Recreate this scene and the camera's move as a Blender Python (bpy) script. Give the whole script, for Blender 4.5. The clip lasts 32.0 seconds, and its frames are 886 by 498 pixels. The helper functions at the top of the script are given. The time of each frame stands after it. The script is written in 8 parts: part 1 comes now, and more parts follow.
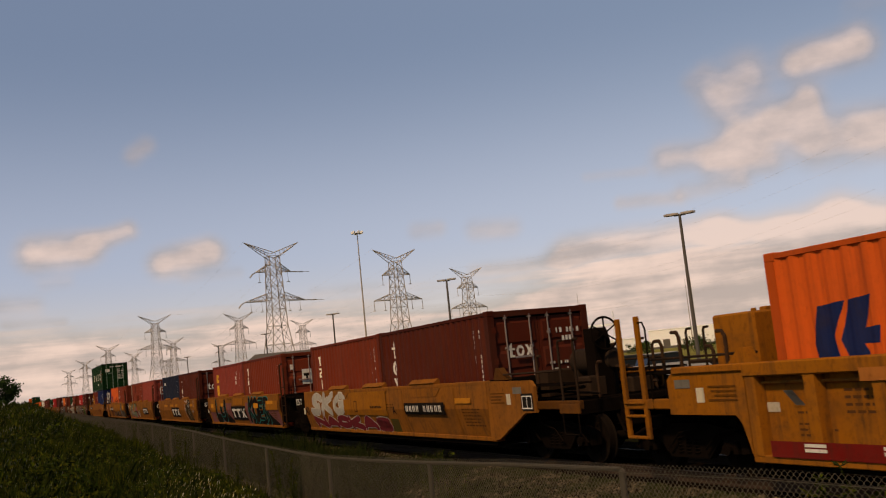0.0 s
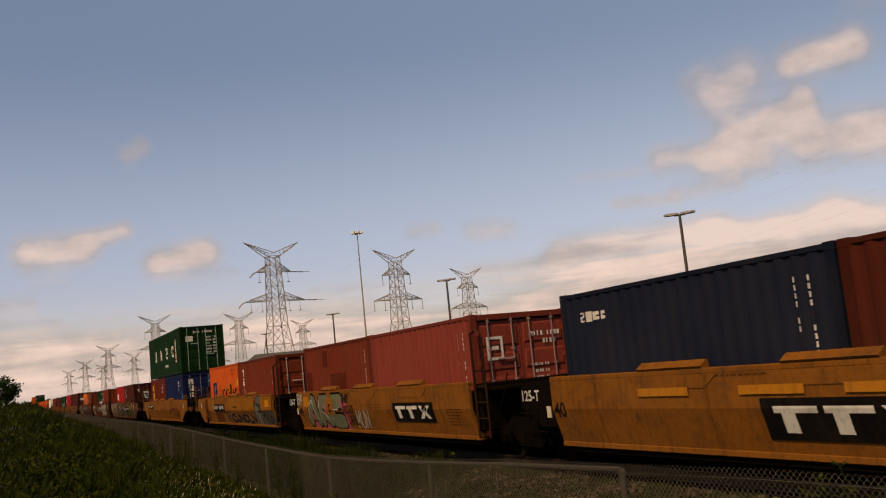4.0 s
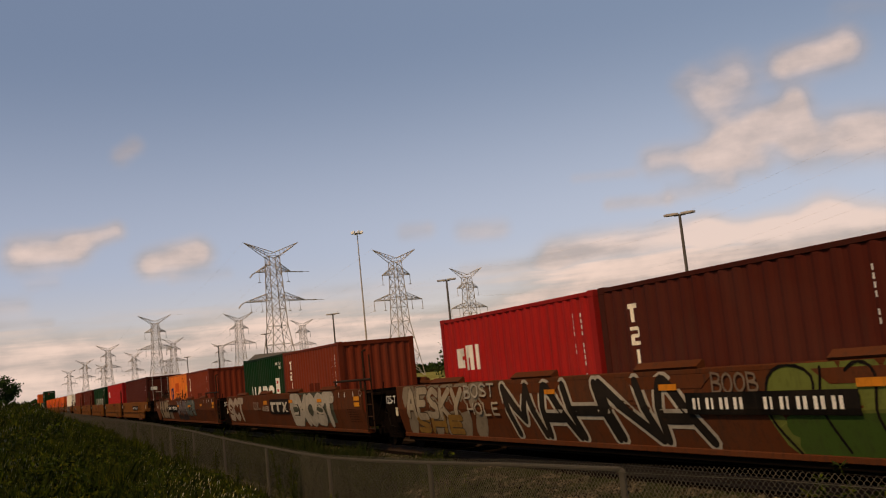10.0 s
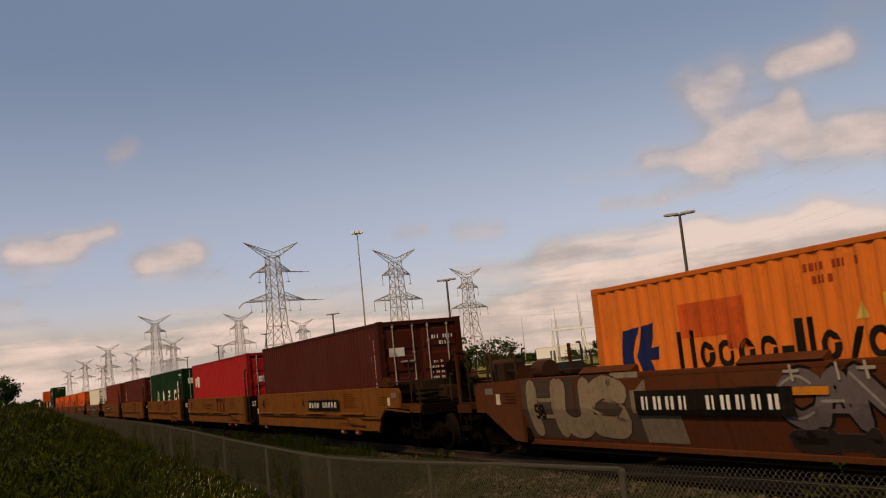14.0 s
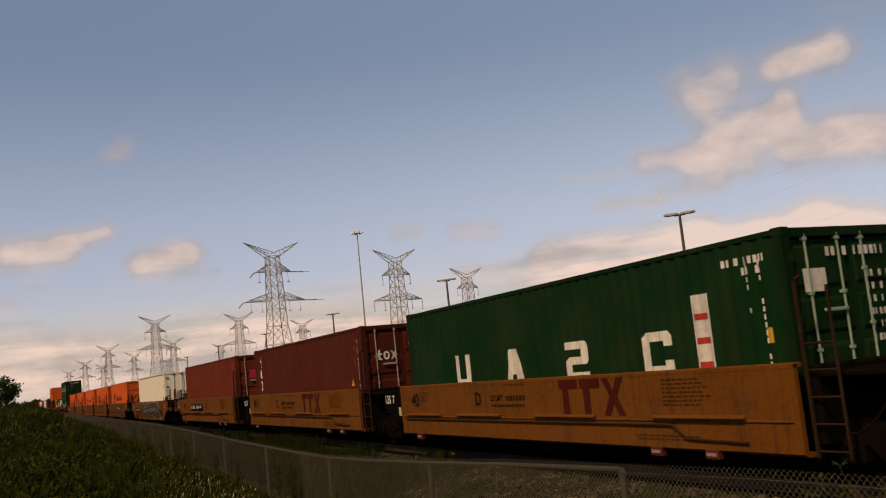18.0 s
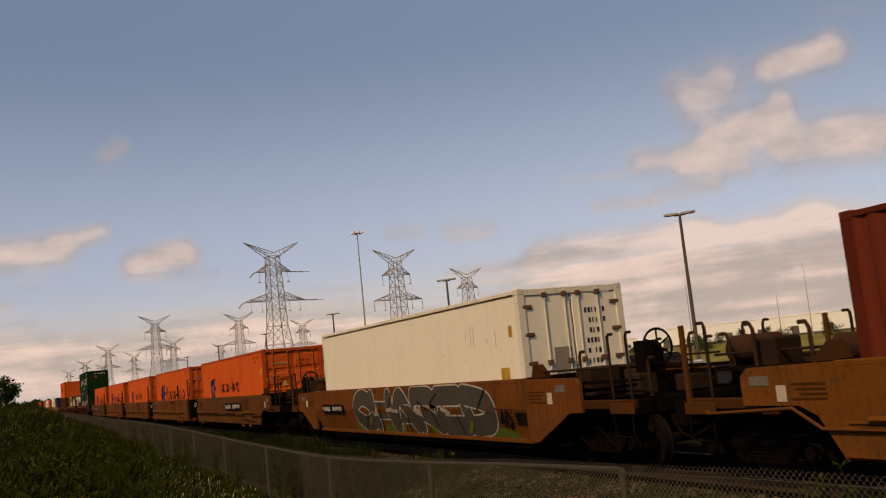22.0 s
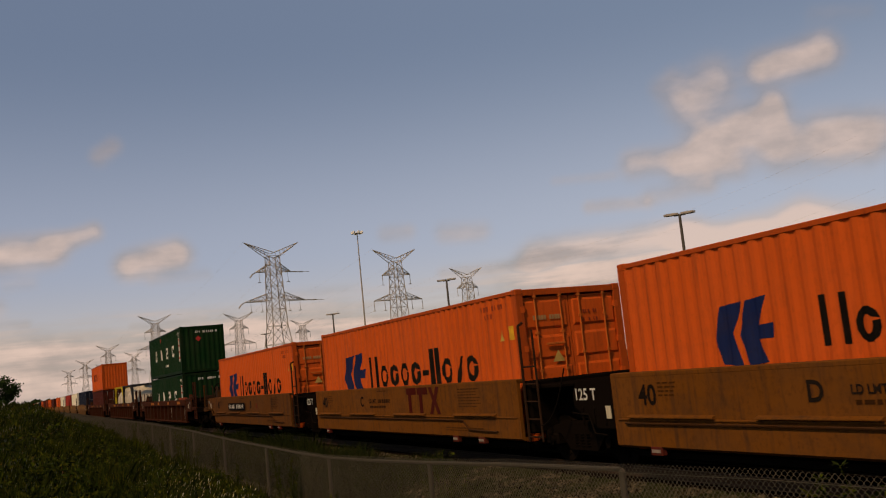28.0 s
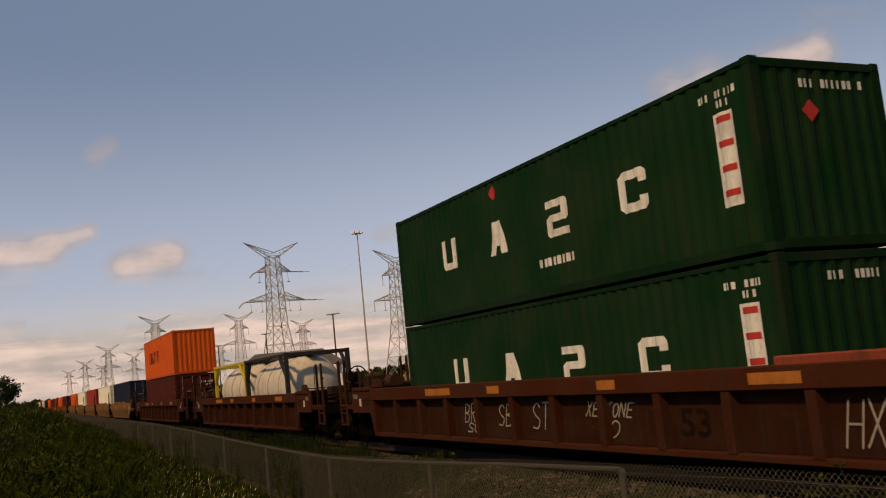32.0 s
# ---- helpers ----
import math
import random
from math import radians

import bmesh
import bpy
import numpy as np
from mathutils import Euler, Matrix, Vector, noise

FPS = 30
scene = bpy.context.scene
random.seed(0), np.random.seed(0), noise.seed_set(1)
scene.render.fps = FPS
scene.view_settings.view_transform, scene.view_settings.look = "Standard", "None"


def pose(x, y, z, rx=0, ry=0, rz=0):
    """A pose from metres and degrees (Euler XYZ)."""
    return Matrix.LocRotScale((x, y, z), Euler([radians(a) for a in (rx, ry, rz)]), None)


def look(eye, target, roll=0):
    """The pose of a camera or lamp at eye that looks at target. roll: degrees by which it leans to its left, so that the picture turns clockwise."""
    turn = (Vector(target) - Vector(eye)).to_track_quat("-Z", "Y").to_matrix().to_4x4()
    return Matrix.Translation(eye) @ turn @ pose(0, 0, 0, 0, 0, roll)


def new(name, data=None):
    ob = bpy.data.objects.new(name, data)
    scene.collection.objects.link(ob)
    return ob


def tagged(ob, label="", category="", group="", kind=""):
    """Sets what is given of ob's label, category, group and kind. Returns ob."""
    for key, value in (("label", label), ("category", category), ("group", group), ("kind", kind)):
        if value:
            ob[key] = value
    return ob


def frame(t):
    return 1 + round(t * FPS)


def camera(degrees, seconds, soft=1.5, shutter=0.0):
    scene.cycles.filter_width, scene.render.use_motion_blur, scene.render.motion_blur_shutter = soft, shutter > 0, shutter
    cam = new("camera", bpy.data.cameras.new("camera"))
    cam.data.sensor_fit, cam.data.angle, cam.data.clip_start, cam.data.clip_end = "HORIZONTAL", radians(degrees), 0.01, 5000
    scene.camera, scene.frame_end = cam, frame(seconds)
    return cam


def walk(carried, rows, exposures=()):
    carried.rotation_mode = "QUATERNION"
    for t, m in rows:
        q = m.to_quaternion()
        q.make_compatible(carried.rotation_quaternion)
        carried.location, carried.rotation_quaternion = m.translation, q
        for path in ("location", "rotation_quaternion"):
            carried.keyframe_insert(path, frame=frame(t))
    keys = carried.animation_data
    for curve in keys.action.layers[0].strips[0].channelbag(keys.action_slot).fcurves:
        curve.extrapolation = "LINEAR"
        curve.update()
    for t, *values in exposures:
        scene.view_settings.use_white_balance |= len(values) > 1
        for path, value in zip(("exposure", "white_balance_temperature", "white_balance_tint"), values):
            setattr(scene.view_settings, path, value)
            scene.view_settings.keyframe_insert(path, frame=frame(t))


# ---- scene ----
# ---- camera ----
cam = camera(51.24, 32.0, soft=1.15, shutter=0.06)
EYE = Vector((0.0, 0.0, 1.95))
STILL = look(EYE, EYE + Vector((-89.271, 43.293, 12.504)), -5.78)
walk(cam, [(0.0, STILL), (32.0, STILL)], [(0, 0.1, 7150, 10), (7.3, 0.1, 7150, 10), (8, 0.36, 7150, 10), (9, 0.36, 7150, 10), (9.7, 0.1, 7150, 10), (13, 0.06, 7150, 10), (19, 0.09, 7150, 10), (22, 0.05, 7150, 10), (23.3, -0.16, 7150, 10), (28, -0.16, 7150, 10), (31, -0.13, 7150, 10), (32, 0.04, 7150, 10)])

# ---- world and sun ----
SUN_AZ, SUN_EL = -60.0, 46.0     # compass of the sun in the plan, counted from +x, and its height
world = bpy.data.worlds.new("world")
scene.world = world
world.use_nodes = True
wn = world.node_tree.nodes
sky = wn.new("ShaderNodeTexSky")
sky.sky_type, sky.sun_disc = "NISHITA", False
sky.sun_elevation, sky.sun_rotation = radians(SUN_EL), radians(90.0 - SUN_AZ)
sky.air_density, sky.dust_density, sky.ozone_density = 1.0, 1.2, 1.0
wn["Background"].inputs["Strength"].default_value = 0.05
world.node_tree.links.new(sky.outputs[0], wn["Background"].inputs["Color"])
sun = new("sun", bpy.data.lights.new("sun", "SUN"))
sun.data.energy, sun.data.angle, sun.data.color = 2.3, radians(3.0), (1.0, 0.67, 0.37)
sdir = Vector((math.cos(radians(SUN_EL)) * math.cos(radians(SUN_AZ)), math.cos(radians(SUN_EL)) * math.sin(radians(SUN_AZ)), math.sin(radians(SUN_EL))))
sun.matrix_world = look(sdir * 100, (0, 0, 0))


# ---- materials ----
def nodes_of(name):
    m = bpy.data.materials.new(name)
    m.use_nodes = True
    nt = m.node_tree
    return m, nt.nodes, nt.links, nt.nodes["Principled BSDF"]


def math_node(n, l, op, a, b=None, c=None, clamp=False):
    q = n.new("ShaderNodeMath")
    q.operation, q.use_clamp = op, clamp
    for i, v in enumerate((a, b, c)):
        if v is None:
            continue
        if isinstance(v, (int, float)):
            q.inputs[i].default_value = v
        else:
            l.new(v, q.inputs[i])
    return q.outputs[0]


def mix_node(n, l, fac, a, b, mode="MIX"):
    q = n.new("ShaderNodeMix")
    q.data_type, q.blend_type = "RGBA", mode
    for sock, v in ((q.inputs["Factor"], fac), (q.inputs["A"], a), (q.inputs["B"], b)):
        if isinstance(v, (int, float)):
            sock.default_value = v
        elif isinstance(v, tuple):
            sock.default_value = (*v[:3], 1)
        else:
            l.new(v, sock)
    return q.outputs["Result"]


def noise_node(n, l, scale, detail=4.0, stretch=None, offset=None, rough=0.55, coord="Object"):
    tc = n.new("ShaderNodeTexCoord")
    vec = tc.outputs[coord]
    mp = n.new("ShaderNodeMapping")
    l.new(vec, mp.inputs["Vector"])
    mp.inputs["Scale"].default_value = stretch or (1, 1, 1)
    if offset is not None:
        l.new(offset, mp.inputs["Location"])
    q = n.new("ShaderNodeTexNoise")
    q.inputs["Scale"].default_value, q.inputs["Detail"].default_value, q.inputs["Roughness"].default_value = scale, detail, rough
    l.new(mp.outputs[0], q.inputs["Vector"])
    return q.outputs["Fac"]


def ramp(n, l, v, lo, hi):
    q = n.new("ShaderNodeMapRange")
    q.interpolation_type = "SMOOTHSTEP"
    q.inputs["From Min"].default_value, q.inputs["From Max"].default_value = lo, hi
    l.new(v, q.inputs["Value"])
    return q.outputs["Result"]


def bump(n, l, bsdf, h, strength=0.3, dist=0.01):
    b = n.new("ShaderNodeBump")
    b.inputs["Strength"].default_value, b.inputs["Distance"].default_value = strength, dist
    l.new(h, b.inputs["Height"])
    l.new(b.outputs[0], bsdf.inputs["Normal"])


def paint(name, base=None, rough=0.5, dirt=0.5, rust=0.15, metal=0.0, spec=0.18, grime=0.0, dust=0.02):
    """Weathered paint; with no base it takes the colour of the object."""
    m, n, l, p = nodes_of(name)
    info = n.new("ShaderNodeObjectInfo")
    off = n.new("ShaderNodeCombineXYZ")
    for i, k in enumerate((37.0, 53.0, 11.0)):
        l.new(math_node(n, l, "MULTIPLY", info.outputs["Random"], k), off.inputs[i])
    off = off.outputs[0]
    col = info.outputs["Color"] if base is None else (*base, 1)
    fade = noise_node(n, l, 0.7, 5, None, off)
    c = mix_node(n, l, ramp(n, l, fade, 0.35, 0.7), col, mix_node(n, l, dust, col, (0.42, 0.34, 0.27)))
    streak = noise_node(n, l, 2.2, 5, (3.2, 3.2, 0.22), off, 0.65)
    c = mix_node(n, l, math_node(n, l, "MULTIPLY", ramp(n, l, streak, 0.48, 0.74), dirt), c, mix_node(n, l, 0.82, c, (0.035, 0.026, 0.02)))
    if grime:
        blot = noise_node(n, l, 1.1, 7, (1.0, 1.0, 1.6), off, 0.68)
        c = mix_node(n, l, math_node(n, l, "MULTIPLY", ramp(n, l, blot, 0.45, 0.72), grime), c, mix_node(n, l, 0.7, c, (0.05, 0.032, 0.02)))
    spots = noise_node(n, l, 5.5, 6, None, off, 0.7)
    c = mix_node(n, l, math_node(n, l, "MULTIPLY", ramp(n, l, spots, 0.62, 0.70), rust), c, (0.10, 0.038, 0.018))
    grain = noise_node(n, l, 15.0, 6, (1.0, 1.0, 0.55), off, 0.7)
    c = mix_node(n, l, math_node(n, l, "MULTIPLY", ramp(n, l, grain, 0.50, 0.66), 0.06 + 0.8 * min(grime, 0.6)), c, mix_node(n, l, 0.55, c, (0.02, 0.014, 0.01)))
    l.new(c, p.inputs["Base Color"])
    p.inputs["Metallic"].default_value = metal
    p.inputs["Specular IOR Level"].default_value = spec
    l.new(math_node(n, l, "MULTIPLY_ADD", spots, 0.3, rough - 0.12), p.inputs["Roughness"])
    bump(n, l, p, noise_node(n, l, 7.0, 4, None, off), 0.25, 0.012)
    return m


def ground_mat(name, a, b, c, s1, s2, rough=0.95, bump_d=0.05):
    m, n, l, p = nodes_of(name)
    x = mix_node(n, l, ramp(n, l, noise_node(n, l, s1, 6), 0.36, 0.66), (*a, 1), (*b, 1))
    x = mix_node(n, l, ramp(n, l, noise_node(n, l, s2, 4), 0.5, 0.68), x, (*c, 1))
    l.new(x, p.inputs["Base Color"])
    p.inputs["Roughness"].default_value = rough
    p.inputs["Specular IOR Level"].default_value = 0.0
    bump(n, l, p, noise_node(n, l, s2 * 2, 5), 0.6, bump_d)
    return m


def island_mat(name, cols, rough=0.9, spec=0.03):
    m, n, l, p = nodes_of(name)
    g = n.new("ShaderNodeNewGeometry")
    r = n.new("ShaderNodeValToRGB")
    els = r.color_ramp.elements
    while len(els) < len(cols):
        els.new(0.5)
    for i, (e, c) in enumerate(zip(els, cols)):
        e.position, e.color = i / (len(cols) - 1), (*c, 1)
    l.new(g.outputs["Random Per Island"], r.inputs[0])
    # random dark patches; in the grass they stand for shaded gaps
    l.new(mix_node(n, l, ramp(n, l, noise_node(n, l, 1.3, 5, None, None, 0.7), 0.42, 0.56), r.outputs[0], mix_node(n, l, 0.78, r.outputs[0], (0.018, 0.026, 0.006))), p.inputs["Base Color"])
    p.inputs["Roughness"].default_value, p.inputs["Specular IOR Level"].default_value = rough, spec
    return m


PAINT = paint("painted_steel", None, 0.6, 0.38, 0.22, 0.0, 0.035, 0.16)
CLEAN = paint("smooth_white_panel", None, 0.5, 0.07, 0.10, 0.0, 0.10)
WORN = paint("worn_wagon_paint", None, 0.75, 0.66, 0.60, 0.0, 0.02, 0.62)
MARK = paint("stencil_paint", None, 0.75, 0.4, 0.18, 0.0, 0.02, 0.4)
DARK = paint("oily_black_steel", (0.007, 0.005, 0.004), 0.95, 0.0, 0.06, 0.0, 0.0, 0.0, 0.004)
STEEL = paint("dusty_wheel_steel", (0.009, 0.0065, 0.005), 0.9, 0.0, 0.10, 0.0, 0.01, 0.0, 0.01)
GALV = paint("galvanised_steel", (0.094, 0.085, 0.067), 0.8, 0.3, 0.05, 0.0, 0.05)
PYLON = paint("pylon_galvanised_steel", (0.40, 0.355, 0.31), 0.7, 0.15, 0.02, 0.0)
RAILM = paint("rail_steel", (0.035, 0.022, 0.015), 0.6, 0.3, 0.5, 0.0, 0.1)
# sleepers: the shade under the train is put into this near-black colour
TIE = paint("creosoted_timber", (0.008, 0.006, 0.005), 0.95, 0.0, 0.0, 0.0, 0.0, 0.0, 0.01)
CONC = paint("white_cladding", (0.94, 0.96, 0.98), 0.7, 0.06, 0.0)
ROOFM = paint("grey_roofing", (0.11, 0.10, 0.09), 0.8, 0.3, 0.0)
TARMAC = ground_mat("asphalt", (0.022, 0.021, 0.020), (0.030, 0.029, 0.027), (0.018, 0.017, 0.016), 0.3, 3.0)
# earth nearly black, the shade between grass blades put into its colour
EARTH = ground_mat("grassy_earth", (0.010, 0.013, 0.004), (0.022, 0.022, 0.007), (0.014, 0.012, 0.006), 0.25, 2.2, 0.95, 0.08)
# far field much paler than the near earth: its sunlight is in the colour
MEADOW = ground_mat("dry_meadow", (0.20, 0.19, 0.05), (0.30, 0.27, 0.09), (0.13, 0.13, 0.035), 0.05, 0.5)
# stone bed kept almost black, its colour carrying the shade below the wagons
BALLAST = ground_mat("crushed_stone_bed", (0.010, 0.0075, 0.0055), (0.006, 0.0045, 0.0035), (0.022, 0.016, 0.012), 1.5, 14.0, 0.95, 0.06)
STONES = island_mat("ballast_stone", [(0.012, 0.009, 0.006), (0.055, 0.043, 0.027), (0.17, 0.138, 0.094), (0.024, 0.020, 0.010)])
BLADES = island_mat("grass_blade", [(0.018, 0.036, 0.003), (0.060, 0.080, 0.006), (0.008, 0.016, 0.002), (0.100, 0.098, 0.010), (0.028, 0.050, 0.004)])
# darker copy of the grass greens: shade behind the fence painted in
SHADE_WEEDS = island_mat("coarse_weed", [(0.016, 0.030, 0.007), (0.040, 0.050, 0.012), (0.010, 0.016, 0.005), (0.055, 0.055, 0.016)])
LEAF = island_mat("leaf", [(0.025, 0.05, 0.014), (0.05, 0.085, 0.022), (0.035, 0.06, 0.016)])
BARK = paint("bark", (0.09, 0.065, 0.045), 0.95, 0.5, 0.0)
PETAL = island_mat("petal", [(0.75, 0.73, 0.62), (0.7, 0.55, 0.08), (0.78, 0.76, 0.7)])
GLASS, _n, _l, _p = nodes_of("car_window_glass")
_p.inputs["Base Color"].default_value, _p.inputs["Roughness"].default_value = (0.02, 0.025, 0.03, 1), 0.08


# ---- mesh helpers ----
class Mesh:
    """Collects vertices and faces, and becomes one mesh."""

    def __init__(self):
        self.v, self.f = [], []

    def add(self, verts, faces):
        k = len(self.v)
        self.v += [tuple(p) for p in verts]
        self.f += [tuple(i + k for i in q) for q in faces]
        return self

    def box(self, x0, x1, y0, y1, z0, z1):
        v = [(x, y, z) for x in (x0, x1) for y in (y0, y1) for z in (z0, z1)]
        return self.add(v, [(0, 1, 3, 2), (4, 6, 7, 5), (0, 4, 5, 1), (2, 3, 7, 6), (0, 2, 6, 4), (1, 5, 7, 3)])

    def bevel_box(self, x0, x1, y0, y1, z0, z1, b):
        """A box whose twelve edges are cut at 45 degrees."""
        X, Y, Z = (x0, x1), (y0, y1), (z0, z1)
        v, ix = [], {}
        for i in (0, 1):
            for j in (0, 1):
                for k in (0, 1):
                    sx, sy, sz = b * (1 - 2 * i), b * (1 - 2 * j), b * (1 - 2 * k)
                    for a, p in enumerate(((X[i], Y[j] + sy, Z[k] + sz), (X[i] + sx, Y[j], Z[k] + sz), (X[i] + sx, Y[j] + sy, Z[k]))):
                        ix[i, j, k, a] = len(v)
                        v.append(p)
        f = []
        for i in (0, 1):
            f.append([ix[i, j, k, 0] for j, k in ((0, 0), (0, 1), (1, 1), (1, 0))])
            f.append([ix[j, i, k, 1] for j, k in ((0, 0), (0, 1), (1, 1), (1, 0))])
            f.append([ix[j, k, i, 2] for j, k in ((0, 0), (0, 1), (1, 1), (1, 0))])
            for j in (0, 1):
                f.append([ix[0, i, j, 1], ix[1, i, j, 1], ix[1, i, j, 2], ix[0, i, j, 2]])
                f.append([ix[i, 0, j, 0], ix[i, 1, j, 0], ix[i, 1, j, 2], ix[i, 0, j, 2]])
                f.append([ix[i, j, 0, 0], ix[i, j, 1, 0], ix[i, j, 1, 1], ix[i, j, 0, 1]])
                for k in (0, 1):
                    f.append([ix[i, j, k, a] for a in range(3)])
        return self.add(v, f)

    def tube(self, p, q, r, n=6, r2=None):
        p, q = Vector(p), Vector(q)
        d = (q - p).normalized()
        a = d.orthogonal().normalized()
        b = d.cross(a)
        v = []
        for c, rr in ((p, r), (q, r if r2 is None else r2)):
            v += [c + rr * (math.cos(2 * math.pi * (i + 0.5) / n) * a + math.sin(2 * math.pi * (i + 0.5) / n) * b) for i in range(n)]
        f = [(i, (i + 1) % n, n + (i + 1) % n, n + i) for i in range(n)]
        return self.add(v, f + [tuple(range(n))[::-1], tuple(range(n, 2 * n))])

    def ring(self, c, axis, R, r, n=20, m=6):
        c, axis = Vector(c), Vector(axis).normalized()
        a = axis.orthogonal().normalized()
        b = axis.cross(a)
        v = []
        for i in range(n):
            u = math.cos(2 * math.pi * i / n) * a + math.sin(2 * math.pi * i / n) * b
            v += [c + u * (R + r * math.cos(2 * math.pi * j / m)) + axis * (r * math.sin(2 * math.pi * j / m)) for j in range(m)]
        f = [(i * m + j, ((i + 1) % n) * m + j, ((i + 1) % n) * m + (j + 1) % m, i * m + (j + 1) % m) for i in range(n) for j in range(m)]
        return self.add(v, f)

    def path(self, pts, r, n=6):
        """A round bar bent along points."""
        pts = [Vector(p) for p in pts]
        v = []
        a = None
        for i, p in enumerate(pts):
            d = (pts[min(i + 1, len(pts) - 1)] - pts[max(i - 1, 0)]).normalized()
            a = d.orthogonal().normalized() if a is None else (a - d * a.dot(d)).normalized()
            b = d.cross(a)
            v += [p + r * (math.cos(2 * math.pi * j / n) * a + math.sin(2 * math.pi * j / n) * b) for j in range(n)]
        f = [(i * n + j, i * n + (j + 1) % n, (i + 1) * n + (j + 1) % n, (i + 1) * n + j) for i in range(len(pts) - 1) for j in range(n)]
        return self.add(v, f + [tuple(range(n))[::-1], tuple(range((len(pts) - 1) * n, len(pts) * n))])

    def prism(self, prof, x0, x1, axis="x"):
        """A closed outline swept along an axis: (y, z) along x, (x, z) along y, (x, y) along z."""
        k = len(prof)
        put = {"x": lambda a, b, t: (t, a, b), "y": lambda a, b, t: (a, t, b), "z": lambda a, b, t: (a, b, t)}[axis]
        v = [put(a, b, t) for t in (x0, x1) for a, b in prof]
        return self.add(v, [(i, (i + 1) % k, k + (i + 1) % k, k + i) for i in range(k)] + [tuple(range(k))[::-1], tuple(range(k, 2 * k))])

    def done(self, name, mat, smooth=False):
        me = bpy.data.meshes.new(name)
        me.from_pydata(self.v, [], self.f)
        bm = bmesh.new()
        bm.from_mesh(me)
        bmesh.ops.recalc_face_normals(bm, faces=bm.faces)
        bm.to_mesh(me)
        bm.free()
        if smooth:
            me.shade_smooth()
            me.set_sharp_from_angle(angle=radians(40))
        me.materials.append(mat)
        return me


def fast_mesh(name, verts, faces, mat):
    """A large mesh from arrays, all faces with the same number of corners."""
    me = bpy.data.meshes.new(name)
    verts, faces = np.asarray(verts, np.float32), np.asarray(faces, np.int32)
    me.vertices.add(len(verts))
    me.vertices.foreach_set("co", verts.ravel())
    k = faces.shape[1]
    me.loops.add(faces.size)
    me.loops.foreach_set("vertex_index", faces.ravel())
    me.polygons.add(len(faces))
    me.polygons.foreach_set("loop_start", np.arange(0, faces.size, k, dtype=np.int32))
    me.polygons.foreach_set("loop_total", np.full(len(faces), k, np.int32))
    me.update(calc_edges=True)
    me.validate()
    me.materials.append(mat)
    return me


STORE = {}


def cached(key, make):
    if key not in STORE:
        STORE[key] = make()
    return STORE[key]


def part(name, me, parent, colour=None, label="", at=None):
    ob = new(name, me)
    ob.parent = parent
    if colour:
        ob.color = (*colour, 1)
    if at is not None:
        ob.matrix_basis = at if isinstance(at, Matrix) else Matrix.Translation(at)
    return tagged(ob, label)


def thing(name, label, category, m=None, group="", kind="", me=None):
    ob = new(name, me)
    if m is not None:
        ob.matrix_basis = m
    return tagged(ob, label, category, group, kind)


def lettering(text, size, bold=0.0):
    """Mesh outlines of a text, flat in the x-z plane, from its lower left corner."""
    def make():
        cu = bpy.data.curves.new("lettering", "FONT")
        cu.body, cu.size, cu.offset, cu.resolution_u = text, size, bold, 3
        ob = bpy.data.objects.new("lettering", cu)
        me = bpy.data.meshes.new_from_object(ob)
        bpy.data.objects.remove(ob)
        bpy.data.curves.remove(cu)
        out = ([(v.co.x, v.co.y) for v in me.vertices], [tuple(p.vertices) for p in me.polygons])
        bpy.data.meshes.remove(me)
        return out
    return cached(("lettering", text, size, bold), make)


# ---- ground, track, road ----
FENCE_Y = 4.6       # the fence runs along the track
FENCE_X = [-130.0, -75.8, -47.2, -34.0, -26.4, -22.7, -18.9, -14.5, -10.7, -8.5, -6.6, -4.9, -4.0, 3.0]
FENCE_Z = [1.42, 1.22, 1.06, 1.02, 0.92, 0.84, 0.78, 0.74, 0.85, 0.95, 1.00, 1.05, 1.06, 1.10]


def fence_top(x):
    return float(np.interp(x, FENCE_X, FENCE_Z))


def lift(x, y):
    """Height of the land: a grass bank towards the viewer, flat beyond the track."""
    far = min(1.0, max(0.0, (-x - 12.0) / 34.0))
    crest = 0.46 + 1.22 * far * far * (3 - 2 * far)
    foot = float(np.interp(x, [-130, -75, -50, -37, -27, -22, -15, -5], [0.40, 0.32, 0.20, 0.05, -0.10, -0.20, -0.28, -0.28]))
    s = min(1.0, max(0.0, (FENCE_Y - 0.35 - y) / 3.6))
    base = foot + (-0.40 - foot) * min(1.0, max(0.0, (y - FENCE_Y) / 2.0))
    wob = 0.06 * noise.noise((x * 0.35, y * 0.5, 0.0)) + 0.10 * noise.noise((x * 0.09, y * 0.12, 3.0)) * s
    if y > 6.0:
        wob *= 0.2
    return base + (crest - base) * s * s * (3 - 2 * s) + wob


def axis_steps(near, lo, hi):
    out = list(near)
    step = 4.0
    a = out[-1]
    while a < hi:
        a += step
        step *= 1.35
        out.append(min(a, hi))
    step, a = 4.0, out[0]
    while a > lo:
        a -= step
        step *= 1.35
        out.insert(0, max(a, lo))
    return out


gx = axis_steps([-90 + 1.0 * i for i in range(100)], -4500, 3000)
gy = axis_steps([-8 + 0.4 * i for i in range(60)], -3000, 4500)
gv = [(x, y, lift(x, y)) for x in gx for y in gy]
gn = len(gy)
gf = [(i * gn + j, (i + 1) * gn + j, (i + 1) * gn + j + 1, i * gn + j + 1) for i in range(len(gx) - 1) for j in range(gn - 1)]
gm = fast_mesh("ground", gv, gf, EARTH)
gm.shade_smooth()
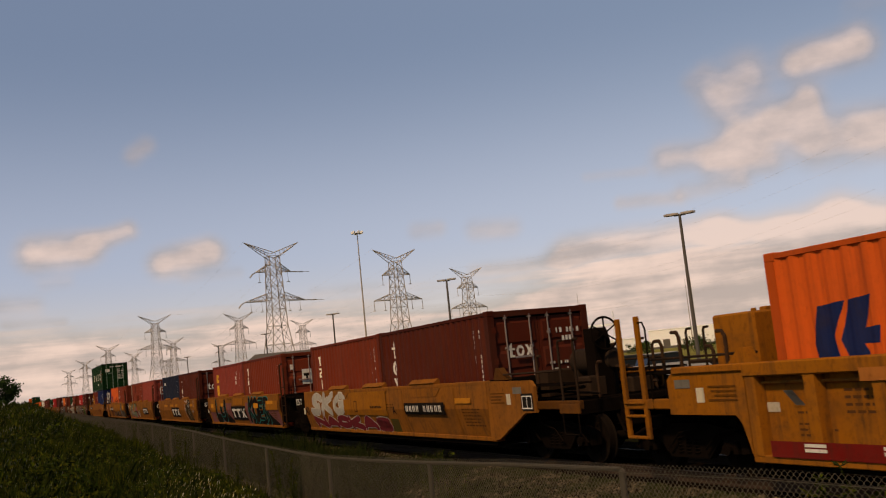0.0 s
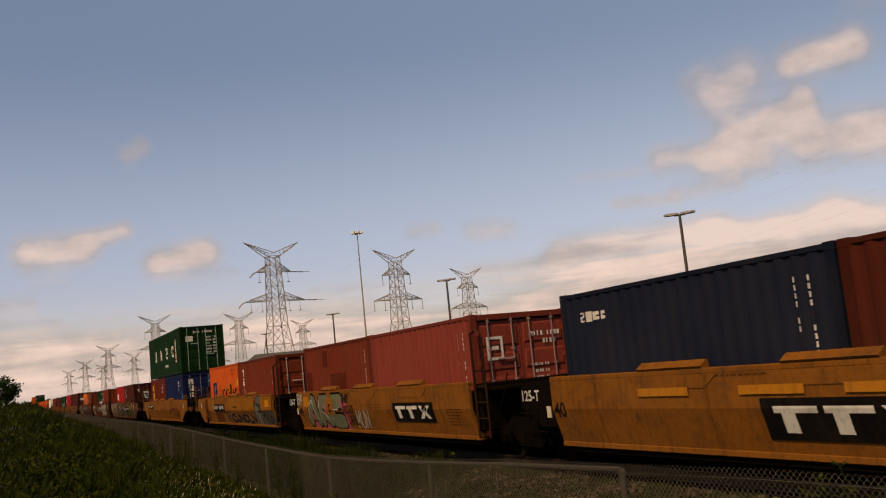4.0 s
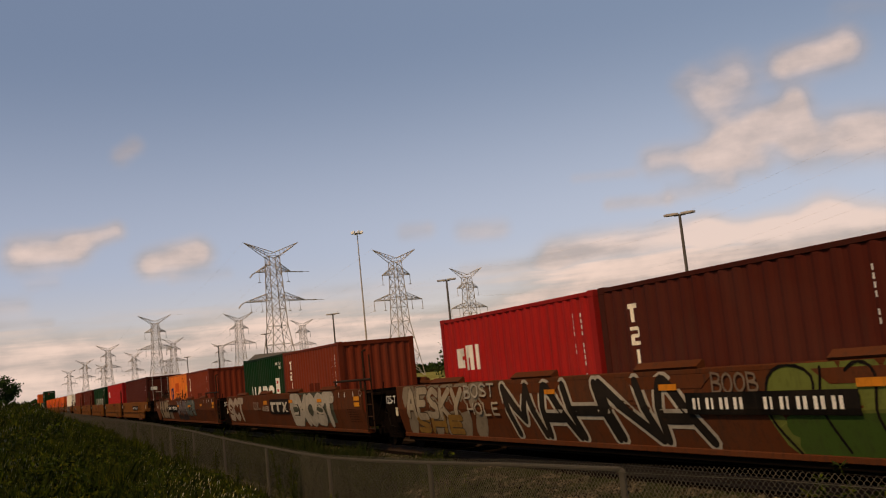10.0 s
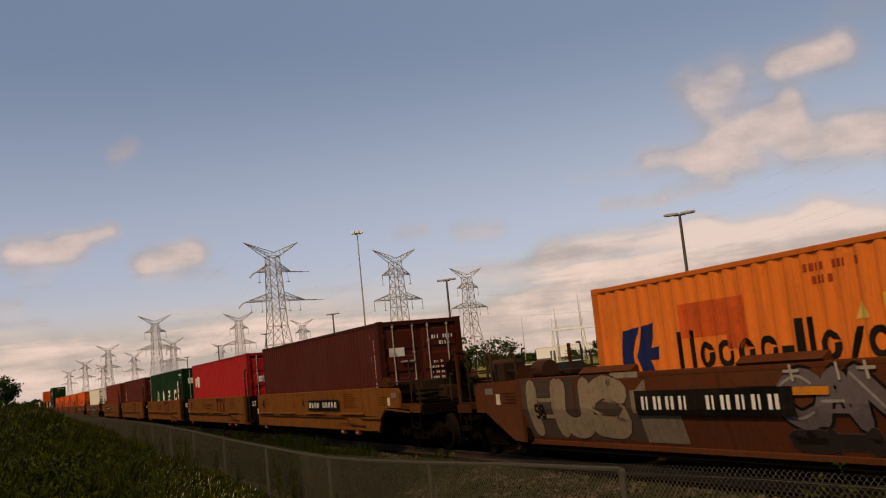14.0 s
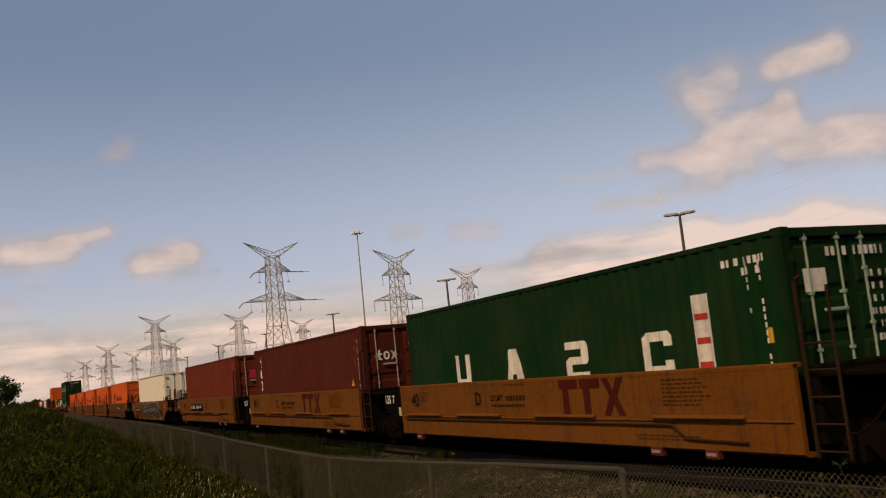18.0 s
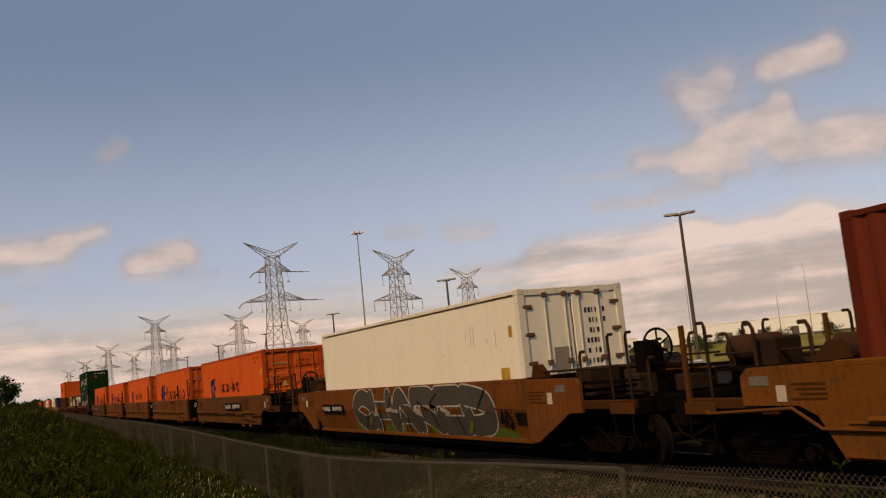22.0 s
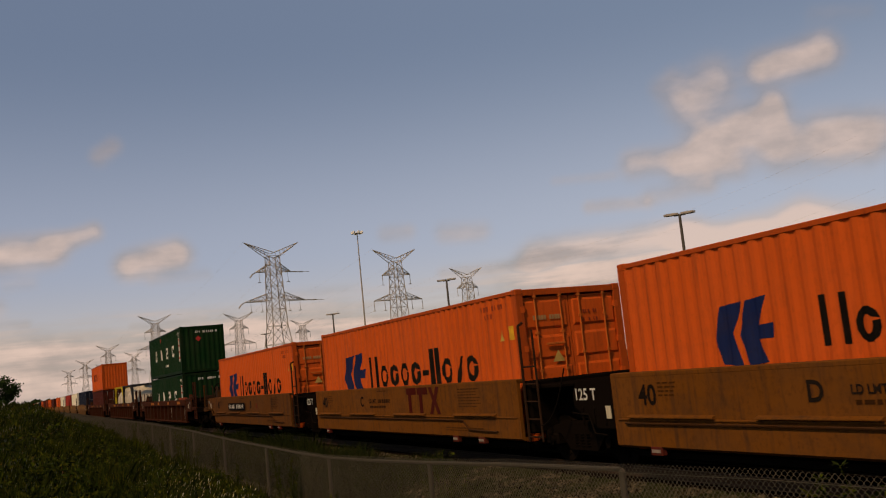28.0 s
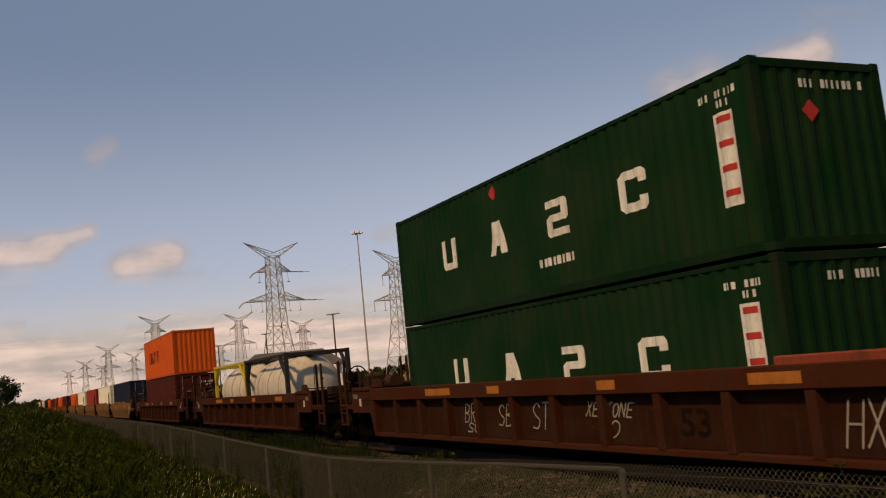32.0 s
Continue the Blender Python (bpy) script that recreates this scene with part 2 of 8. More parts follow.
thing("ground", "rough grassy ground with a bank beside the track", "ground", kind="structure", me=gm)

TY = 10.11          # centre line of the track
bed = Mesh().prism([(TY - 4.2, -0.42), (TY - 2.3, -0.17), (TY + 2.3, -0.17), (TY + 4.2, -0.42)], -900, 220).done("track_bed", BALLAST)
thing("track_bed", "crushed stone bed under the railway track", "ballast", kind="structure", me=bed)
track = thing("railway_track", "pair of worn steel rails on timber sleepers", "railway track", pose(0, TY, 0))
rail = Mesh().prism([(-0.07, -0.16), (0.07, -0.16), (0.07, -0.14), (0.012, -0.12), (0.012, -0.04), (0.036, -0.03), (0.036, 0.0), (-0.036, 0.0), (-0.036, -0.03), (-0.012, -0.04), (-0.012, -0.12), (-0.07, -0.14)], -900, 220).done("rail", RAILM)
for y in (-0.75, 0.75):
    part("rail", rail, track, at=(0, y, 0))
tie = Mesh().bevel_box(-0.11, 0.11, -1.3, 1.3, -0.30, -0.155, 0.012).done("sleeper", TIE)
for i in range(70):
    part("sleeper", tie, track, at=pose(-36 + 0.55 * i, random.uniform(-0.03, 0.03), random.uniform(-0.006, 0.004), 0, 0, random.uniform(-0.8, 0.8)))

# loose stones of the bed and its foot
rng = np.random.default_rng(4)


def stones(count, x0, x1, y0, y1, lo, hi, z):
    base = np.array([(1, 0, 0), (-1, 0, 0), (0, 1, 0), (0, -1, 0), (0, 0, 1), (0, 0, -1)], float)
    tri = np.array([(0, 2, 4), (2, 1, 4), (1, 3, 4), (3, 0, 4), (2, 0, 5), (1, 2, 5), (3, 1, 5), (0, 3, 5)])
    px, py = rng.uniform(x0, x1, count), rng.uniform(y0, y1, count)
    s = rng.uniform(lo, hi, count)
    ang = rng.uniform(0, 6.28, count)
    v = base[None] * (s[:, None] * rng.uniform(0.6, 1.25, (count, 3)))[:, None, :] + rng.normal(0, 0.16, (count, 6, 3)) * s[:, None, None]
    c, si = np.cos(ang)[:, None], np.sin(ang)[:, None]
    v = np.stack([v[..., 0] * c - v[..., 1] * si + px[:, None], v[..., 0] * si + v[..., 1] * c + py[:, None], v[..., 2] * 0.75 + np.array([z(a, b) for a, b in zip(px, py)])[:, None]], -1)
    return v.reshape(-1, 3), (tri[None] + 6 * np.arange(count)[:, None, None]).reshape(-1, 3)


def bed_height(x, y):
    d = abs(y - TY)
    return -0.155 if d < 2.3 else max(-0.165 - 0.25 * (d - 2.3) / 1.9, lift(x, y))


v1, f1 = stones(60000, -34, -1, 4.7, 8.9, 0.018, 0.050, bed_height)
thing("ballast_stones", "loose crushed stones of brown and grey granite", "stones", kind="stuff", me=fast_mesh("ballast_stones", v1, f1, STONES))


# ---- fence ----
fence = thing("chain_link_fence", "grey galvanised chain link fence with round posts beside the track", "fence")


def links(a, b, pitch, wire):
    """Zigzag wires of a chain link mesh, each a thin three-sided tube."""
    rows = int(1.25 / pitch)
    V, F = [], []
    k = np.arange(rows + 1)
    for j, x in enumerate(np.arange(a, b, pitch)):
        up = (k + j) % 2 == 0
        c = np.stack([x + np.where(up, 0.52, -0.52) * pitch, FENCE_Y + np.where(up, 0.006, -0.006), fence_top(x) - pitch * k], -1)
        V.append(np.stack([c + wire * np.array((math.cos(2.094 * t), math.sin(2.094 * t), 0)) for t in range(3)], 1).reshape(-1, 3))
        i = k[:-1, None] * 3 + 3 * (rows + 1) * j
        F.append(np.concatenate([i + np.array([t, (t + 1) % 3, 3 + (t + 1) % 3, 3 + t]) for t in range(3)]))
    return np.concatenate(V), np.concatenate(F)


for a, b, pitch, wire in ((-16.0, 2.0, 0.026, 0.0028), (-95.0, -16.0, 0.036, 0.0022)):
    v, q = links(a, b, pitch, wire)
    tagged(part("wire_mesh", fast_mesh("wire_mesh", v, q, GALV), fence, label="woven diamond wire mesh"), kind="stuff")
post = Mesh().tube((0, 0, -1.35), (0, 0, -0.075), 0.030, 10).tube((0, 0, -0.075), (0, 0, -0.05), 0.032, 10, 0.012).done("post", GALV, True)
POSTS = [-2.6 - 3.98 * i for i in range(23)]
for x in POSTS:
    part("post", post, fence, at=(x, FENCE_Y + 0.045, fence_top(x)))
for p, q in zip(POSTS[1:], POSTS[2:]):
    part("top_rail", Mesh().path([(x, FENCE_Y + 0.03, fence_top(x) - 0.055 - d) for x, d in ((p, 0.0), (0.5 * p + 0.5 * q, 0.008), (q, 0.0))], 0.021, 8).done("top_rail", GALV, True), fence)
part("tension_wire", Mesh().path([(x, FENCE_Y, fence_top(x) - 0.075) for x in (-6.6, -4.9, -4.0, 2.0)], 0.003, 5).done("tension_wire", GALV), fence)


# ---- shipping containers ----
CW = 2.438
PITCH, DEEP = 0.278, 0.026


def groove(x, x0, x1):
    """Depth of the corrugation at x between the posts."""
    n = max(1, round((x1 - x0) / PITCH))
    u = ((x - x0) / (x1 - x0) * n) % 1.0
    return DEEP * (0 if u < 0.26 else (u - 0.26) / 0.24 if u < 0.5 else 1 if u < 0.76 else (1 - u) / 0.24)


def breaks(x0, x1):
    n = max(1, round((x1 - x0) / PITCH))
    return [x0 + (x1 - x0) * (i + u) / n for i in range(n) for u in (0, 0.26, 0.5, 0.76)] + [x1]


def corrugated(x0, x1, z0, z1):
    """A folded sheet in the x-z plane with some thickness, its outside towards -y."""
    xs = breaks(x0, x1)
    v, k = [], len(xs)
    for t in (0.0, 0.004):
        for z in (z0, z1):
            v += [(x, groove(x, x0, x1 + 1e-9) + t, z) for x in xs]
    f = [(i, i + 1, k + i + 1, k + i) for i in range(k - 1)] + [(2 * k + i, 3 * k + i, 3 * k + i + 1, 2 * k + i + 1) for i in range(k - 1)]
    return Mesh().add(v, f)


def box_meshes(L, H, smooth):
    """All meshes of a container of that size, shared by every one of its kind."""
    def make():
        h, w = L / 2, CW / 2
        o = {}
        if smooth:
            o["side"] = Mesh().box(-h + 0.12, h - 0.12, 0.0, 0.03, 0.14, H - 0.12).done("side_wall", CLEAN)
            o["front"] = Mesh().box(-w + 0.12, w - 0.12, 0.0, 0.03, 0.14, H - 0.12).done("front_wall", PAINT)
        else:
            o["side"] = corrugated(-h + 0.13, h - 0.13, 0.14, H - 0.08).done("side_wall", PAINT)
            o["front"] = corrugated(-w + 0.12, w - 0.12, 0.14, H - 0.10).done("front_wall", PAINT)
        o["roof"] = Mesh().prism([(-w + 0.05, H - 0.05), (w - 0.05, H - 0.05), (w - 0.09, H - 0.012), (-w + 0.09, H - 0.012)], -h + 0.1, h - 0.1).done("roof", PAINT)
        o["floor"] = Mesh().box(-h + 0.1, h - 0.1, -w + 0.06, w - 0.06, 0.10, 0.15).done("floor", DARK)
        o["top"] = Mesh().bevel_box(-h + 0.12, h - 0.12, -0.03, 0.03, H - 0.09, H - 0.015, 0.008).done("top_rail", PAINT)
        o["bottom"] = Mesh().bevel_box(-h + 0.12, h - 0.12, -0.025, 0.025, 0.02, 0.16, 0.008).done("bottom_rail", PAINT)
        o["sill"] = Mesh().bevel_box(-0.04, 0.04, -w + 0.12, w - 0.12, 0.02, 0.16, 0.008).done("sill", PAINT)
        o["header"] = Mesh().bevel_box(-0.04, 0.04, -w + 0.12, w - 0.12, H - 0.14, H - 0.015, 0.008).done("header", PAINT)
        o["post"] = Mesh().prism([(-0.075, -0.075), (0.075, -0.075), (0.075, -0.03), (-0.02, 0.0), (-0.03, 0.075), (-0.075, 0.075)], 0.11, H - 0.11, "z").done("corner_post", PAINT)
        o["cast"] = Mesh().bevel_box(-0.089, 0.089, -0.081, 0.081, -0.059, 0.059, 0.012).done("corner_casting", PAINT)
        dw = w - 0.10
        d = Mesh()
        zs = [0.17, 0.17 + (H - 0.34) * 0.27, 0.17 + (H - 0.34) * 0.5, 0.17 + (H - 0.34) * 0.74, H - 0.17]
        d.box(0.0, 0.03, 0.01, dw, 0.17, H - 0.17)
        o["panels"] = []
        for z0, z1 in zip(zs, zs[1:]):
            v = [(0.03, 0.07, z0 + 0.06), (0.03, dw - 0.06, z0 + 0.06), (0.03, dw - 0.06, z1 - 0.06), (0.03, 0.07, z1 - 0.06), (0.055, 0.10, z0 + 0.11), (0.055, dw - 0.09, z0 + 0.11), (0.055, dw - 0.09, z1 - 0.11), (0.055, 0.10, z1 - 0.11)]
            o["panels"].append(Mesh().add(v, [(4, 5, 6, 7), (0, 1, 5, 4), (1, 2, 6, 5), (2, 3, 7, 6), (3, 0, 4, 7), (3, 2, 1, 0)]).done("door_panel", PAINT))
        o["door"] = d.done("door", PAINT)
        r = Mesh().tube((0.095, 0, 0.10), (0.095, 0, H - 0.09), 0.017, 8)
        for z in (0.16, H * 0.30, H * 0.55, H * 0.8, H - 0.17):
            r.box(0.05, 0.118, -0.032, 0.032, z - 0.022, z + 0.022)
        o["rod"] = r.done("locking_rod", PAINT)
        o["handle"] = Mesh().bevel_box(0.10, 0.13, -0.02, 0.40, H * 0.37, H * 0.37 + 0.045, 0.006).done("handle", PAINT)
        o["hinge"] = Mesh().box(0.03, 0.10, -0.05, 0.05, -0.06, 0.06).done("hinge", PAINT)
        return o
    return cached(("box", L, H, smooth), make)


GLYPHS = {      # outlines of plain block shapes in a unit square
    "n": ((0, 0), (.28, 0), (.28, .74), (.72, .74), (.72, 0), (1, 0), (1, 1), (0, 1)),
    "o": ((0, 0), (1, 0), (1, 1), (0, 1), (0, .02), (.28, .22), (.28, .78), (.72, .78), (.72, .22), (.28, .22)),
    "z": ((0, 0), (1, 0), (1, .61), (.28, .61), (.28, .78), (1, .78), (1, 1), (0, 1), (0, .39), (.72, .39), (.72, .22), (0, .22)),
    "c": ((.14, 0), (.86, 0), (1, .12), (1, .34), (.74, .34), (.74, .22), (.27, .22), (.27, .78), (.74, .78), (.74, .66), (1, .66), (1, .88), (.86, 1), (.14, 1), (0, .88), (0, .12)),
    "u": ((.08, 0), (.92, 0), (1, .1), (1, 1), (.72, 1), (.72, .22), (.28, .22), (.28, 1), (0, 1), (0, .1)),
    "i": ((.3, 0), (.62, 0), (.62, 1), (.3, 1)),
    "t": ((.36, 0), (.66, 0), (.66, .66), (1, .66), (1, .84), (.66, .84), (.66, 1), (.36, 1), (.36, .84), (.05, .84), (.05, .66), (.36, .66)),
    "h": ((0, 0), (.25, 0), (.25, .42), (.75, .42), (.75, 0), (1, 0), (1, .62), (.25, .62), (.25, 1), (0, 1)),
    "s": ((0, 0), (1, 0), (1, 1), (0, 1)),
    "p": ((.16, 0), (.48, 0), (.48, .74), (1, .74), (1, 1), (0, 1), (0, .74), (.16, .74)),
    "d": ((0, .1), (1, .1), (1, .42), (.6, .42), (.6, .58), (1, .58), (1, .9), (0, .9)),
    "v": ((0, 0), (.34, 0), (.40, .26), (.60, .26), (.66, 0), (1, 0), (.72, 1), (.28, 1)),
    "x": ((.06, 0), (1, 0), (1, .20), (.28, .20), (.28, .40), (.88, .40), (1, .50), (1, .88), (.88, 1), (0, 1), (0, .80), (.72, .80), (.72, .60), (.12, .60), (0, .50), (0, .08)),
    "k": ((0, 0), (.95, 0), (.95, .68), (.36, .68), (.36, 1), (0, 1)),
    "m": ((0, 0), (.38, 0), (.38, .5), (.60, .5), (.60, 0), (.98, 0), (.98, 1), (0, 1)),
    "w": ((0, 0), (.98, 0), (.98, 1), (.62, 1), (.62, .45), (.36, .45), (.36, 1), (0, 1)),
    "e": ((0, 0), (1, 0), (1, .28), (.46, .28), (.46, .5), (1, .5), (1, 1), (0, 1)),
    "+": ((.34, 0), (.95, 0), (.95, .18), (.66, .18), (.66, .62), (1, .62), (1, .78), (.66, .78), (.66, 1.25), (.34, 1.0), (.34, .78), (.05, .78), (.05, .62), (.34, .62)),
    "a": tuple((0.5 + 0.5 * math.cos(0.26 + 0.524 * k), 0.5 + 0.5 * math.sin(0.26 + 0.524 * k)) for k in range(12)) + ((.98, .6),) + tuple((0.5 + 0.21 * math.cos(0.26 - 0.524 * k), 0.5 + 0.27 * math.sin(0.26 - 0.524 * k)) for k in range(12)),
    "q": ((0, 0), (.30, 0), (.5, .33), (.70, 0), (1, 0), (.68, .5), (1, 1), (.70, 1), (.5, .67), (.30, 1), (0, 1), (.32, .5)),
    "j": ((0, -.3), (.36, -.3), (.36, .3), (.64, .3), (.64, .7), (.36, .7), (.36, 1), (1, 1), (1, 0), (.64, 0), (.64, -.3)),
}


def rects(items):
    v, f = [], []
    for x0, z0, x1, z1 in items:
        k = len(v)
        v += [(x0, z0), (x1, z0), (x1, z1), (x0, z1)]
        f.append((k, k + 1, k + 2, k + 3))
    return v, f


def marks(word, x, z, w, h, gap, down=False):
    """Plain block shapes in a row, or one under the other; each is one outline."""
    v, f = [], []
    for i, g in enumerate(word):
        ox, oz = (x, z - i * (h + gap)) if down else (x + i * (w + gap), z)
        f.append(tuple(range(len(v), len(v) + len(GLYPHS[g]))))
        v += [(ox + a * w, oz + b * h) for a, b in GLYPHS[g]]
    return v, f


def singly(put, name, shape, *rest, **more):
    """Lays each outline of a shape down as a part of its own."""
    v, f = shape
    for q in f:
        put(name, ([v[i] for i in q], [tuple(range(len(q)))]), *rest, **more)


def numerals(x, z, count, size, down=False, seed=1):
    """Small bars that stand for lines of numbers."""
    rr = random.Random(seed)
    out = []
    for i in range(count):
        if i in (4, 11) or rr.random() < 0.1:
            continue
        if down:
            out.append((x, z - i * size * 1.25, x + size * 0.5, z - i * size * 1.25 + size * 0.85))
        else:
            out.append((x + i * size * 0.85, z, x + i * size * 0.85 + size * rr.choice((0.3, 0.55, 0.6)), z + size))
    return rects(out)


def slanted(x, z, w, h, lean):
    return [(x, z), (x + w, z), (x + w + lean, z + h), (x + lean, z + h)], [(0, 1, 2, 3)]


def both(*shapes):
    v, f = [], []
    for a, b in shapes:
        k = len(v)
        v += list(a)
        f += [tuple(i + k for i in q) for q in b]
    return v, f


def on_side(name, shape, parent, L, colour, label="", proud=0.004, flat=False):
    """Paint marks laid on the corrugated near side, folded as the sheet is."""
    v, f = shape
    bm = bmesh.new()
    vs = [bm.verts.new((x, 0, z)) for x, z in v]
    for q in f:
        try:
            bm.faces.new([vs[i] for i in q])
        except ValueError:
            pass
    x0, x1 = -L / 2 + 0.13, L / 2 - 0.13
    if not flat:
        lo, hi = min(p[0] for p in v), max(p[0] for p in v)
        for x in breaks(x0, x1):
            if lo < x < hi:
                bmesh.ops.bisect_plane(bm, geom=bm.verts[:] + bm.edges[:] + bm.faces[:], plane_co=(x, 0, 0), plane_no=(1, 0, 0))
    for p in bm.verts:
        p.co.y = -CW / 2 + 0.012 + (0 if flat else groove(min(max(p.co.x, x0), x1 - 1e-6), x0, x1)) - proud
    me = bpy.data.meshes.new(name)
    bm.to_mesh(me)
    bm.free()
    me.materials.append(MARK)
    ob = part(name, me, parent, colour, label)
    return tagged(ob, label, kind="stuff") if name == "numbering" else ob


END = [True]      # whether the end in work has doors


def on_end(name, shape, parent, L, colour, label="", depth=None):
    """Paint marks on the end that faces +x; the shape's x runs from the near edge to the far one."""
    v, f = shape
    depth = (0.033 if END[0] else 0.0) if depth is None else depth
    me = bpy.data.meshes.new(name)
    me.from_pydata([(L / 2 + 0.006 - depth, -CW / 2 + x, z) for x, z in v], [], f)
    me.materials.append(MARK)
    ob = part(name, me, parent, colour, label)
    return tagged(ob, label, kind="stuff") if name == "numbering" else ob


WHITE, CREAM, NAVY, BLACK, GOLD = (0.78, 0.76, 0.70), (0.92, 0.87, 0.72), (0.010, 0.022, 0.10), (0.008, 0.007, 0.006), (0.75, 0.42, 0.04)
BROWN, RUST, RED, GREEN, BLUE, ORANGE, SLATE, MAROON = (0.088, 0.017, 0.009), (0.18, 0.032, 0.014), (0.36, 0.016, 0.016), (0.0036, 0.029, 0.0075), (0.007, 0.016, 0.078), (0.66, 0.110, 0.018), (0.012, 0.018, 0.038), (0.070, 0.014, 0.009)
TRAIN = []      # (thing, place along the train, sideways, height)


def container(s, feet, high, colour, label, end="doors", z=0.37, brand="", smooth=False, rods=None, seed=1):
    """A container with its middle at s along the train. end: what faces +x."""
    L, H = (12.192 if feet == 40 else 6.058), (2.896 if high else 2.591)
    o = box_meshes(L, H, smooth)
    c = thing("shipping_container", label, "shipping container", group="containers on the train")
    h, w = L / 2, CW / 2
    far = Matrix.Rotation(math.pi, 4, "Z")
    edge = tuple((0.90 if smooth else 0.72) * a for a in colour)
    part("side_wall", o["side"], c, colour, at=(0, -w + 0.012, 0))
    part("side_wall", o["side"], c, colour, at=far @ Matrix.Translation((0, -w + 0.012, 0)))
    part("roof", o["roof"], c, colour)
    part("floor", o["floor"], c)
    for sy in (-1, 1):
        part("top_rail", o["top"], c, edge, at=(0, sy * (w - 0.035), 0))
        part("bottom_rail", o["bottom"], c, edge, at=(0, sy * (w - 0.03), 0))
    for sx in (-1, 1):
        part("sill", o["sill"], c, edge, at=(sx * (h - 0.05), 0, 0))
        part("header", o["header"], c, edge, at=(sx * (h - 0.05), 0, 0))
        for sy in (-1, 1):
            m = Matrix.Diagonal((-sx, -sy, 1, 1))
            turn = {(1, 1): 0, (-1, 1): 90, (-1, -1): 180, (1, -1): 270}[(-sx, -sy)]
            part("corner_post", o["post"], c, edge, at=pose(sx * (h - 0.078), sy * (w - 0.078), 0, 0, 0, turn))
            for zz in (0.059, H - 0.059):
                part("corner_casting", o["cast"], c, edge, at=(sx * (h - 0.087), sy * (w - 0.079), zz))
    part("front_wall", o["front"], c, colour, at=pose(-h + 0.02, 0, 0, 0, 0, -90))
    if end == "doors" and smooth:
        flat_doors(c, o, h, w, H, colour)
    elif end == "doors":
        rc = rods or tuple(min(1, a * 0.55 + 0.20) for a in colour)
        for k in (0, 1):
            m = Matrix.Translation((h - 0.10, 0, 0)) @ (Matrix.Identity(4) if k else Matrix.Rotation(math.pi, 4, "X") @ Matrix.Translation((0, 0, -H)))
            d = part("door", o["door"], c, colour, at=m)
            for q in o["panels"]:
                part("door_panel", q, d, colour)
            for y in (0.22, 0.80):
                part("locking_rod", o["rod"], d, rc, at=(-0.02, y, 0))
            part("handle", o["handle"], d, rc, at=(-0.01, 0.24, 0))
            for zz in (0.4, H * 0.4, H * 0.62, H - 0.4):
                part("hinge", o["hinge"], d, colour, at=(0.0, w - 0.13, zz))
    else:
        part("front_wall", o["front"], c, colour, at=pose(h - 0.02, 0, 0, 0, 0, 90))
    END[0] = end == "doors"
    BRANDS[brand](c, L, H, seed)
    TRAIN.append((c, s, 0.0, z))
    return c


def flat_doors(c, o, h, w, H, colour):
    """The smooth insulated doors of a refrigerated box, with rusty gaps and hinges."""
    iron = (0.16, 0.09, 0.05)
    for sy in (-1, 1):
        a, b = sorted((sy * 0.02, sy * (w - 0.11)))
        d = part("door", Mesh().bevel_box(h - 0.09, h - 0.03, a, b, 0.17, H - 0.15, 0.012).done("door", CLEAN), c, colour)
        part("door_seal", Mesh().box(h - 0.08, h - 0.04, b if sy > 0 else a - 0.02, b + 0.02 if sy > 0 else a, 0.17, H - 0.15).done("door_seal", DARK), d)
        for y in (0.16, 0.62):
            part("locking_rod", Mesh().tube((h - 0.005, sy * y, 0.10), (h - 0.005, sy * y, H - 0.06), 0.016, 8).done("locking_rod", CLEAN), d, tuple(0.8 * q for q in colour))
            for z in (0.14, H * 0.5, H - 0.14):
                part("rod_bracket", cached("cool_bracket", lambda: Mesh().bevel_box(-0.03, 0.03, -0.06, 0.06, -0.045, 0.045, 0.01).done("rod_bracket", PAINT)), d, iron, at=(h - 0.005, sy * y, z))
        for z in (0.42, 0.86, 1.45, 2.0, H - 0.36):
            part("hinge", cached("cool_hinge", lambda: Mesh().bevel_box(-0.02, 0.03, -0.11, 0.11, -0.04, 0.04, 0.01).done("hinge", PAINT)), d, iron, at=(h - 0.03, sy * (w - 0.20), z))
        part("handle", cached("cool_handle", lambda: Mesh().bevel_box(-0.012, 0.02, -0.02, 0.36, -0.02, 0.02, 0.006).done("handle", PAINT)), d, iron, at=(h + 0.012, sy * 0.16 if sy > 0 else -0.52, 1.08))


def stencils(c, L, H, seed, colour=WHITE, doors=True):
    """The usual number columns at the door end of the side and on the doors."""
    on_side("numbering", both(numerals(L / 2 - 0.50, H - 0.42, 14, 0.082, True, seed), numerals(L / 2 - 0.72, H - 0.42, 7, 0.082, True, seed + 3)), c, L, colour)
    if doors:
        on_end("numbering", both(numerals(1.45, H - 0.55, 9, 0.10, False, seed), numerals(1.75, H - 0.72, 4, 0.10, False, seed + 1), *[numerals(1.5, H - 1.2 - 0.14 * i, 7, 0.06, False, seed + i) for i in range(5)]), c, L, colour)


def down_word(c, L, H, seed, word, colour, doors=True, w=0.23, h=0.29):
    singly(on_side, "owner_mark", marks(word, -L / 2 + 0.75, H - 0.34 - h, w, h, 0.07, True), c, L, colour, "block letters painted down the side")
    stencils(c, L, H, seed, doors=doors)


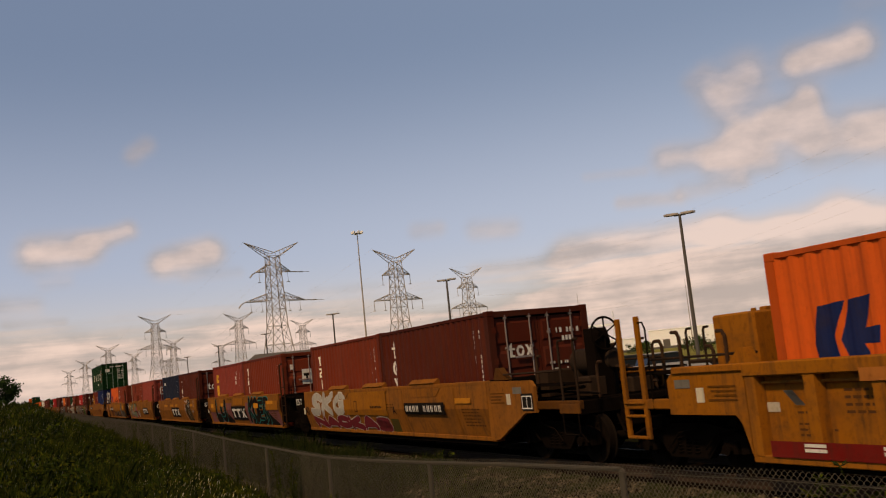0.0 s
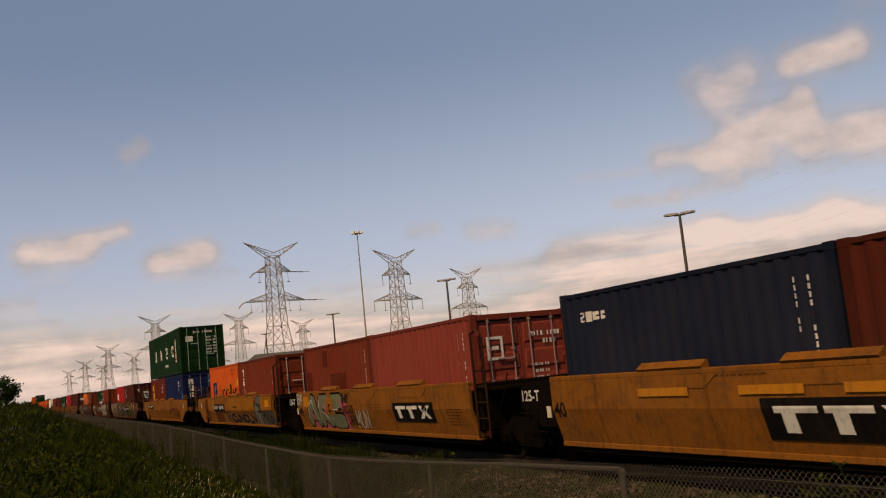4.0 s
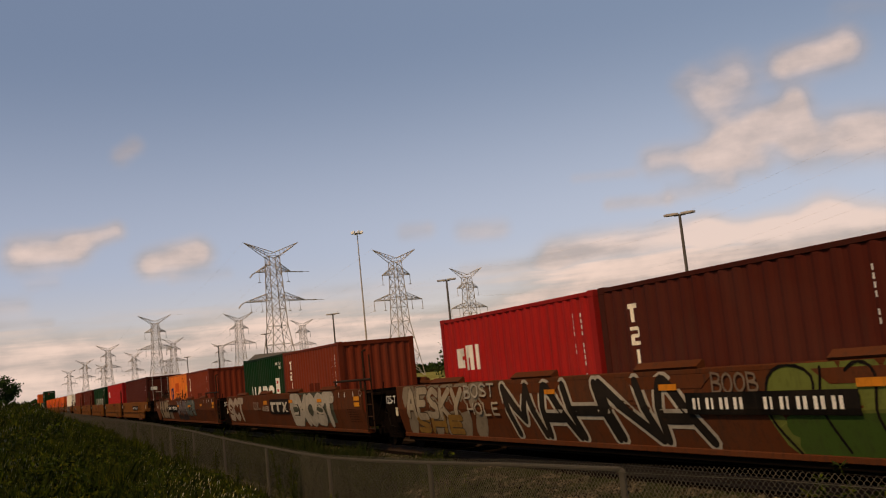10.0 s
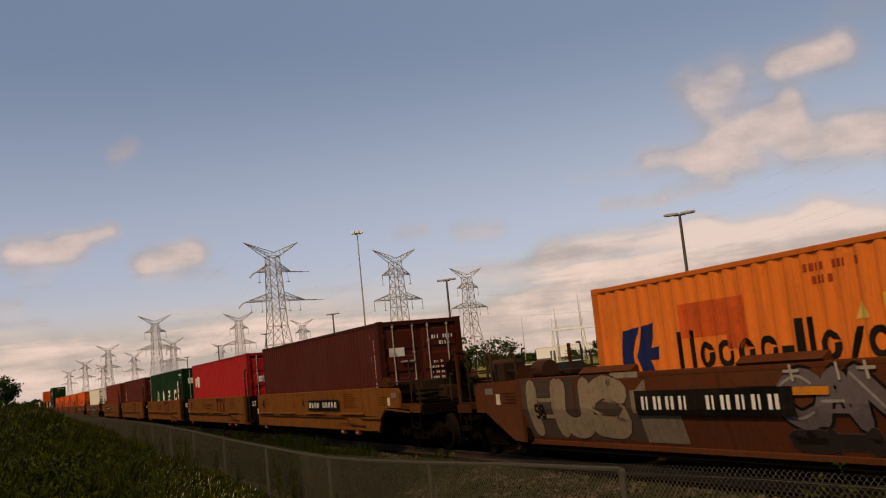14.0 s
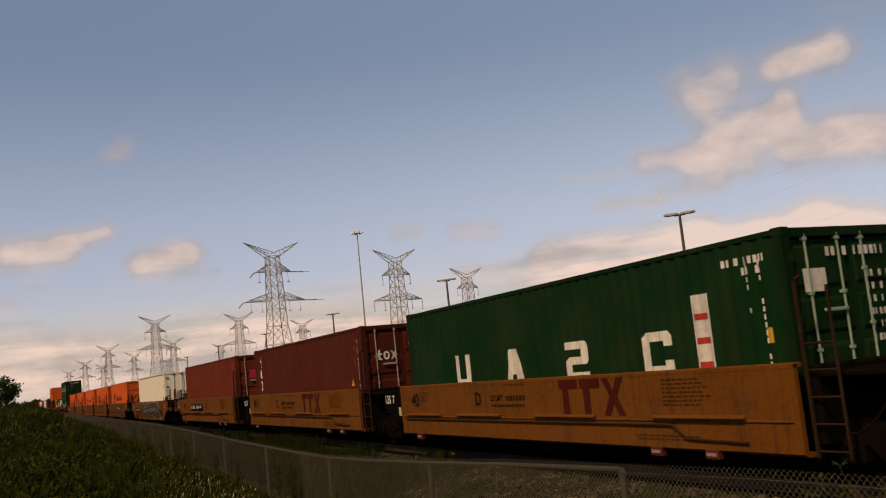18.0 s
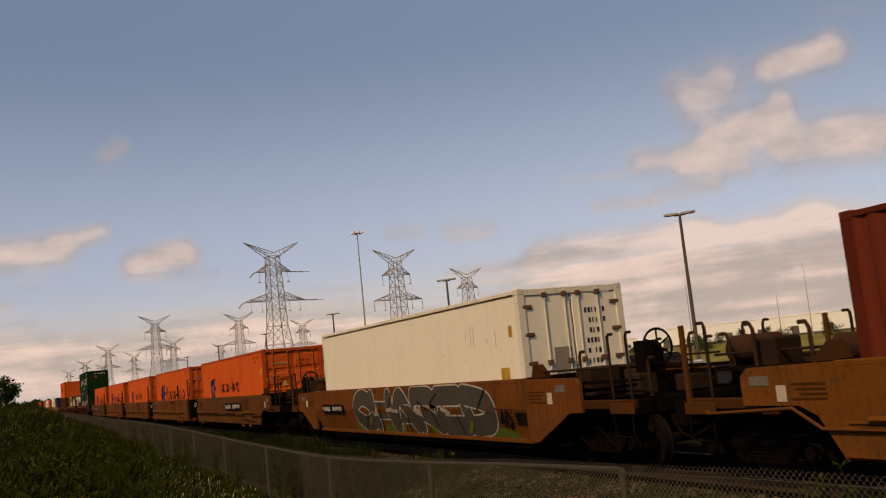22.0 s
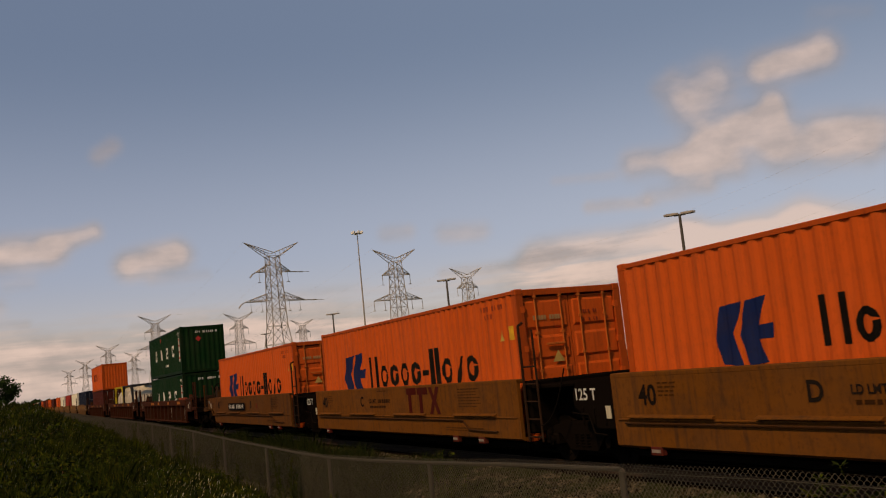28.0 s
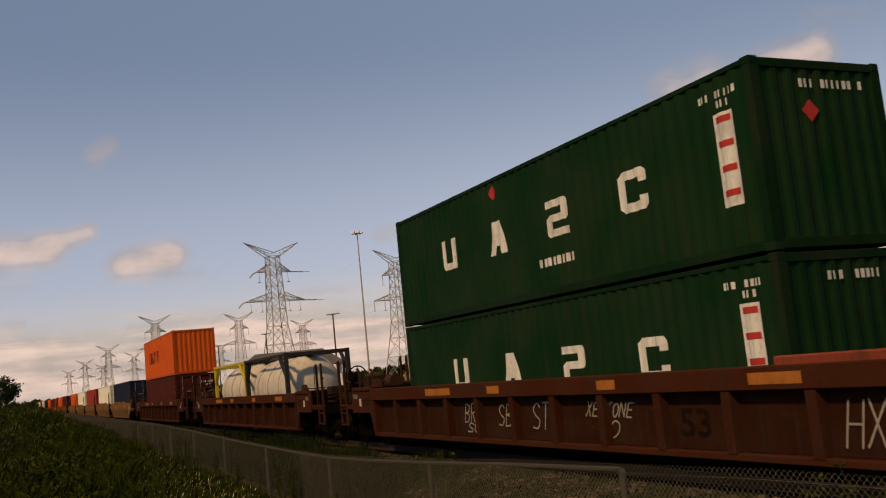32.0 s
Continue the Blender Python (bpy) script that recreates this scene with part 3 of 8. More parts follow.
def b_cream(c, L, H, seed):
    down_word(c, L, H, seed, "pxiwo", CREAM)
    if seed == 11:
        return
    on_end("placard", rects([(0.72, H - 1.15, 1.08, H - 0.62)]), c, L, WHITE, "white placard")
    on_end("emblem", rects([(0.86, H - 1.02, 0.94, H - 0.84), (0.78, H - 0.86, 1.02, H - 0.76)]), c, L, BLACK, depth=0.029)
    on_end("round_sticker", rects([(0.30, H - 0.60, 0.44, H - 0.42)]), c, L, WHITE)


def b_cream_plain(c, L, H, seed):
    down_word(c, L, H, seed, "pxiwo", CREAM, doors=False)
    on_side("repair_patch", rects([(-0.2, 0.95, 0.25, 1.45), (0.42, 0.95, 0.88, 1.45)]), c, L, (0.095, 0.018, 0.009), "darker repainted patches")


def b_patched(c, L, H, seed):
    stencils(c, L, H, seed, doors=False)
    on_side("repair_patch", rects([(-1.16, 1.90, -0.67, 2.40), (-0.56, 1.12, 0.88, 1.68), (-2.85, 1.20, -2.36, 1.80)]), c, L, (0.105, 0.019, 0.010), "darker repainted patches")


def b_block(c, L, H, seed):
    down_word(c, L, H, seed, "+aq", WHITE, w=0.25, h=0.36)
    singly(on_end, "owner_mark", marks("+aq", 0.40, H - 0.98, 0.19, 0.24, 0.03), c, L, WHITE)
    if L > 7:
        on_side("warning_plate", both(([(L / 2 - 1.15, 1.28), (L / 2 - 0.87, 1.28), (L / 2 - 1.01, 1.55)], [(0, 1, 2)]), rects([(L / 2 - 1.15, 0.95, L / 2 - 0.80, 1.17)])), c, L, GOLD)


def b_gold(c, L, H, seed):
    down_word(c, L, H, seed, "doik", GOLD, doors=False, w=0.34, h=0.46)
    on_side("numbering", both(numerals(1.45, H - 0.50, 4, 0.13, False, 2), numerals(1.45, H - 0.70, 6, 0.13, False, 3), numerals(1.45, H - 0.90, 3, 0.13, False, 4)), c, L, WHITE)


def b_white_word(c, L, H, seed):
    sc = 0.52
    singly(on_side, "owner_mark", marks("dmi", -L / 2 + 0.70, H - 1.15, 0.34, sc, 0.05), c, L, WHITE, "white block mark")
    stencils(c, L, H, seed)
    singly(on_end, "owner_mark", marks("dmi", 0.45, H - 1.22, 0.17, 0.28, 0.03), c, L, WHITE)
    if L > 7:
        on_side("warning_plate", ([(L / 2 - 0.62, 0.98), (L / 2 - 0.34, 0.98), (L / 2 - 0.48, 1.22)], [(0, 1, 2)]), c, L, GOLD)


def b_green(c, L, H, seed):
    u = L / 12.192
    if L > 7:
        for i, g in enumerate("uvxc"):
            x = -3.63 + i * 2.21
            singly(on_side, "owner_mark", marks(g, x, 1.04 + (0.07 if H > 2.8 else 0), 0.70, 0.66, 0), c, L, WHITE, "large white block mark")
        e = 1.06 if 30 < seed < 40 else 0.0
        on_side("white_panel", rects([(4.22 + e, 0.70, 4.60 + e, 2.0 + (0.22 if H > 2.8 else 0))]), c, L, WHITE, "white panel with red script bars")
        on_side("script", rects([(4.27 + e, 0.84 + 0.34 * i, 4.55 + e, 0.93 + 0.34 * i) for i in range(4)]), c, L, (0.5, 0.05, 0.04), proud=0.008)
        on_side("small_line", rects([(0.4 + 0.15 * i, 0.55, 0.5 + 0.15 * i, 0.70) for i in range(8)]), c, L, WHITE)
    else:
        for i, g in enumerate("uvxc"):
            singly(on_side, "owner_mark", marks(g, -1.9 + i * 0.88, 0.70, 0.66, 0.80, 0), c, L, WHITE, "large white block mark")
        on_side("white_panel", rects([(1.80, 0.80, 2.25, 1.75)]), c, L, WHITE, "white panel with red script bars")
        on_side("script", rects([(1.9, 0.95 + 0.3 * i, 2.15, 1.05 + 0.3 * i) for i in range(3)]), c, L, (0.5, 0.05, 0.04), proud=0.008)
    if seed > 30 or L < 7:
        on_side("numbering", both(numerals(L / 2 - 1.15, H - 0.38, 10, 0.10, False, seed), numerals(L / 2 - 0.80, H - 0.52, 4, 0.10, False, seed)), c, L, WHITE)
    on_end("numbering", both(numerals(0.75, H - 0.40, 13, 0.12, False, seed)), c, L, WHITE, depth=0.02)


def b_green_doors(c, L, H, seed):
    b_green(c, L, H, seed)
    stencils(c, L, H, seed, doors=False)
    on_side("yellow_plate", rects([(L / 2 - 0.48, 1.45, L / 2 - 0.36, 1.65)]), c, L, GOLD)
    on_end("placard", rects([(0.32, H - 0.85, 0.72, H - 0.55)]), c, L, WHITE)
    on_end("numbering", both(*[numerals(1.45, H - 0.7 - 0.17 * i, 8, 0.09, False, seed + i) for i in range(6)]), c, L, WHITE)


def b_green_hazard(c, L, H, seed):
    b_green(c, L, H, seed)
    dia = lambda x, z, r: ([(x - r, z), (x, z - r), (x + r, z), (x, z + r)], [(0, 1, 2, 3)])
    on_side("hazard_placard", dia(-1.1, 2.28, 0.15), c, L, (0.55, 0.05, 0.05), "red diamond placard")
    on_end("hazard_placard", dia(1.0, H - 0.72, 0.16), c, L, (0.55, 0.05, 0.05), "red diamond placard", depth=0.02)


def b_blue(c, L, H, seed):
    on_side("numbering", both(*[numerals(1.45, H - 0.50 - 0.2 * i, k, 0.13, False, 5 + i) for i, k in enumerate((4, 6, 3))]), c, L, WHITE)
    on_side("light_blue_patch", rects([(2.62, 0.9, 2.85, 1.5)]), c, L, (0.05, 0.25, 0.5), "light blue patch")
    singly(on_end, "owner_mark", marks("mwdm", 0.34, H - 0.62, 0.26, 0.30, 0.06, True), c, L, WHITE)
    stencils(c, L, H, seed)


def b_navy(c, L, H, seed):
    singly(on_side, "owner_mark", marks("xsdd", -L / 2 + 0.55, H - 0.52, 0.15, 0.17, 0.05), c, L, WHITE)
    stencils(c, L, H, seed)


def b_orange(c, L, H, seed):
    k = 0.95 if L > 7 else 0.86
    x = -4.05 if L > 7 else -L / 2 + 0.62
    z = 1.24 if L > 7 else 1.05
    big = L > 7 and seed >= 20
    for out in (((.13, .92), (.0, .40), (.10, .04), (.42, 0), (.33, .50), (.53, .96)), ((.60, .96), (.42, .45), (.55, 0), (.87, .04), (.74, .38), (.97, .38), (1.0, .60), (.78, .58), (.93, 1.0))):
        on_side("logo_bar", ([(x + ((1.75 * a - 0.2) if big else 1.14 * k * a), H - (1.85 - 1.12 * b if big else (1.72 if L > 7 else 1.58) - 0.90 * b)) for a, b in out], [tuple(range(len(out)))]), c, L, NAVY, "dark blue slanted bar")
    big = L > 7 and seed >= 20
    e = (1.68 if big else 1.06) * k
    t = (1.48 if big else 1.12) * k
    zt = z + (-0.05 if big else 0.12)
    xx = x + (1.85 if L > 7 else 1.62 * k)
    sh = []
    bar = lambda wd, hh, up=0.0: rects([(xx, zt + up, xx + wd * e, zt + hh * t)])
    for g in "||oooo-||o/o":
        if g == "o":
            sh.append(marks("a", xx, zt, 0.34 * e, 0.40 * t, 0))
            xx += 0.43 * e
        elif g == "|":
            sh.append(bar(0.13, 0.58))
            xx += (0.30 if len(sh) == 1 else 0.20) * e
        elif g == "/":
            sh.append(slanted(xx, zt - 0.06 * t, 0.10 * e, 0.46 * t, 0.18 * e))
            xx += 0.34 * e
        else:
            sh.append(bar(0.20, 0.24, 0.15 * t))
            xx += 0.28 * e
    singly(on_side, "owner_mark", both(*sh), c, L, BLACK, "dark block shapes in a row")
    on_side("numbering", both(numerals(L / 2 - 1.5, H - 0.32, 11, 0.10, False, seed), numerals(L / 2 - 1.4, H - 0.48, 4, 0.10, False, seed)), c, L, (0.30, 0.05, 0.02))
    on_side("warning_sign", ([(L / 2 - 0.84, H - 0.95), (L / 2 - 0.62, H - 0.95), (L / 2 - 0.73, H - 0.74)], [(0, 1, 2)]), c, L, (0.62, 0.44, 0.10))
    on_side("yellow_plate", rects([(L / 2 - 0.42, H - 0.95, L / 2 - 0.26, H - 0.68)]), c, L, GOLD)
    if seed % 2 == 0:
        on_end("maker_line", rects([(0.35 + 0.062 * i, H - 0.62, 0.40 + 0.062 * i, H - 0.53) for i in range(11) if i != 5]), c, L, (0.50, 0.28, 0.12))
        on_end("warning_sign", ([(0.70, H - 1.45), (0.98, H - 1.45), (0.84, H - 1.22)], [(0, 1, 2)]), c, L, (0.62, 0.42, 0.12))
        on_end("numbering", both(*[numerals(1.45, H - 0.55 - 0.16 * i, 7, 0.07, False, seed + i) for i in range(2)]), c, L, (0.30, 0.05, 0.02))


def b_patch_orange(c, L, H, seed):
    b_orange(c, L, H, seed)
    on_side("repair_patch", rects([(-0.9, 1.62, 0.45, 2.12), (0.02, 1.42, 0.45, 1.62)]), c, L, (0.62, 0.10, 0.02), "darker orange repainted patch")


def b_label(c, L, H, seed):
    stencils(c, L, H, seed)
    on_end("label", rects([(0.58, H - 1.0, 0.92, H - 0.64)]), c, L, (0.5, 0.03, 0.06), "red label")


def b_white_label(c, L, H, seed):
    stencils(c, L, H, seed)
    on_end("label", rects([(0.28, H - 0.95, 0.72, H - 0.72)]), c, L, WHITE, "white label")


def b_framed(c, L, H, seed):
    stencils(c, L, H, seed)
    on_end("emblem", rects([(0.35, H - 1.0, 0.75, H - 0.94), (0.35, H - 0.56, 0.75, H - 0.50), (0.35, H - 1.0, 0.41, H - 0.5), (0.69, H - 1.0, 0.75, H - 0.5), (0.48, H - 0.78, 0.64, H - 0.70)]), c, L, WHITE)


def b_white(c, L, H, seed):
    h = L / 2
    on_side("top_trim", rects([(-h + 0.15, H - 0.135, h - 0.15, H - 0.123)]), c, L, (0.55, 0.36, 0.18), "rusty seam along the top", flat=True)
    rr = random.Random(3)
    on_side("scratch_marks", rects([(x, z, x + 0.012, z + rr.uniform(0.1, 0.5)) for x, z in ((rr.uniform(h - 2.4, h - 0.8), rr.uniform(1.6, 2.1)) for i in range(6))] + [(x, z, x + 0.022, z + 0.03) for x, z in ((rr.uniform(-h + 0.6, h - 1), rr.uniform(0.9, 2.4)) for i in range(9))]), c, L, (0.16, 0.09, 0.04), flat=True)
    on_side("yellow_plate", rects([(h - 0.95, 1.0, h - 0.6, 1.42), (h - 0.5, 2.0, h - 0.36, 2.22)]), c, L, (0.55, 0.33, 0.04), flat=True)
    on_end("grey_panel", rects([(0.72, 0.95, 1.12, 1.72)]), c, L, (0.30, 0.27, 0.23), "grey replaced panel", depth=0.032)
    on_end("numbering", both(*[numerals(1.5, H - 0.55 - 0.2 * i, 6, 0.10, False, seed + i) for i in range(7)]), c, L, (0.06, 0.05, 0.05), depth=0.031)


def b_teal_word(c, L, H, seed):
    singly(on_side, "owner_mark", marks("imwpimi", -L / 2 + 2.2, 1.0, 0.55, 0.75, 0.12), c, L, (0.12, 0.03, 0.02), "dark block marks")


BRANDS = {"": stencils, "cream": b_cream, "cream_plain": b_cream_plain, "patched": b_patched, "block": b_block, "gold": b_gold, "white_word": b_white_word, "green": b_green, "green_doors": b_green_doors, "green_hazard": b_green_hazard, "blue": b_blue, "navy": b_navy, "orange": b_orange, "patch_orange": b_patch_orange, "label": b_label, "white_label": b_white_label, "framed": b_framed, "white": b_white, "teal": b_teal_word}


def tank(s, frame_colour, label):
    """A cylindrical tank in a box-shaped steel frame."""
    c = thing("tank_container", label, "tank container", group="tank containers on the train")
    L, H, w = 6.058, 2.591, CW / 2
    prof = [(-2.72, 0.25), (-2.62, 0.72), (-2.35, 1.02), (-2.1, 1.10), (2.1, 1.10), (2.35, 1.02), (2.62, 0.72), (2.72, 0.25)]
    n, v, f = 28, [], []
    for x, r in prof:
        v += [(x, r * math.cos(6.2832 * i / n), 1.36 + r * math.sin(6.2832 * i / n)) for i in range(n)]
    for k in range(len(prof) - 1):
        f += [(k * n + i, k * n + (i + 1) % n, (k + 1) * n + (i + 1) % n, (k + 1) * n + i) for i in range(n)]
    f += [tuple(range(n)), tuple(range((len(prof) - 1) * n, len(prof) * n))]
    part("tank_shell", cached("tank_shell", lambda: Mesh().add(v, f).done("tank_shell", PAINT, True)), c, (0.62, 0.56, 0.46))
    for x in (-1.5, 0.0, 1.5):
        part("band", cached("tank_band", lambda: Mesh().ring((0, 0, 1.36), (1, 0, 0), 1.105, 0.03, 28, 4).done("band", PAINT)), c, (0.40, 0.36, 0.30), at=(x, 0, 0))
    bar = lambda p, q: Mesh().tube(p, q, 0.075, 4)
    for sx in (-1, 1):
        for sy in (-1, 1):
            part("frame_post", cached("tank_post", lambda: Mesh().bevel_box(-0.075, 0.075, -0.075, 0.075, 0, H, 0.012).done("frame_post", PAINT)), c, frame_colour, at=(sx * 2.95, sy * (w - 0.075), 0))
            part("brace", cached(("tank_brace", sx, sy), lambda: bar((sx * 2.95, sy * (w - 0.06), 1.75), (sx * 2.15, sy * (w - 0.06), 2.52)).done("brace", PAINT)), c, frame_colour)
        for z in (0.08, H - 0.08):
            part("cross_member", cached(("tank_cross", z), lambda: Mesh().bevel_box(-0.07, 0.07, -w + 0.1, w - 0.1, z - 0.07, z + 0.07, 0.012).done("cross_member", PAINT)), c, frame_colour, at=(sx * 2.95, 0, 0))
    for sy in (-1, 1):
        for z in (0.08, H - 0.06):
            part("side_rail", cached(("tank_rail", z), lambda: Mesh().bevel_box(-2.9, 2.9, -0.05, 0.05, z - 0.05, z + 0.05, 0.01).done("side_rail", PAINT)), c, frame_colour, at=(0, sy * (w - 0.06), 0))
    dia = [(L / 2 - 0.10, -0.28, 1.45), (L / 2 - 0.10, 0, 1.17), (L / 2 - 0.10, 0.28, 1.45), (L / 2 - 0.10, 0, 1.73)]
    me = bpy.data.meshes.new("hazard_placard")
    me.from_pydata([(x - 0.26, y, z) for x, y, z in dia], [], [(0, 1, 2, 3)])
    me.materials.append(MARK)
    part("hazard_placard", me, c, (0.05, 0.05, 0.05), "dark diamond placard")
    part("walkway", cached("tank_walk", lambda: Mesh().box(-2.6, 2.6, -0.25, 0.25, 2.50, 2.53).done("walkway", GALV)), c)
    part("filler_lid", cached("tank_lid", lambda: Mesh().tube((0, 0, 2.42), (0, 0, 2.585), 0.28, 16).done("filler_lid", GALV)), c)
    TRAIN.append((c, s, 0.0, 0.37))
    return c


# ---- wagons ----
YELLOW, OCHRE, TAN, OXIDE, RIBRED, EARTHB = (0.255, 0.096, 0.015), (0.172, 0.062, 0.010), (0.22, 0.11, 0.04), (0.094, 0.028, 0.010), (0.060, 0.016, 0.006), (0.165, 0.055, 0.010)


INK = (0.006, 0.0055, 0.0055)


def wheelset():
    w = Mesh()
    prof = [(0.07, 0.10), (0.07, 0.16), (0.05, 0.20), (0.05, 0.36), (0.07, 0.40), (0.07, 0.42), (-0.045, 0.425), (-0.07, 0.45), (-0.085, 0.44), (-0.06, 0.38), (-0.02, 0.35), (-0.02, 0.20), (-0.09, 0.16), (-0.09, 0.10)]
    n = 24
    for sy in (-1, 1):
        v = [(r * math.cos(6.2832 * i / n), sy * (0.755 + d), r * math.sin(6.2832 * i / n)) for d, r in prof for i in range(n)]
        k = len(prof)
        w.add(v, [(j * n + i, j * n + (i + 1) % n, ((j + 1) % k) * n + (i + 1) % n, ((j + 1) % k) * n + i) for j in range(k) for i in range(n)])
        for a in range(5):
            c, s = math.cos(a * 1.2566), math.sin(a * 1.2566)
            w.tube((0.27 * c, sy * 0.80, 0.27 * s), (0.27 * c, sy * 0.835, 0.27 * s), 0.03, 6)
    w.tube((0, -1.02, 0), (0, 1.02, 0), 0.085, 10)
    return w.done("wheelset", STEEL, True)


def truck(parent, x):
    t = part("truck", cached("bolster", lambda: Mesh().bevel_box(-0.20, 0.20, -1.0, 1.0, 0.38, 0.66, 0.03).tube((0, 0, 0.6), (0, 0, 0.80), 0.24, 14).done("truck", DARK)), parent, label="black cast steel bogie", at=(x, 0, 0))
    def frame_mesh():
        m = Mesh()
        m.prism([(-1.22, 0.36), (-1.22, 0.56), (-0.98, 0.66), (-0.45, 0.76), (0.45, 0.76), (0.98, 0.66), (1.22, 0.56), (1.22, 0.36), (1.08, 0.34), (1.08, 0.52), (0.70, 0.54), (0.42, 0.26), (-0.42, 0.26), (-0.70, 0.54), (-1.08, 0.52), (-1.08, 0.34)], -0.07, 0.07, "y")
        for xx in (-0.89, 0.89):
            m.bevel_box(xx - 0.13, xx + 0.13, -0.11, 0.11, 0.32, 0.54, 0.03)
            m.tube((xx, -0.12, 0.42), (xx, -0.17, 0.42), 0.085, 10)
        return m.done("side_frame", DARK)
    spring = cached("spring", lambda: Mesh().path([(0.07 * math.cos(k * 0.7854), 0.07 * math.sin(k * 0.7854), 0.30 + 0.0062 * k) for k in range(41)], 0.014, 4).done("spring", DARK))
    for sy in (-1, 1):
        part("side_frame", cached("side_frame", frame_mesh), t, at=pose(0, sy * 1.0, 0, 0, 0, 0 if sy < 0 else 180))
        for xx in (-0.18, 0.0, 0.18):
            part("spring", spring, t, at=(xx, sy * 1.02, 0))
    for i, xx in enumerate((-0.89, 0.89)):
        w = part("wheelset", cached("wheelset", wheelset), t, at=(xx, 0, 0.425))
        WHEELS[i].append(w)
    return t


WHEELS = ([], [])


def wall_mesh(kind, h):
    def make():
        m = Mesh()
        if kind == "smooth":
            m.prism([(-1.50, 1.53), (-1.50, 1.02), (-1.33, 0.42), (-1.22, 0.40), (-1.22, 0.46), (-1.27, 0.48), (-1.44, 1.02), (-1.44, 1.53)], -h, h)
            m.bevel_box(-h, h, -1.505, -1.34, 1.49, 1.57, 0.012)
            m.bevel_box(-h, h, -1.36, -1.18, 0.36, 0.45, 0.012)
        elif kind == "ledge":
            m.prism([(-1.49, 1.55), (-1.49, 0.46), (-1.43, 0.42), (-1.30, 0.42), (-1.30, 0.48), (-1.42, 0.50), (-1.42, 1.55)], -h, h)
            m.bevel_box(-h, h, -1.494, -1.33, 1.49, 1.565, 0.012)
        else:
            m.bevel_box(-h, h, -1.52, -1.34, *((1.24, 1.55) if h > 7 else (1.42, 1.60)), 0.018)
            m.box(-h, h, -1.34, -1.30, 0.40, 1.45)
            m.bevel_box(-h, h, -1.49, -1.30, 0.33, 0.43, 0.012)
        return m.done("side_wall", WORN)
    return cached(("wall", kind, h), make)


def face_y(kind, z):
    if kind == "smooth":
        return -1.505 if z > 1.49 else -1.50 if z > 1.02 else -1.50 + 0.17 * (1.02 - z) / 0.60
    return -1.494 if kind == "ledge" else (-1.52 if z > 1.24 else -1.34)


def on_wall(name, shape, parent, kind, colour, label="", proud=0.004):
    v, f = shape
    bm = bmesh.new()
    vs = [bm.verts.new((x, 0, z)) for x, z in v]
    for q in f:
        try:
            bm.faces.new([vs[i] for i in q])
        except ValueError:
            pass
    if kind == "smooth":
        for z in (1.02, 1.485, 1.495):
            bmesh.ops.bisect_plane(bm, geom=bm.verts[:] + bm.edges[:] + bm.faces[:], plane_co=(0, 0, z), plane_no=(0, 0, 1))
    for p in bm.verts:
        p.co.y = face_y(kind, p.co.z) - proud
    me = bpy.data.meshes.new(name)
    bm.to_mesh(me)
    bm.free()
    me.materials.append(MARK)
    return part(name, me, parent, colour, label)


def sprayed(name, shape, u, kind, colour, label, proud):
    """A tangle of strokes or small marks that cannot be told apart singly."""
    tagged(on_wall(name, shape, u, kind, colour, label, proud), kind="stuff")


def letters(text, x, z, size, bold=0.0, wide=1.0):
    v, f = lettering(text, size, bold)
    return [(x + a * wide, z + b) for a, b in v], f


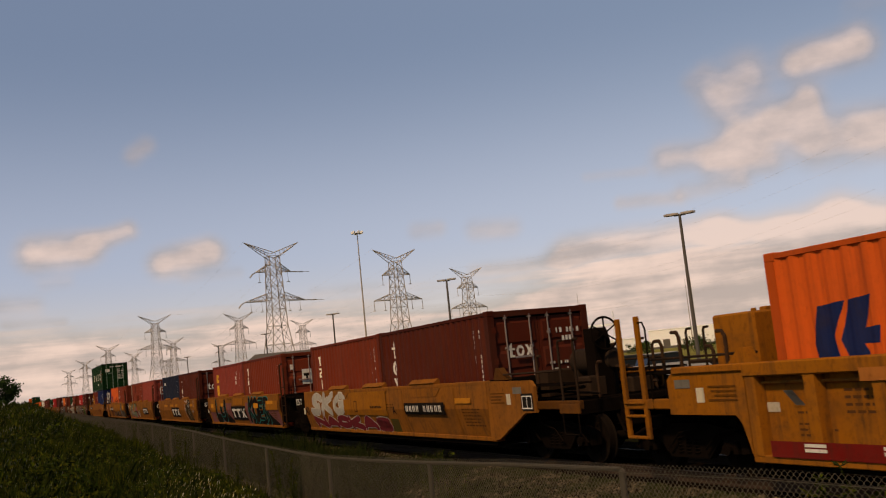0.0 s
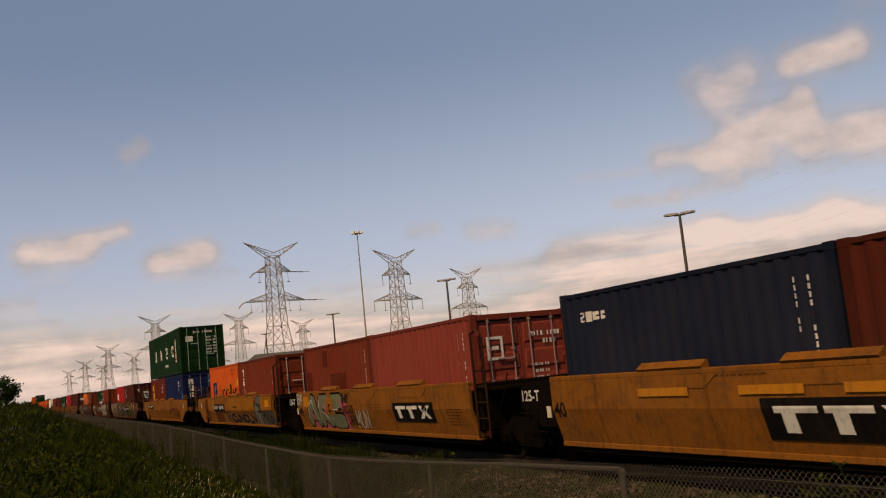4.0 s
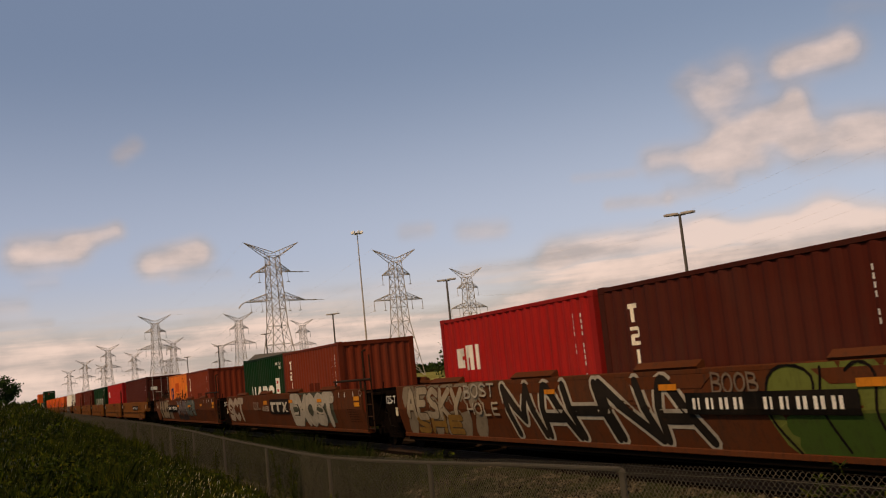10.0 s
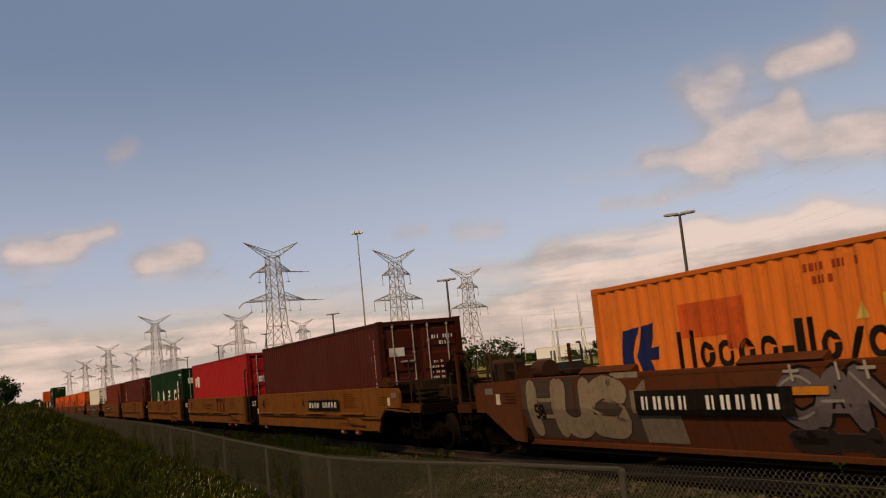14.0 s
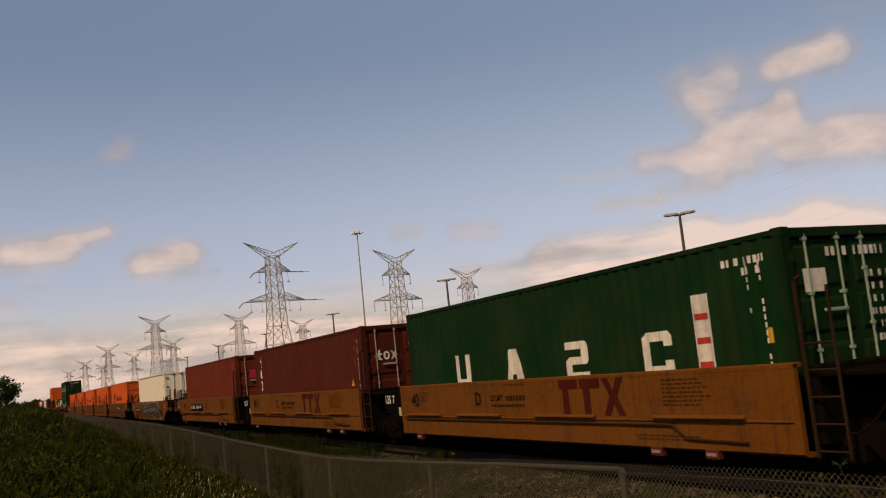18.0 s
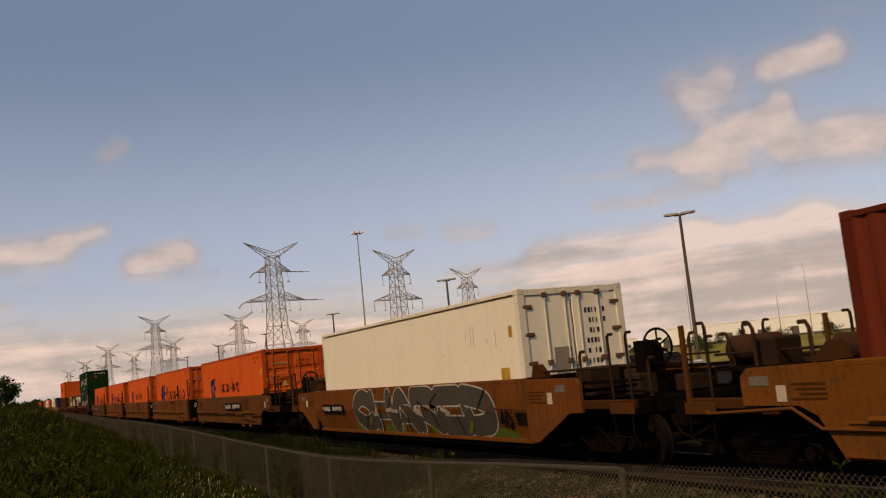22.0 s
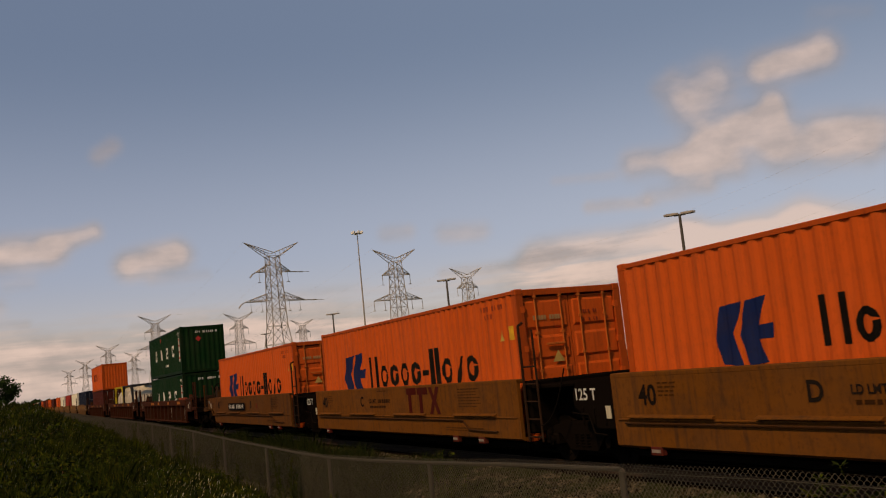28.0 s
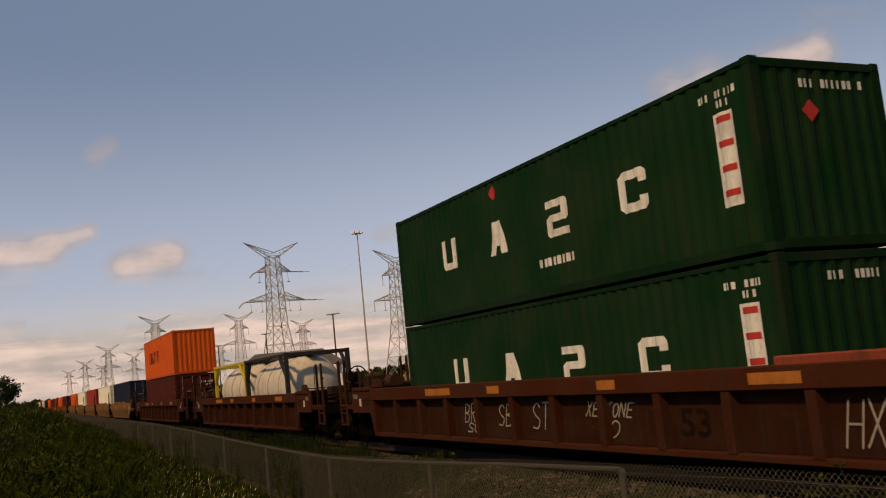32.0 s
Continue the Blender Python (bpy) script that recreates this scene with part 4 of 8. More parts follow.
LINES = {       # middle lines of hand-sprayed letters, in a unit square
    "A": (((0, 0), (.5, 1), (1, 0)), ((.2, .36), (.8, .36))), "B": (((.1, 0), (.1, 1)), ((.1, 1), (.85, .9), (.8, .58), (.1, .52)), ((.1, .52), (.95, .4), (.9, .05), (.1, 0))), "C": (((1, .82), (.6, 1), (.1, .75), (.05, .3), (.5, 0), (1, .15)),),
    "D": (((.1, 0), (.1, 1)), ((.1, 1), (.8, .8), (.95, .45), (.7, .1), (.1, 0))), "E": (((1, 1), (.1, 1)), ((.1, 1), (.1, 0)), ((.1, 0), (1, 0)), ((.1, .52), (.85, .52))),
    "G": (((1, .82), (.6, 1), (.1, .75), (.05, .3), (.5, 0), (1, .2), (1, .5), (.6, .5)),), "H": (((0, 0), (0, 1)), ((1, 0), (1, 1)), ((0, .5), (1, .5))), "I": (((.5, 0), (.5, 1)),),
    "K": (((.05, 0), (.05, 1)), ((1, 1), (.1, .48)), ((.1, .48), (1, 0))), "L": (((.1, 1), (.1, 0)), ((.1, 0), (1, 0))), "M": (((0, 0), (.05, 1)), ((.05, 1), (.5, .3)), ((.5, .3), (.95, 1)), ((.95, 1), (1, 0))),
    "N": (((0, 0), (0, 1)), ((0, 1), (1, 0)), ((1, 0), (1, 1))), "O": (((.5, 1), (.05, .8), (.0, .3), (.5, 0), (1, .3), (.95, .8), (.5, 1)),), "P": (((.1, 0), (.1, 1)), ((.1, 1), (.9, .95), (.9, .5), (.1, .45))),
    "R": (((.1, 0), (.1, 1)), ((.1, 1), (.9, .95), (.9, .55), (.1, .48)), ((.35, .48), (1, 0))), "S": (((1, .85), (.5, 1), (.05, .78), (.4, .52), (.95, .35), (.8, .05), (.05, .08)),), "T": (((.5, 0), (.5, 1)), ((0, 1), (1, 1))),
    "U": (((.05, 1), (.0, .3), (.4, 0), (.9, .2), (.95, 1)),), "V": (((0, 1), (.5, 0)), ((.5, 0), (1, 1))), "X": (((0, 0), (1, 1)), ((0, 1), (1, 0))), "Y": (((0, 1), (.5, .5)), ((1, 1), (.5, .5)), ((.5, .5), (.4, 0)))}


def ribbon(pts, w):
    """A round-ended band of paint along a smooth line."""
    p = [Vector(a) for a in pts]
    q = []
    for i in range(len(p) - 1):
        a, b, c, d = p[max(i - 1, 0)], p[i], p[i + 1], p[min(i + 2, len(p) - 1)]
        n = max(3, int((c - b).length / 0.10))
        for k in range(n):
            t = k / n
            q.append(b if len(p) == 2 and k == 0 else 0.5 * (2 * b + (c - a) * t + (2 * a - 5 * b + 4 * c - d) * t * t + (3 * b - a - 3 * c + d) * t ** 3))
    q.append(p[-1])
    v, f = [], []
    for i, a in enumerate(q):
        d = (q[min(i + 1, len(q) - 1)] - q[max(i - 1, 0)]).normalized() * (w / 2)
        v += [(a.x - d.y, a.y + d.x), (a.x + d.y, a.y - d.x)]
    f = [(2 * i, 2 * i + 1, 2 * i + 3, 2 * i + 2) for i in range(len(q) - 1)]
    for e, (a, sgn) in enumerate(((q[0], -1), (q[-1], 1))):
        d = ((q[1] - q[0]) if e == 0 else (q[-1] - q[-2])).normalized() * (sgn * w / 2)
        k = len(v)
        v += [(a.x + d.x * math.cos(t) - d.y * math.sin(t), a.y + d.y * math.cos(t) + d.x * math.sin(t)) for t in (-1.571, -0.785, 0, 0.785, 1.571)]
        f.append(tuple(range(k, k + 5)))
    return v, f


def spray(u, kind, paths, w, colour, label, proud, name="graffiti_stroke", z0=0.40, z1=1.555):
    """Bands of spray paint on a wagon's side, each a hair above the one before."""
    V, F = [], []
    for i, p in enumerate(paths):
        v, f = ribbon(p, w)
        k = len(V)
        for x, z in v:
            z = min(max(z, z0), z1)
            V.append((x, face_y(kind, z) - proud - 0.0003 * (i % 9), z))
        F += [tuple(j + k for j in q) for q in f]
    me = bpy.data.meshes.new(name)
    me.from_pydata(V, [], F)
    me.materials.append(MARK)
    return tagged(part(name, me, u, colour, label), kind="stuff")


def word_lines(text, x0, x1, z0, z1, lean=0.0, seed=1, gap=0.18, wild=0.05):
    """The middle lines of a sprayed word that fills a field."""
    rr = random.Random(seed)
    cell = (x1 - x0) / len(text)
    out = []
    for i, g in enumerate(text):
        if g == " ":
            continue
        a, b = z0 + rr.uniform(0, wild), z1 - rr.uniform(0, wild)
        for p in LINES[g]:
            out.append([(x0 + cell * (i + gap / 2 + (1 - gap) * x) + lean * (z - 0.5) + rr.uniform(-wild, wild) * 0.4, a + (b - a) * z) for x, z in p])
    return out


def throw(u, kind, text, x0, x1, z0, z1, w, fill, edge, lean=0.0, seed=1, rim=0.07, gap=0.25, proud=0.008, light=None, wild=0.05):
    """A sprayed word: its rim, its fill and, at will, thin lights on it."""
    m = w / 2 + rim * 0.5
    lines = word_lines(text, x0 + m, x1 - m, z0 + m, z1 - m, lean, seed, gap, wild)
    spray(u, kind, lines, w + rim, edge, "sprayed graffiti outline", proud, "graffiti_outline")
    spray(u, kind, lines, w, fill, "sprayed graffiti letters", proud + 0.005, "graffiti_letters")
    if light:
        spray(u, kind, [[(x - 0.3 * w, z + 0.1 * w) for x, z in p] for p in lines[::2]], 0.035, light, "thin sprayed highlights", proud + 0.010, "graffiti_highlight")


def scrawl(u, kind, text, x0, x1, z0, z1, colour, w=0.028, lean=0.05, seed=1):
    spray(u, kind, word_lines(text, x0, x1, z0, z1, lean, seed, 0.25, 0.03), w, colour, "thin sprayed tag", 0.030, "graffiti_tag")


def patch(u, kind, x0, z0, x1, z1, colour, name="repainted_patch", label="clean repainted patch", proud=0.026):
    on_wall(name, rects([(x0, z0, x1, z1)]), u, kind, colour, label, proud)


def bars(x, z, n, w, h, seed, gap=1.7):
    rr, gap, h = random.Random(seed), gap / 0.65, h * 0.65
    out = []
    for i in range(n):
        a, e = x, x + w * rr.uniform(0.7, 1.0)
        while a < e:
            b = a + rr.uniform(0.05, 0.14)
            out.append((a, z - i * h * gap, min(b, e), z - i * h * gap + h))
            a = b + 0.03
    return rects(out)


def number_plate(u, kind, x, z, w=1.5, h=0.22):
    on_wall("number_board", rects([(x, z, x + w, z + h)]), u, kind, (0.005, 0.005, 0.005), "black board", 0.041)
    k = w / 11.0
    rr = random.Random(int(100 * x))
    sprayed("numbering", rects([(x + k * (i + 0.55) + d, z + 0.24 * h, x + k * (i + 0.55) + d + k * wd, z + 0.76 * h) for i in range(10) if i != 4 for d, wd in ((0, 0.22), (0.40 * k, rr.choice((0.14, 0.22))))]), u, kind, WHITE, "white bars", 0.045)


def platform(u, kind, colour, hl, sx, turn):
    """The open end of a wagon over its bogie: wings, deck, posts with steps, brake gear."""
    key = (kind, hl)
    knee, low = (0.22, 0.93) if kind == "ribbed" else (0.62, 1.05)
    worn = tuple((0.85 if kind == "ribbed" else 0.36) * a for a in colour)
    grub = (0.028, 0.017, 0.011)
    put = lambda dx, y, z=0.0: turn @ Matrix.Translation((hl + dx, y, z))
    e = 0.5 if sx > 0 and kind == "smooth" else 0.0
    wing = cached(("wing", key), lambda: Mesh().prism([(hl, 1.555), (hl + 1.70, 1.53), (hl + 1.82, 1.42), (hl + 1.82, 0.95), (hl + 1.42, 0.94), (hl + 1.15, 0.80), (hl + 0.35, 0.43), (hl, 0.41)] if kind == "smooth" else [(hl, 1.555), (hl + 1.42, 1.53), (hl + 1.55, 1.42), (hl + 1.55, low), (hl + knee, low), (hl + 0.55 * knee, low - 0.12), (hl, 0.41)], -1.488, -1.42, "y").done("end_wing", WORN))
    cap = cached(("wing_cap", key), lambda: Mesh().bevel_box(hl, hl + 1.40, -1.52, -1.36, 1.50, 1.60, 0.015).done("wing_cap", WORN))
    pipe = cached(("wing_pipe", key), lambda: Mesh().path([(hl + 2.25, -1.50, low - 0.07), (hl + 2.18, -1.515, low - 0.10), (hl + 0.70, -1.515, low - 0.03), (hl + 0.26, -1.52, 0.78), (hl - 1.2, -1.525, 0.78)], 0.024, 6).done("wing_pipe", WORN))
    channel = cached(("channel", key, e), lambda: Mesh().bevel_box(hl + 1.0, hl + 2.72 + e, -1.45, -1.36, 1.00, 1.15, 0.015).bevel_box(hl + 1.02, hl + 1.30, -1.47, -1.36, 0.92, 1.44, 0.015).done("deck_channel", WORN))
    post = cached(("post", kind == "ribbed"), lambda: Mesh().bevel_box(-0.045, 0.045, -0.03, 0.03, 0.55, 2.40 if kind == "ribbed" else 2.15, 0.01).done("post", WORN))
    rung = cached("rung", lambda: Mesh().bevel_box(-0.25, 0.25, -0.04, 0.05, -0.02, 0.02, 0.008).done("step", WORN))
    grab = cached("grab_iron", lambda: Mesh().path([(0, 0, 1.0), (0, 0, 2.2), (0.05, 0, 2.3), (0.19, 0, 2.3), (0.24, 0, 2.2), (0.24, 0, 1.0)], 0.014).done("grab_iron", DARK))
    for sy in (-1, 1):
        near = sy * sx < 0
        m = turn if near else turn @ Matrix.Rotation(math.pi, 4, "Z") @ Matrix.Translation((0, 0, 0))
        flip = Matrix.Identity(4) if sy < 0 else Matrix.Translation((0, 2.905, 0))
        part("end_wing", wing, u, colour, at=turn @ flip)
        if kind == "ribbed":
            part("wing_cap", cap, u, colour, at=turn @ (Matrix.Identity(4) if sy < 0 else Matrix.Translation((0, 2.88, 0))))
        part("deck_channel", channel, u, worn, at=turn @ (Matrix.Identity(4) if sy < 0 else Matrix.Translation((0, 2.80, 0))))
        if kind == "ribbed":
            for dx in (2.18, 2.66):
                part("post", post, u, worn, at=put(dx, sy * 1.42))
            for z in (0.58, 0.90, 1.10):
                part("step", rung, u, worn, at=put(2.42, sy * 1.42, z))
            part("grab_iron", grab, u, at=put(1.98, sy * 1.43))
        else:
            rod = cached("thin_post", lambda: Mesh().path([(0, 0, 0.95), (0, 0, 2.12), (0.03, 0, 2.18), (0.14, 0, 2.18)], 0.024, 6).done("post", WORN))
            slab = cached("flat_post", lambda: Mesh().bevel_box(-0.04, 0.04, -0.03, 0.03, 1.0, 2.18, 0.01).done("post", WORN))
            part("post", rod, u, grub, at=put(2.18 + e, sy * 1.42))
            part("post", rod if sx > 0 else slab, u, grub if sx > 0 else tuple(0.6 * a for a in colour), at=put(2.66 + e, sy * 1.42))
            part("sill_plate", cached("sill_plate", lambda: Mesh().bevel_box(-0.31, 0.31, -0.02, 0.02, 0.93, 1.10, 0.01).done("sill_plate", WORN)), u, tuple(0.55 * a for a in colour), at=put(2.42 + e, sy * 1.46))
            part("stirrup", cached("stirrup", lambda: Mesh().path([(-0.24, 0, 0.95), (-0.24, 0, 0.62), (-0.21, 0, 0.58), (0.21, 0, 0.58), (0.24, 0, 0.62), (0.24, 0, 0.95)], 0.013, 6).done("stirrup", STEEL)), u, at=put(2.42 + e, sy * 1.46))
        part("guide_horn", cached(("horn", key), lambda: Mesh().prism([(hl - 0.02, 1.56), (hl + 0.50, 1.56), (hl + 0.22, 1.80), (hl + 0.10, 1.80)], -0.07, 0.07, "y").done("guide_horn", WORN)), u, colour if kind == "ribbed" else worn, at=turn @ Matrix.Translation((0, sy * 1.23, 0)))
    # the pipe along the lower edge of the side that is seen
    if kind == "ledge" and sx > 0:
        part("wing_pipe", pipe, u, tuple(0.8 * a for a in colour), at=turn)
    elif kind == "ledge":
        part("wing_pipe", cached(("wing_pipe_far", key), lambda: Mesh().path([(hl + 2.25, 1.50, low - 0.07), (hl + 2.18, 1.515, low - 0.10), (hl + 0.70, 1.515, low - 0.03), (hl + 0.26, 1.52, 0.78), (hl - 1.2, 1.525, 0.78)], 0.024, 6).done("wing_pipe", WORN)), u, tuple(0.8 * a for a in colour), at=turn)
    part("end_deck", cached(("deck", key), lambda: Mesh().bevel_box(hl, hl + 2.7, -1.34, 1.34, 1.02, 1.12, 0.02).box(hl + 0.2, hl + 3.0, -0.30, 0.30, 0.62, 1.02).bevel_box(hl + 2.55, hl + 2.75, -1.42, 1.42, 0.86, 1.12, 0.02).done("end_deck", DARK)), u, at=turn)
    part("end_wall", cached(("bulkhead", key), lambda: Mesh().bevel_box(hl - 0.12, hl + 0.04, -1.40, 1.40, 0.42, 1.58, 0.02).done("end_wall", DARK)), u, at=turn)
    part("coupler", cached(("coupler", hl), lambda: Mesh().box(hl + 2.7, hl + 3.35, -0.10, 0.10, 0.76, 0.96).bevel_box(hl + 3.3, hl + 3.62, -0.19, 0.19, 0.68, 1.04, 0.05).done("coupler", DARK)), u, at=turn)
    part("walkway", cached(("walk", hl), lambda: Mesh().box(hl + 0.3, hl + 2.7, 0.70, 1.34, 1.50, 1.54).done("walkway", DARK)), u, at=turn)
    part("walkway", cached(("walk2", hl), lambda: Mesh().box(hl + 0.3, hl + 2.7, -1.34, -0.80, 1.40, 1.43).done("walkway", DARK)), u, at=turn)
    for k, (dx, y, z0, z1) in enumerate(((0.55, 1.2, 1.1, 2.05), (1.05, -0.9, 1.1, 1.95), (1.45, 1.25, 1.1, 2.1), (1.95, 0.2, 1.1, 1.85), (2.45, -0.5, 1.1, 1.75), (2.3, 0.9, 1.1, 2.0))):
        part("stake", cached(("stake", k), lambda: Mesh().path([(0, 0, z0), (0, 0, z1 - 0.08), (0.05, 0, z1), (0.16, 0, z1)], 0.028, 6).done("stake", WORN)), u, (0.045, 0.024, 0.014), at=put(dx, y))
    for k, (p, q, r) in enumerate((((0.3, -1.1, 1.22), (2.6, -0.9, 1.34), 0.028), ((0.3, -0.9, 1.32), (2.6, -0.6, 1.20), 0.022), ((0.5, 0.5, 1.3), (2.6, 0.7, 1.3), 0.03), ((0.4, 0.2, 1.62), (2.6, 0.1, 1.62), 0.035), ((0.2, -1.28, 1.66), (2.5, -1.28, 1.66), 0.020), ((0.2, 1.0, 1.72), (2.5, 1.0, 1.72), 0.020))):
        part("brake_pipe", cached(("pipe", hl, k), lambda: Mesh().tube((hl + p[0], p[1], p[2]), (hl + q[0], q[1], q[2]), r, 6).done("brake_pipe", WORN)), u, grub, at=turn)
    for k, (a, b, y0, y1, z0, z1) in enumerate(((0.9, 1.5, 0.1, 0.6, 1.12, 1.56), (1.75, 2.15, -0.5, -0.1, 1.12, 1.50), (0.25, 0.7, -0.5, 0.2, 1.12, 1.66), (2.2, 2.5, 0.2, 0.7, 1.12, 1.42))):
        part("valve_box", cached(("valve", hl, k), lambda: Mesh().bevel_box(hl + a, hl + b, y0, y1, z0, z1, 0.03).done("valve_box", WORN)), u, grub, at=turn)
    part("air_hose", cached(("ahose", hl), lambda: Mesh().path([(hl + 2.7, -0.35, 0.8), (hl + 2.95, -0.4, 0.52), (hl + 3.2, -0.4, 0.45), (hl + 3.55, -0.3, 0.62)], 0.03).done("air_hose", DARK)), u, at=turn)
    for k, dx in enumerate((0.5, 1.3, 2.1)):
        part("brake_rod", cached(("brod", k), lambda: Mesh().path([(0, 0, 0.95), (0.12, 0, 0.70), (0.55, 0, 0.62), (0.80, 0, 0.40)], 0.018, 5).done("brake_rod", DARK)), u, at=put(dx, -1.15 * sx))
    if kind == "ribbed" and hl < 7:
        part("brake_housing", cached("housing", lambda: Mesh().bevel_box(-0.42, 0.42, -0.35, 0.35, 1.10, 2.28, 0.03).bevel_box(-0.12, 0.02, -0.30, -0.20, 2.28, 2.34, 0.01).done("brake_housing", WORN)), u, colour, at=put(0.80, 0.45 * -sx))
    elif sx < 0:
        part("air_reservoir", cached("reservoir", lambda: Mesh().tube((-0.40, 0, 0), (0.40, 0, 0), 0.21, 16).tube((-0.50, 0, 0), (-0.40, 0, 0), 0.12, 16, 0.21).tube((0.40, 0, 0), (0.50, 0, 0), 0.21, 16, 0.12).box(-0.3, -0.24, -0.2, 0.2, -0.45, -0.1).box(0.24, 0.3, -0.2, 0.2, -0.45, -0.1).done("air_reservoir", WORN, True)), u, (0.055, 0.024, 0.014), at=put(2.2, 0.5, 1.76))
        part("valve_housing", cached("vhouse", lambda: Mesh().bevel_box(-0.2, 0.2, -0.25, 0.25, 1.40, 1.90, 0.03).done("valve_housing", WORN)), u, grub, at=put(1.45, 0.85))
        part("brake_cylinder", cached("bcyl", lambda: Mesh().tube((0, 0, -0.02), (0.45, 0, -0.02), 0.19, 14).done("brake_cylinder", WORN, True)), u, (0.05, 0.024, 0.016), at=put(0.10, 0.7, 1.70))
    if sx > 0:
        z = 2.25 if kind == "smooth" and not 6.4 < hl < 7 else 1.92
        if kind == "smooth" and hl != 6.45:
            part("air_reservoir", cached("long_tank", lambda: Mesh().tube((-0.52, 0, 0), (0.52, 0, 0), 0.25, 18).tube((-0.64, 0, 0), (-0.52, 0, 0), 0.15, 18, 0.25).tube((0.52, 0, 0), (0.64, 0, 0), 0.25, 18, 0.15).box(-0.4, -0.32, -0.2, 0.2, -0.9, -0.1).box(0.32, 0.4, -0.2, 0.2, -0.9, -0.1).done("air_reservoir", WORN, True)), u, (0.022, 0.015, 0.011), "sooty air tank", at=put(0.6, 0.2, 2.0) if hl > 7 else put(1.55, 0.1, 1.76))
        part("handbrake_stand", cached(("stand", hl, z), lambda: Mesh().prism([(hl + 1.72, 1.12), (hl + 2.14, 1.12), (hl + 2.14, z - 0.1), (hl + 2.05, z + 0.12), (hl + 1.82, z + 0.12), (hl + 1.82, 1.6)], -0.28, 0.08, "y").tube((hl + 1.98, -0.1, z), (hl + 2.24, -0.1, z), 0.05, 8).done("handbrake_stand", DARK)), u, at=turn)
        spokes(part("handbrake_wheel", cached(("hand", hl, z), lambda: hand_mesh(hl + 2.25, z)), u, label="black spoked handbrake wheel", at=turn), hl + 2.25, z)
    # plates and stencils on the wing that is seen
    lines, plate, dusk = tuple(0.45 * a for a in colour), (0.62, 0.56, 0.42), (0.16, 0.15, 0.13)
    lo = lambda x0, x1: (sx * (hl + x0), sx * (hl + x1)) if sx > 0 else (-(hl + x1), -(hl + x0))
    def lay(name, x0, x1, z0, z1, col):
        a, b = lo(x0, x1)
        me = bpy.data.meshes.new(name)
        me.from_pydata([(a, -1.494, z0), (b, -1.494, z0), (b, -1.494, z1), (a, -1.494, z1)], [], [(0, 1, 2, 3)])
        me.materials.append(MARK)
        part(name, me, u, col)
    lay("ticket_plate", 0.78, 0.94, 1.10, 1.30, plate)
    lay("stencil_panel", 1.05, 1.38, 1.30, 1.42, dusk)
    for i in range(4):
        lay("stencil_line", 0.15, 0.70 - 0.06 * (i % 3), 1.30 - 0.06 * i, 1.325 - 0.06 * i, lines)


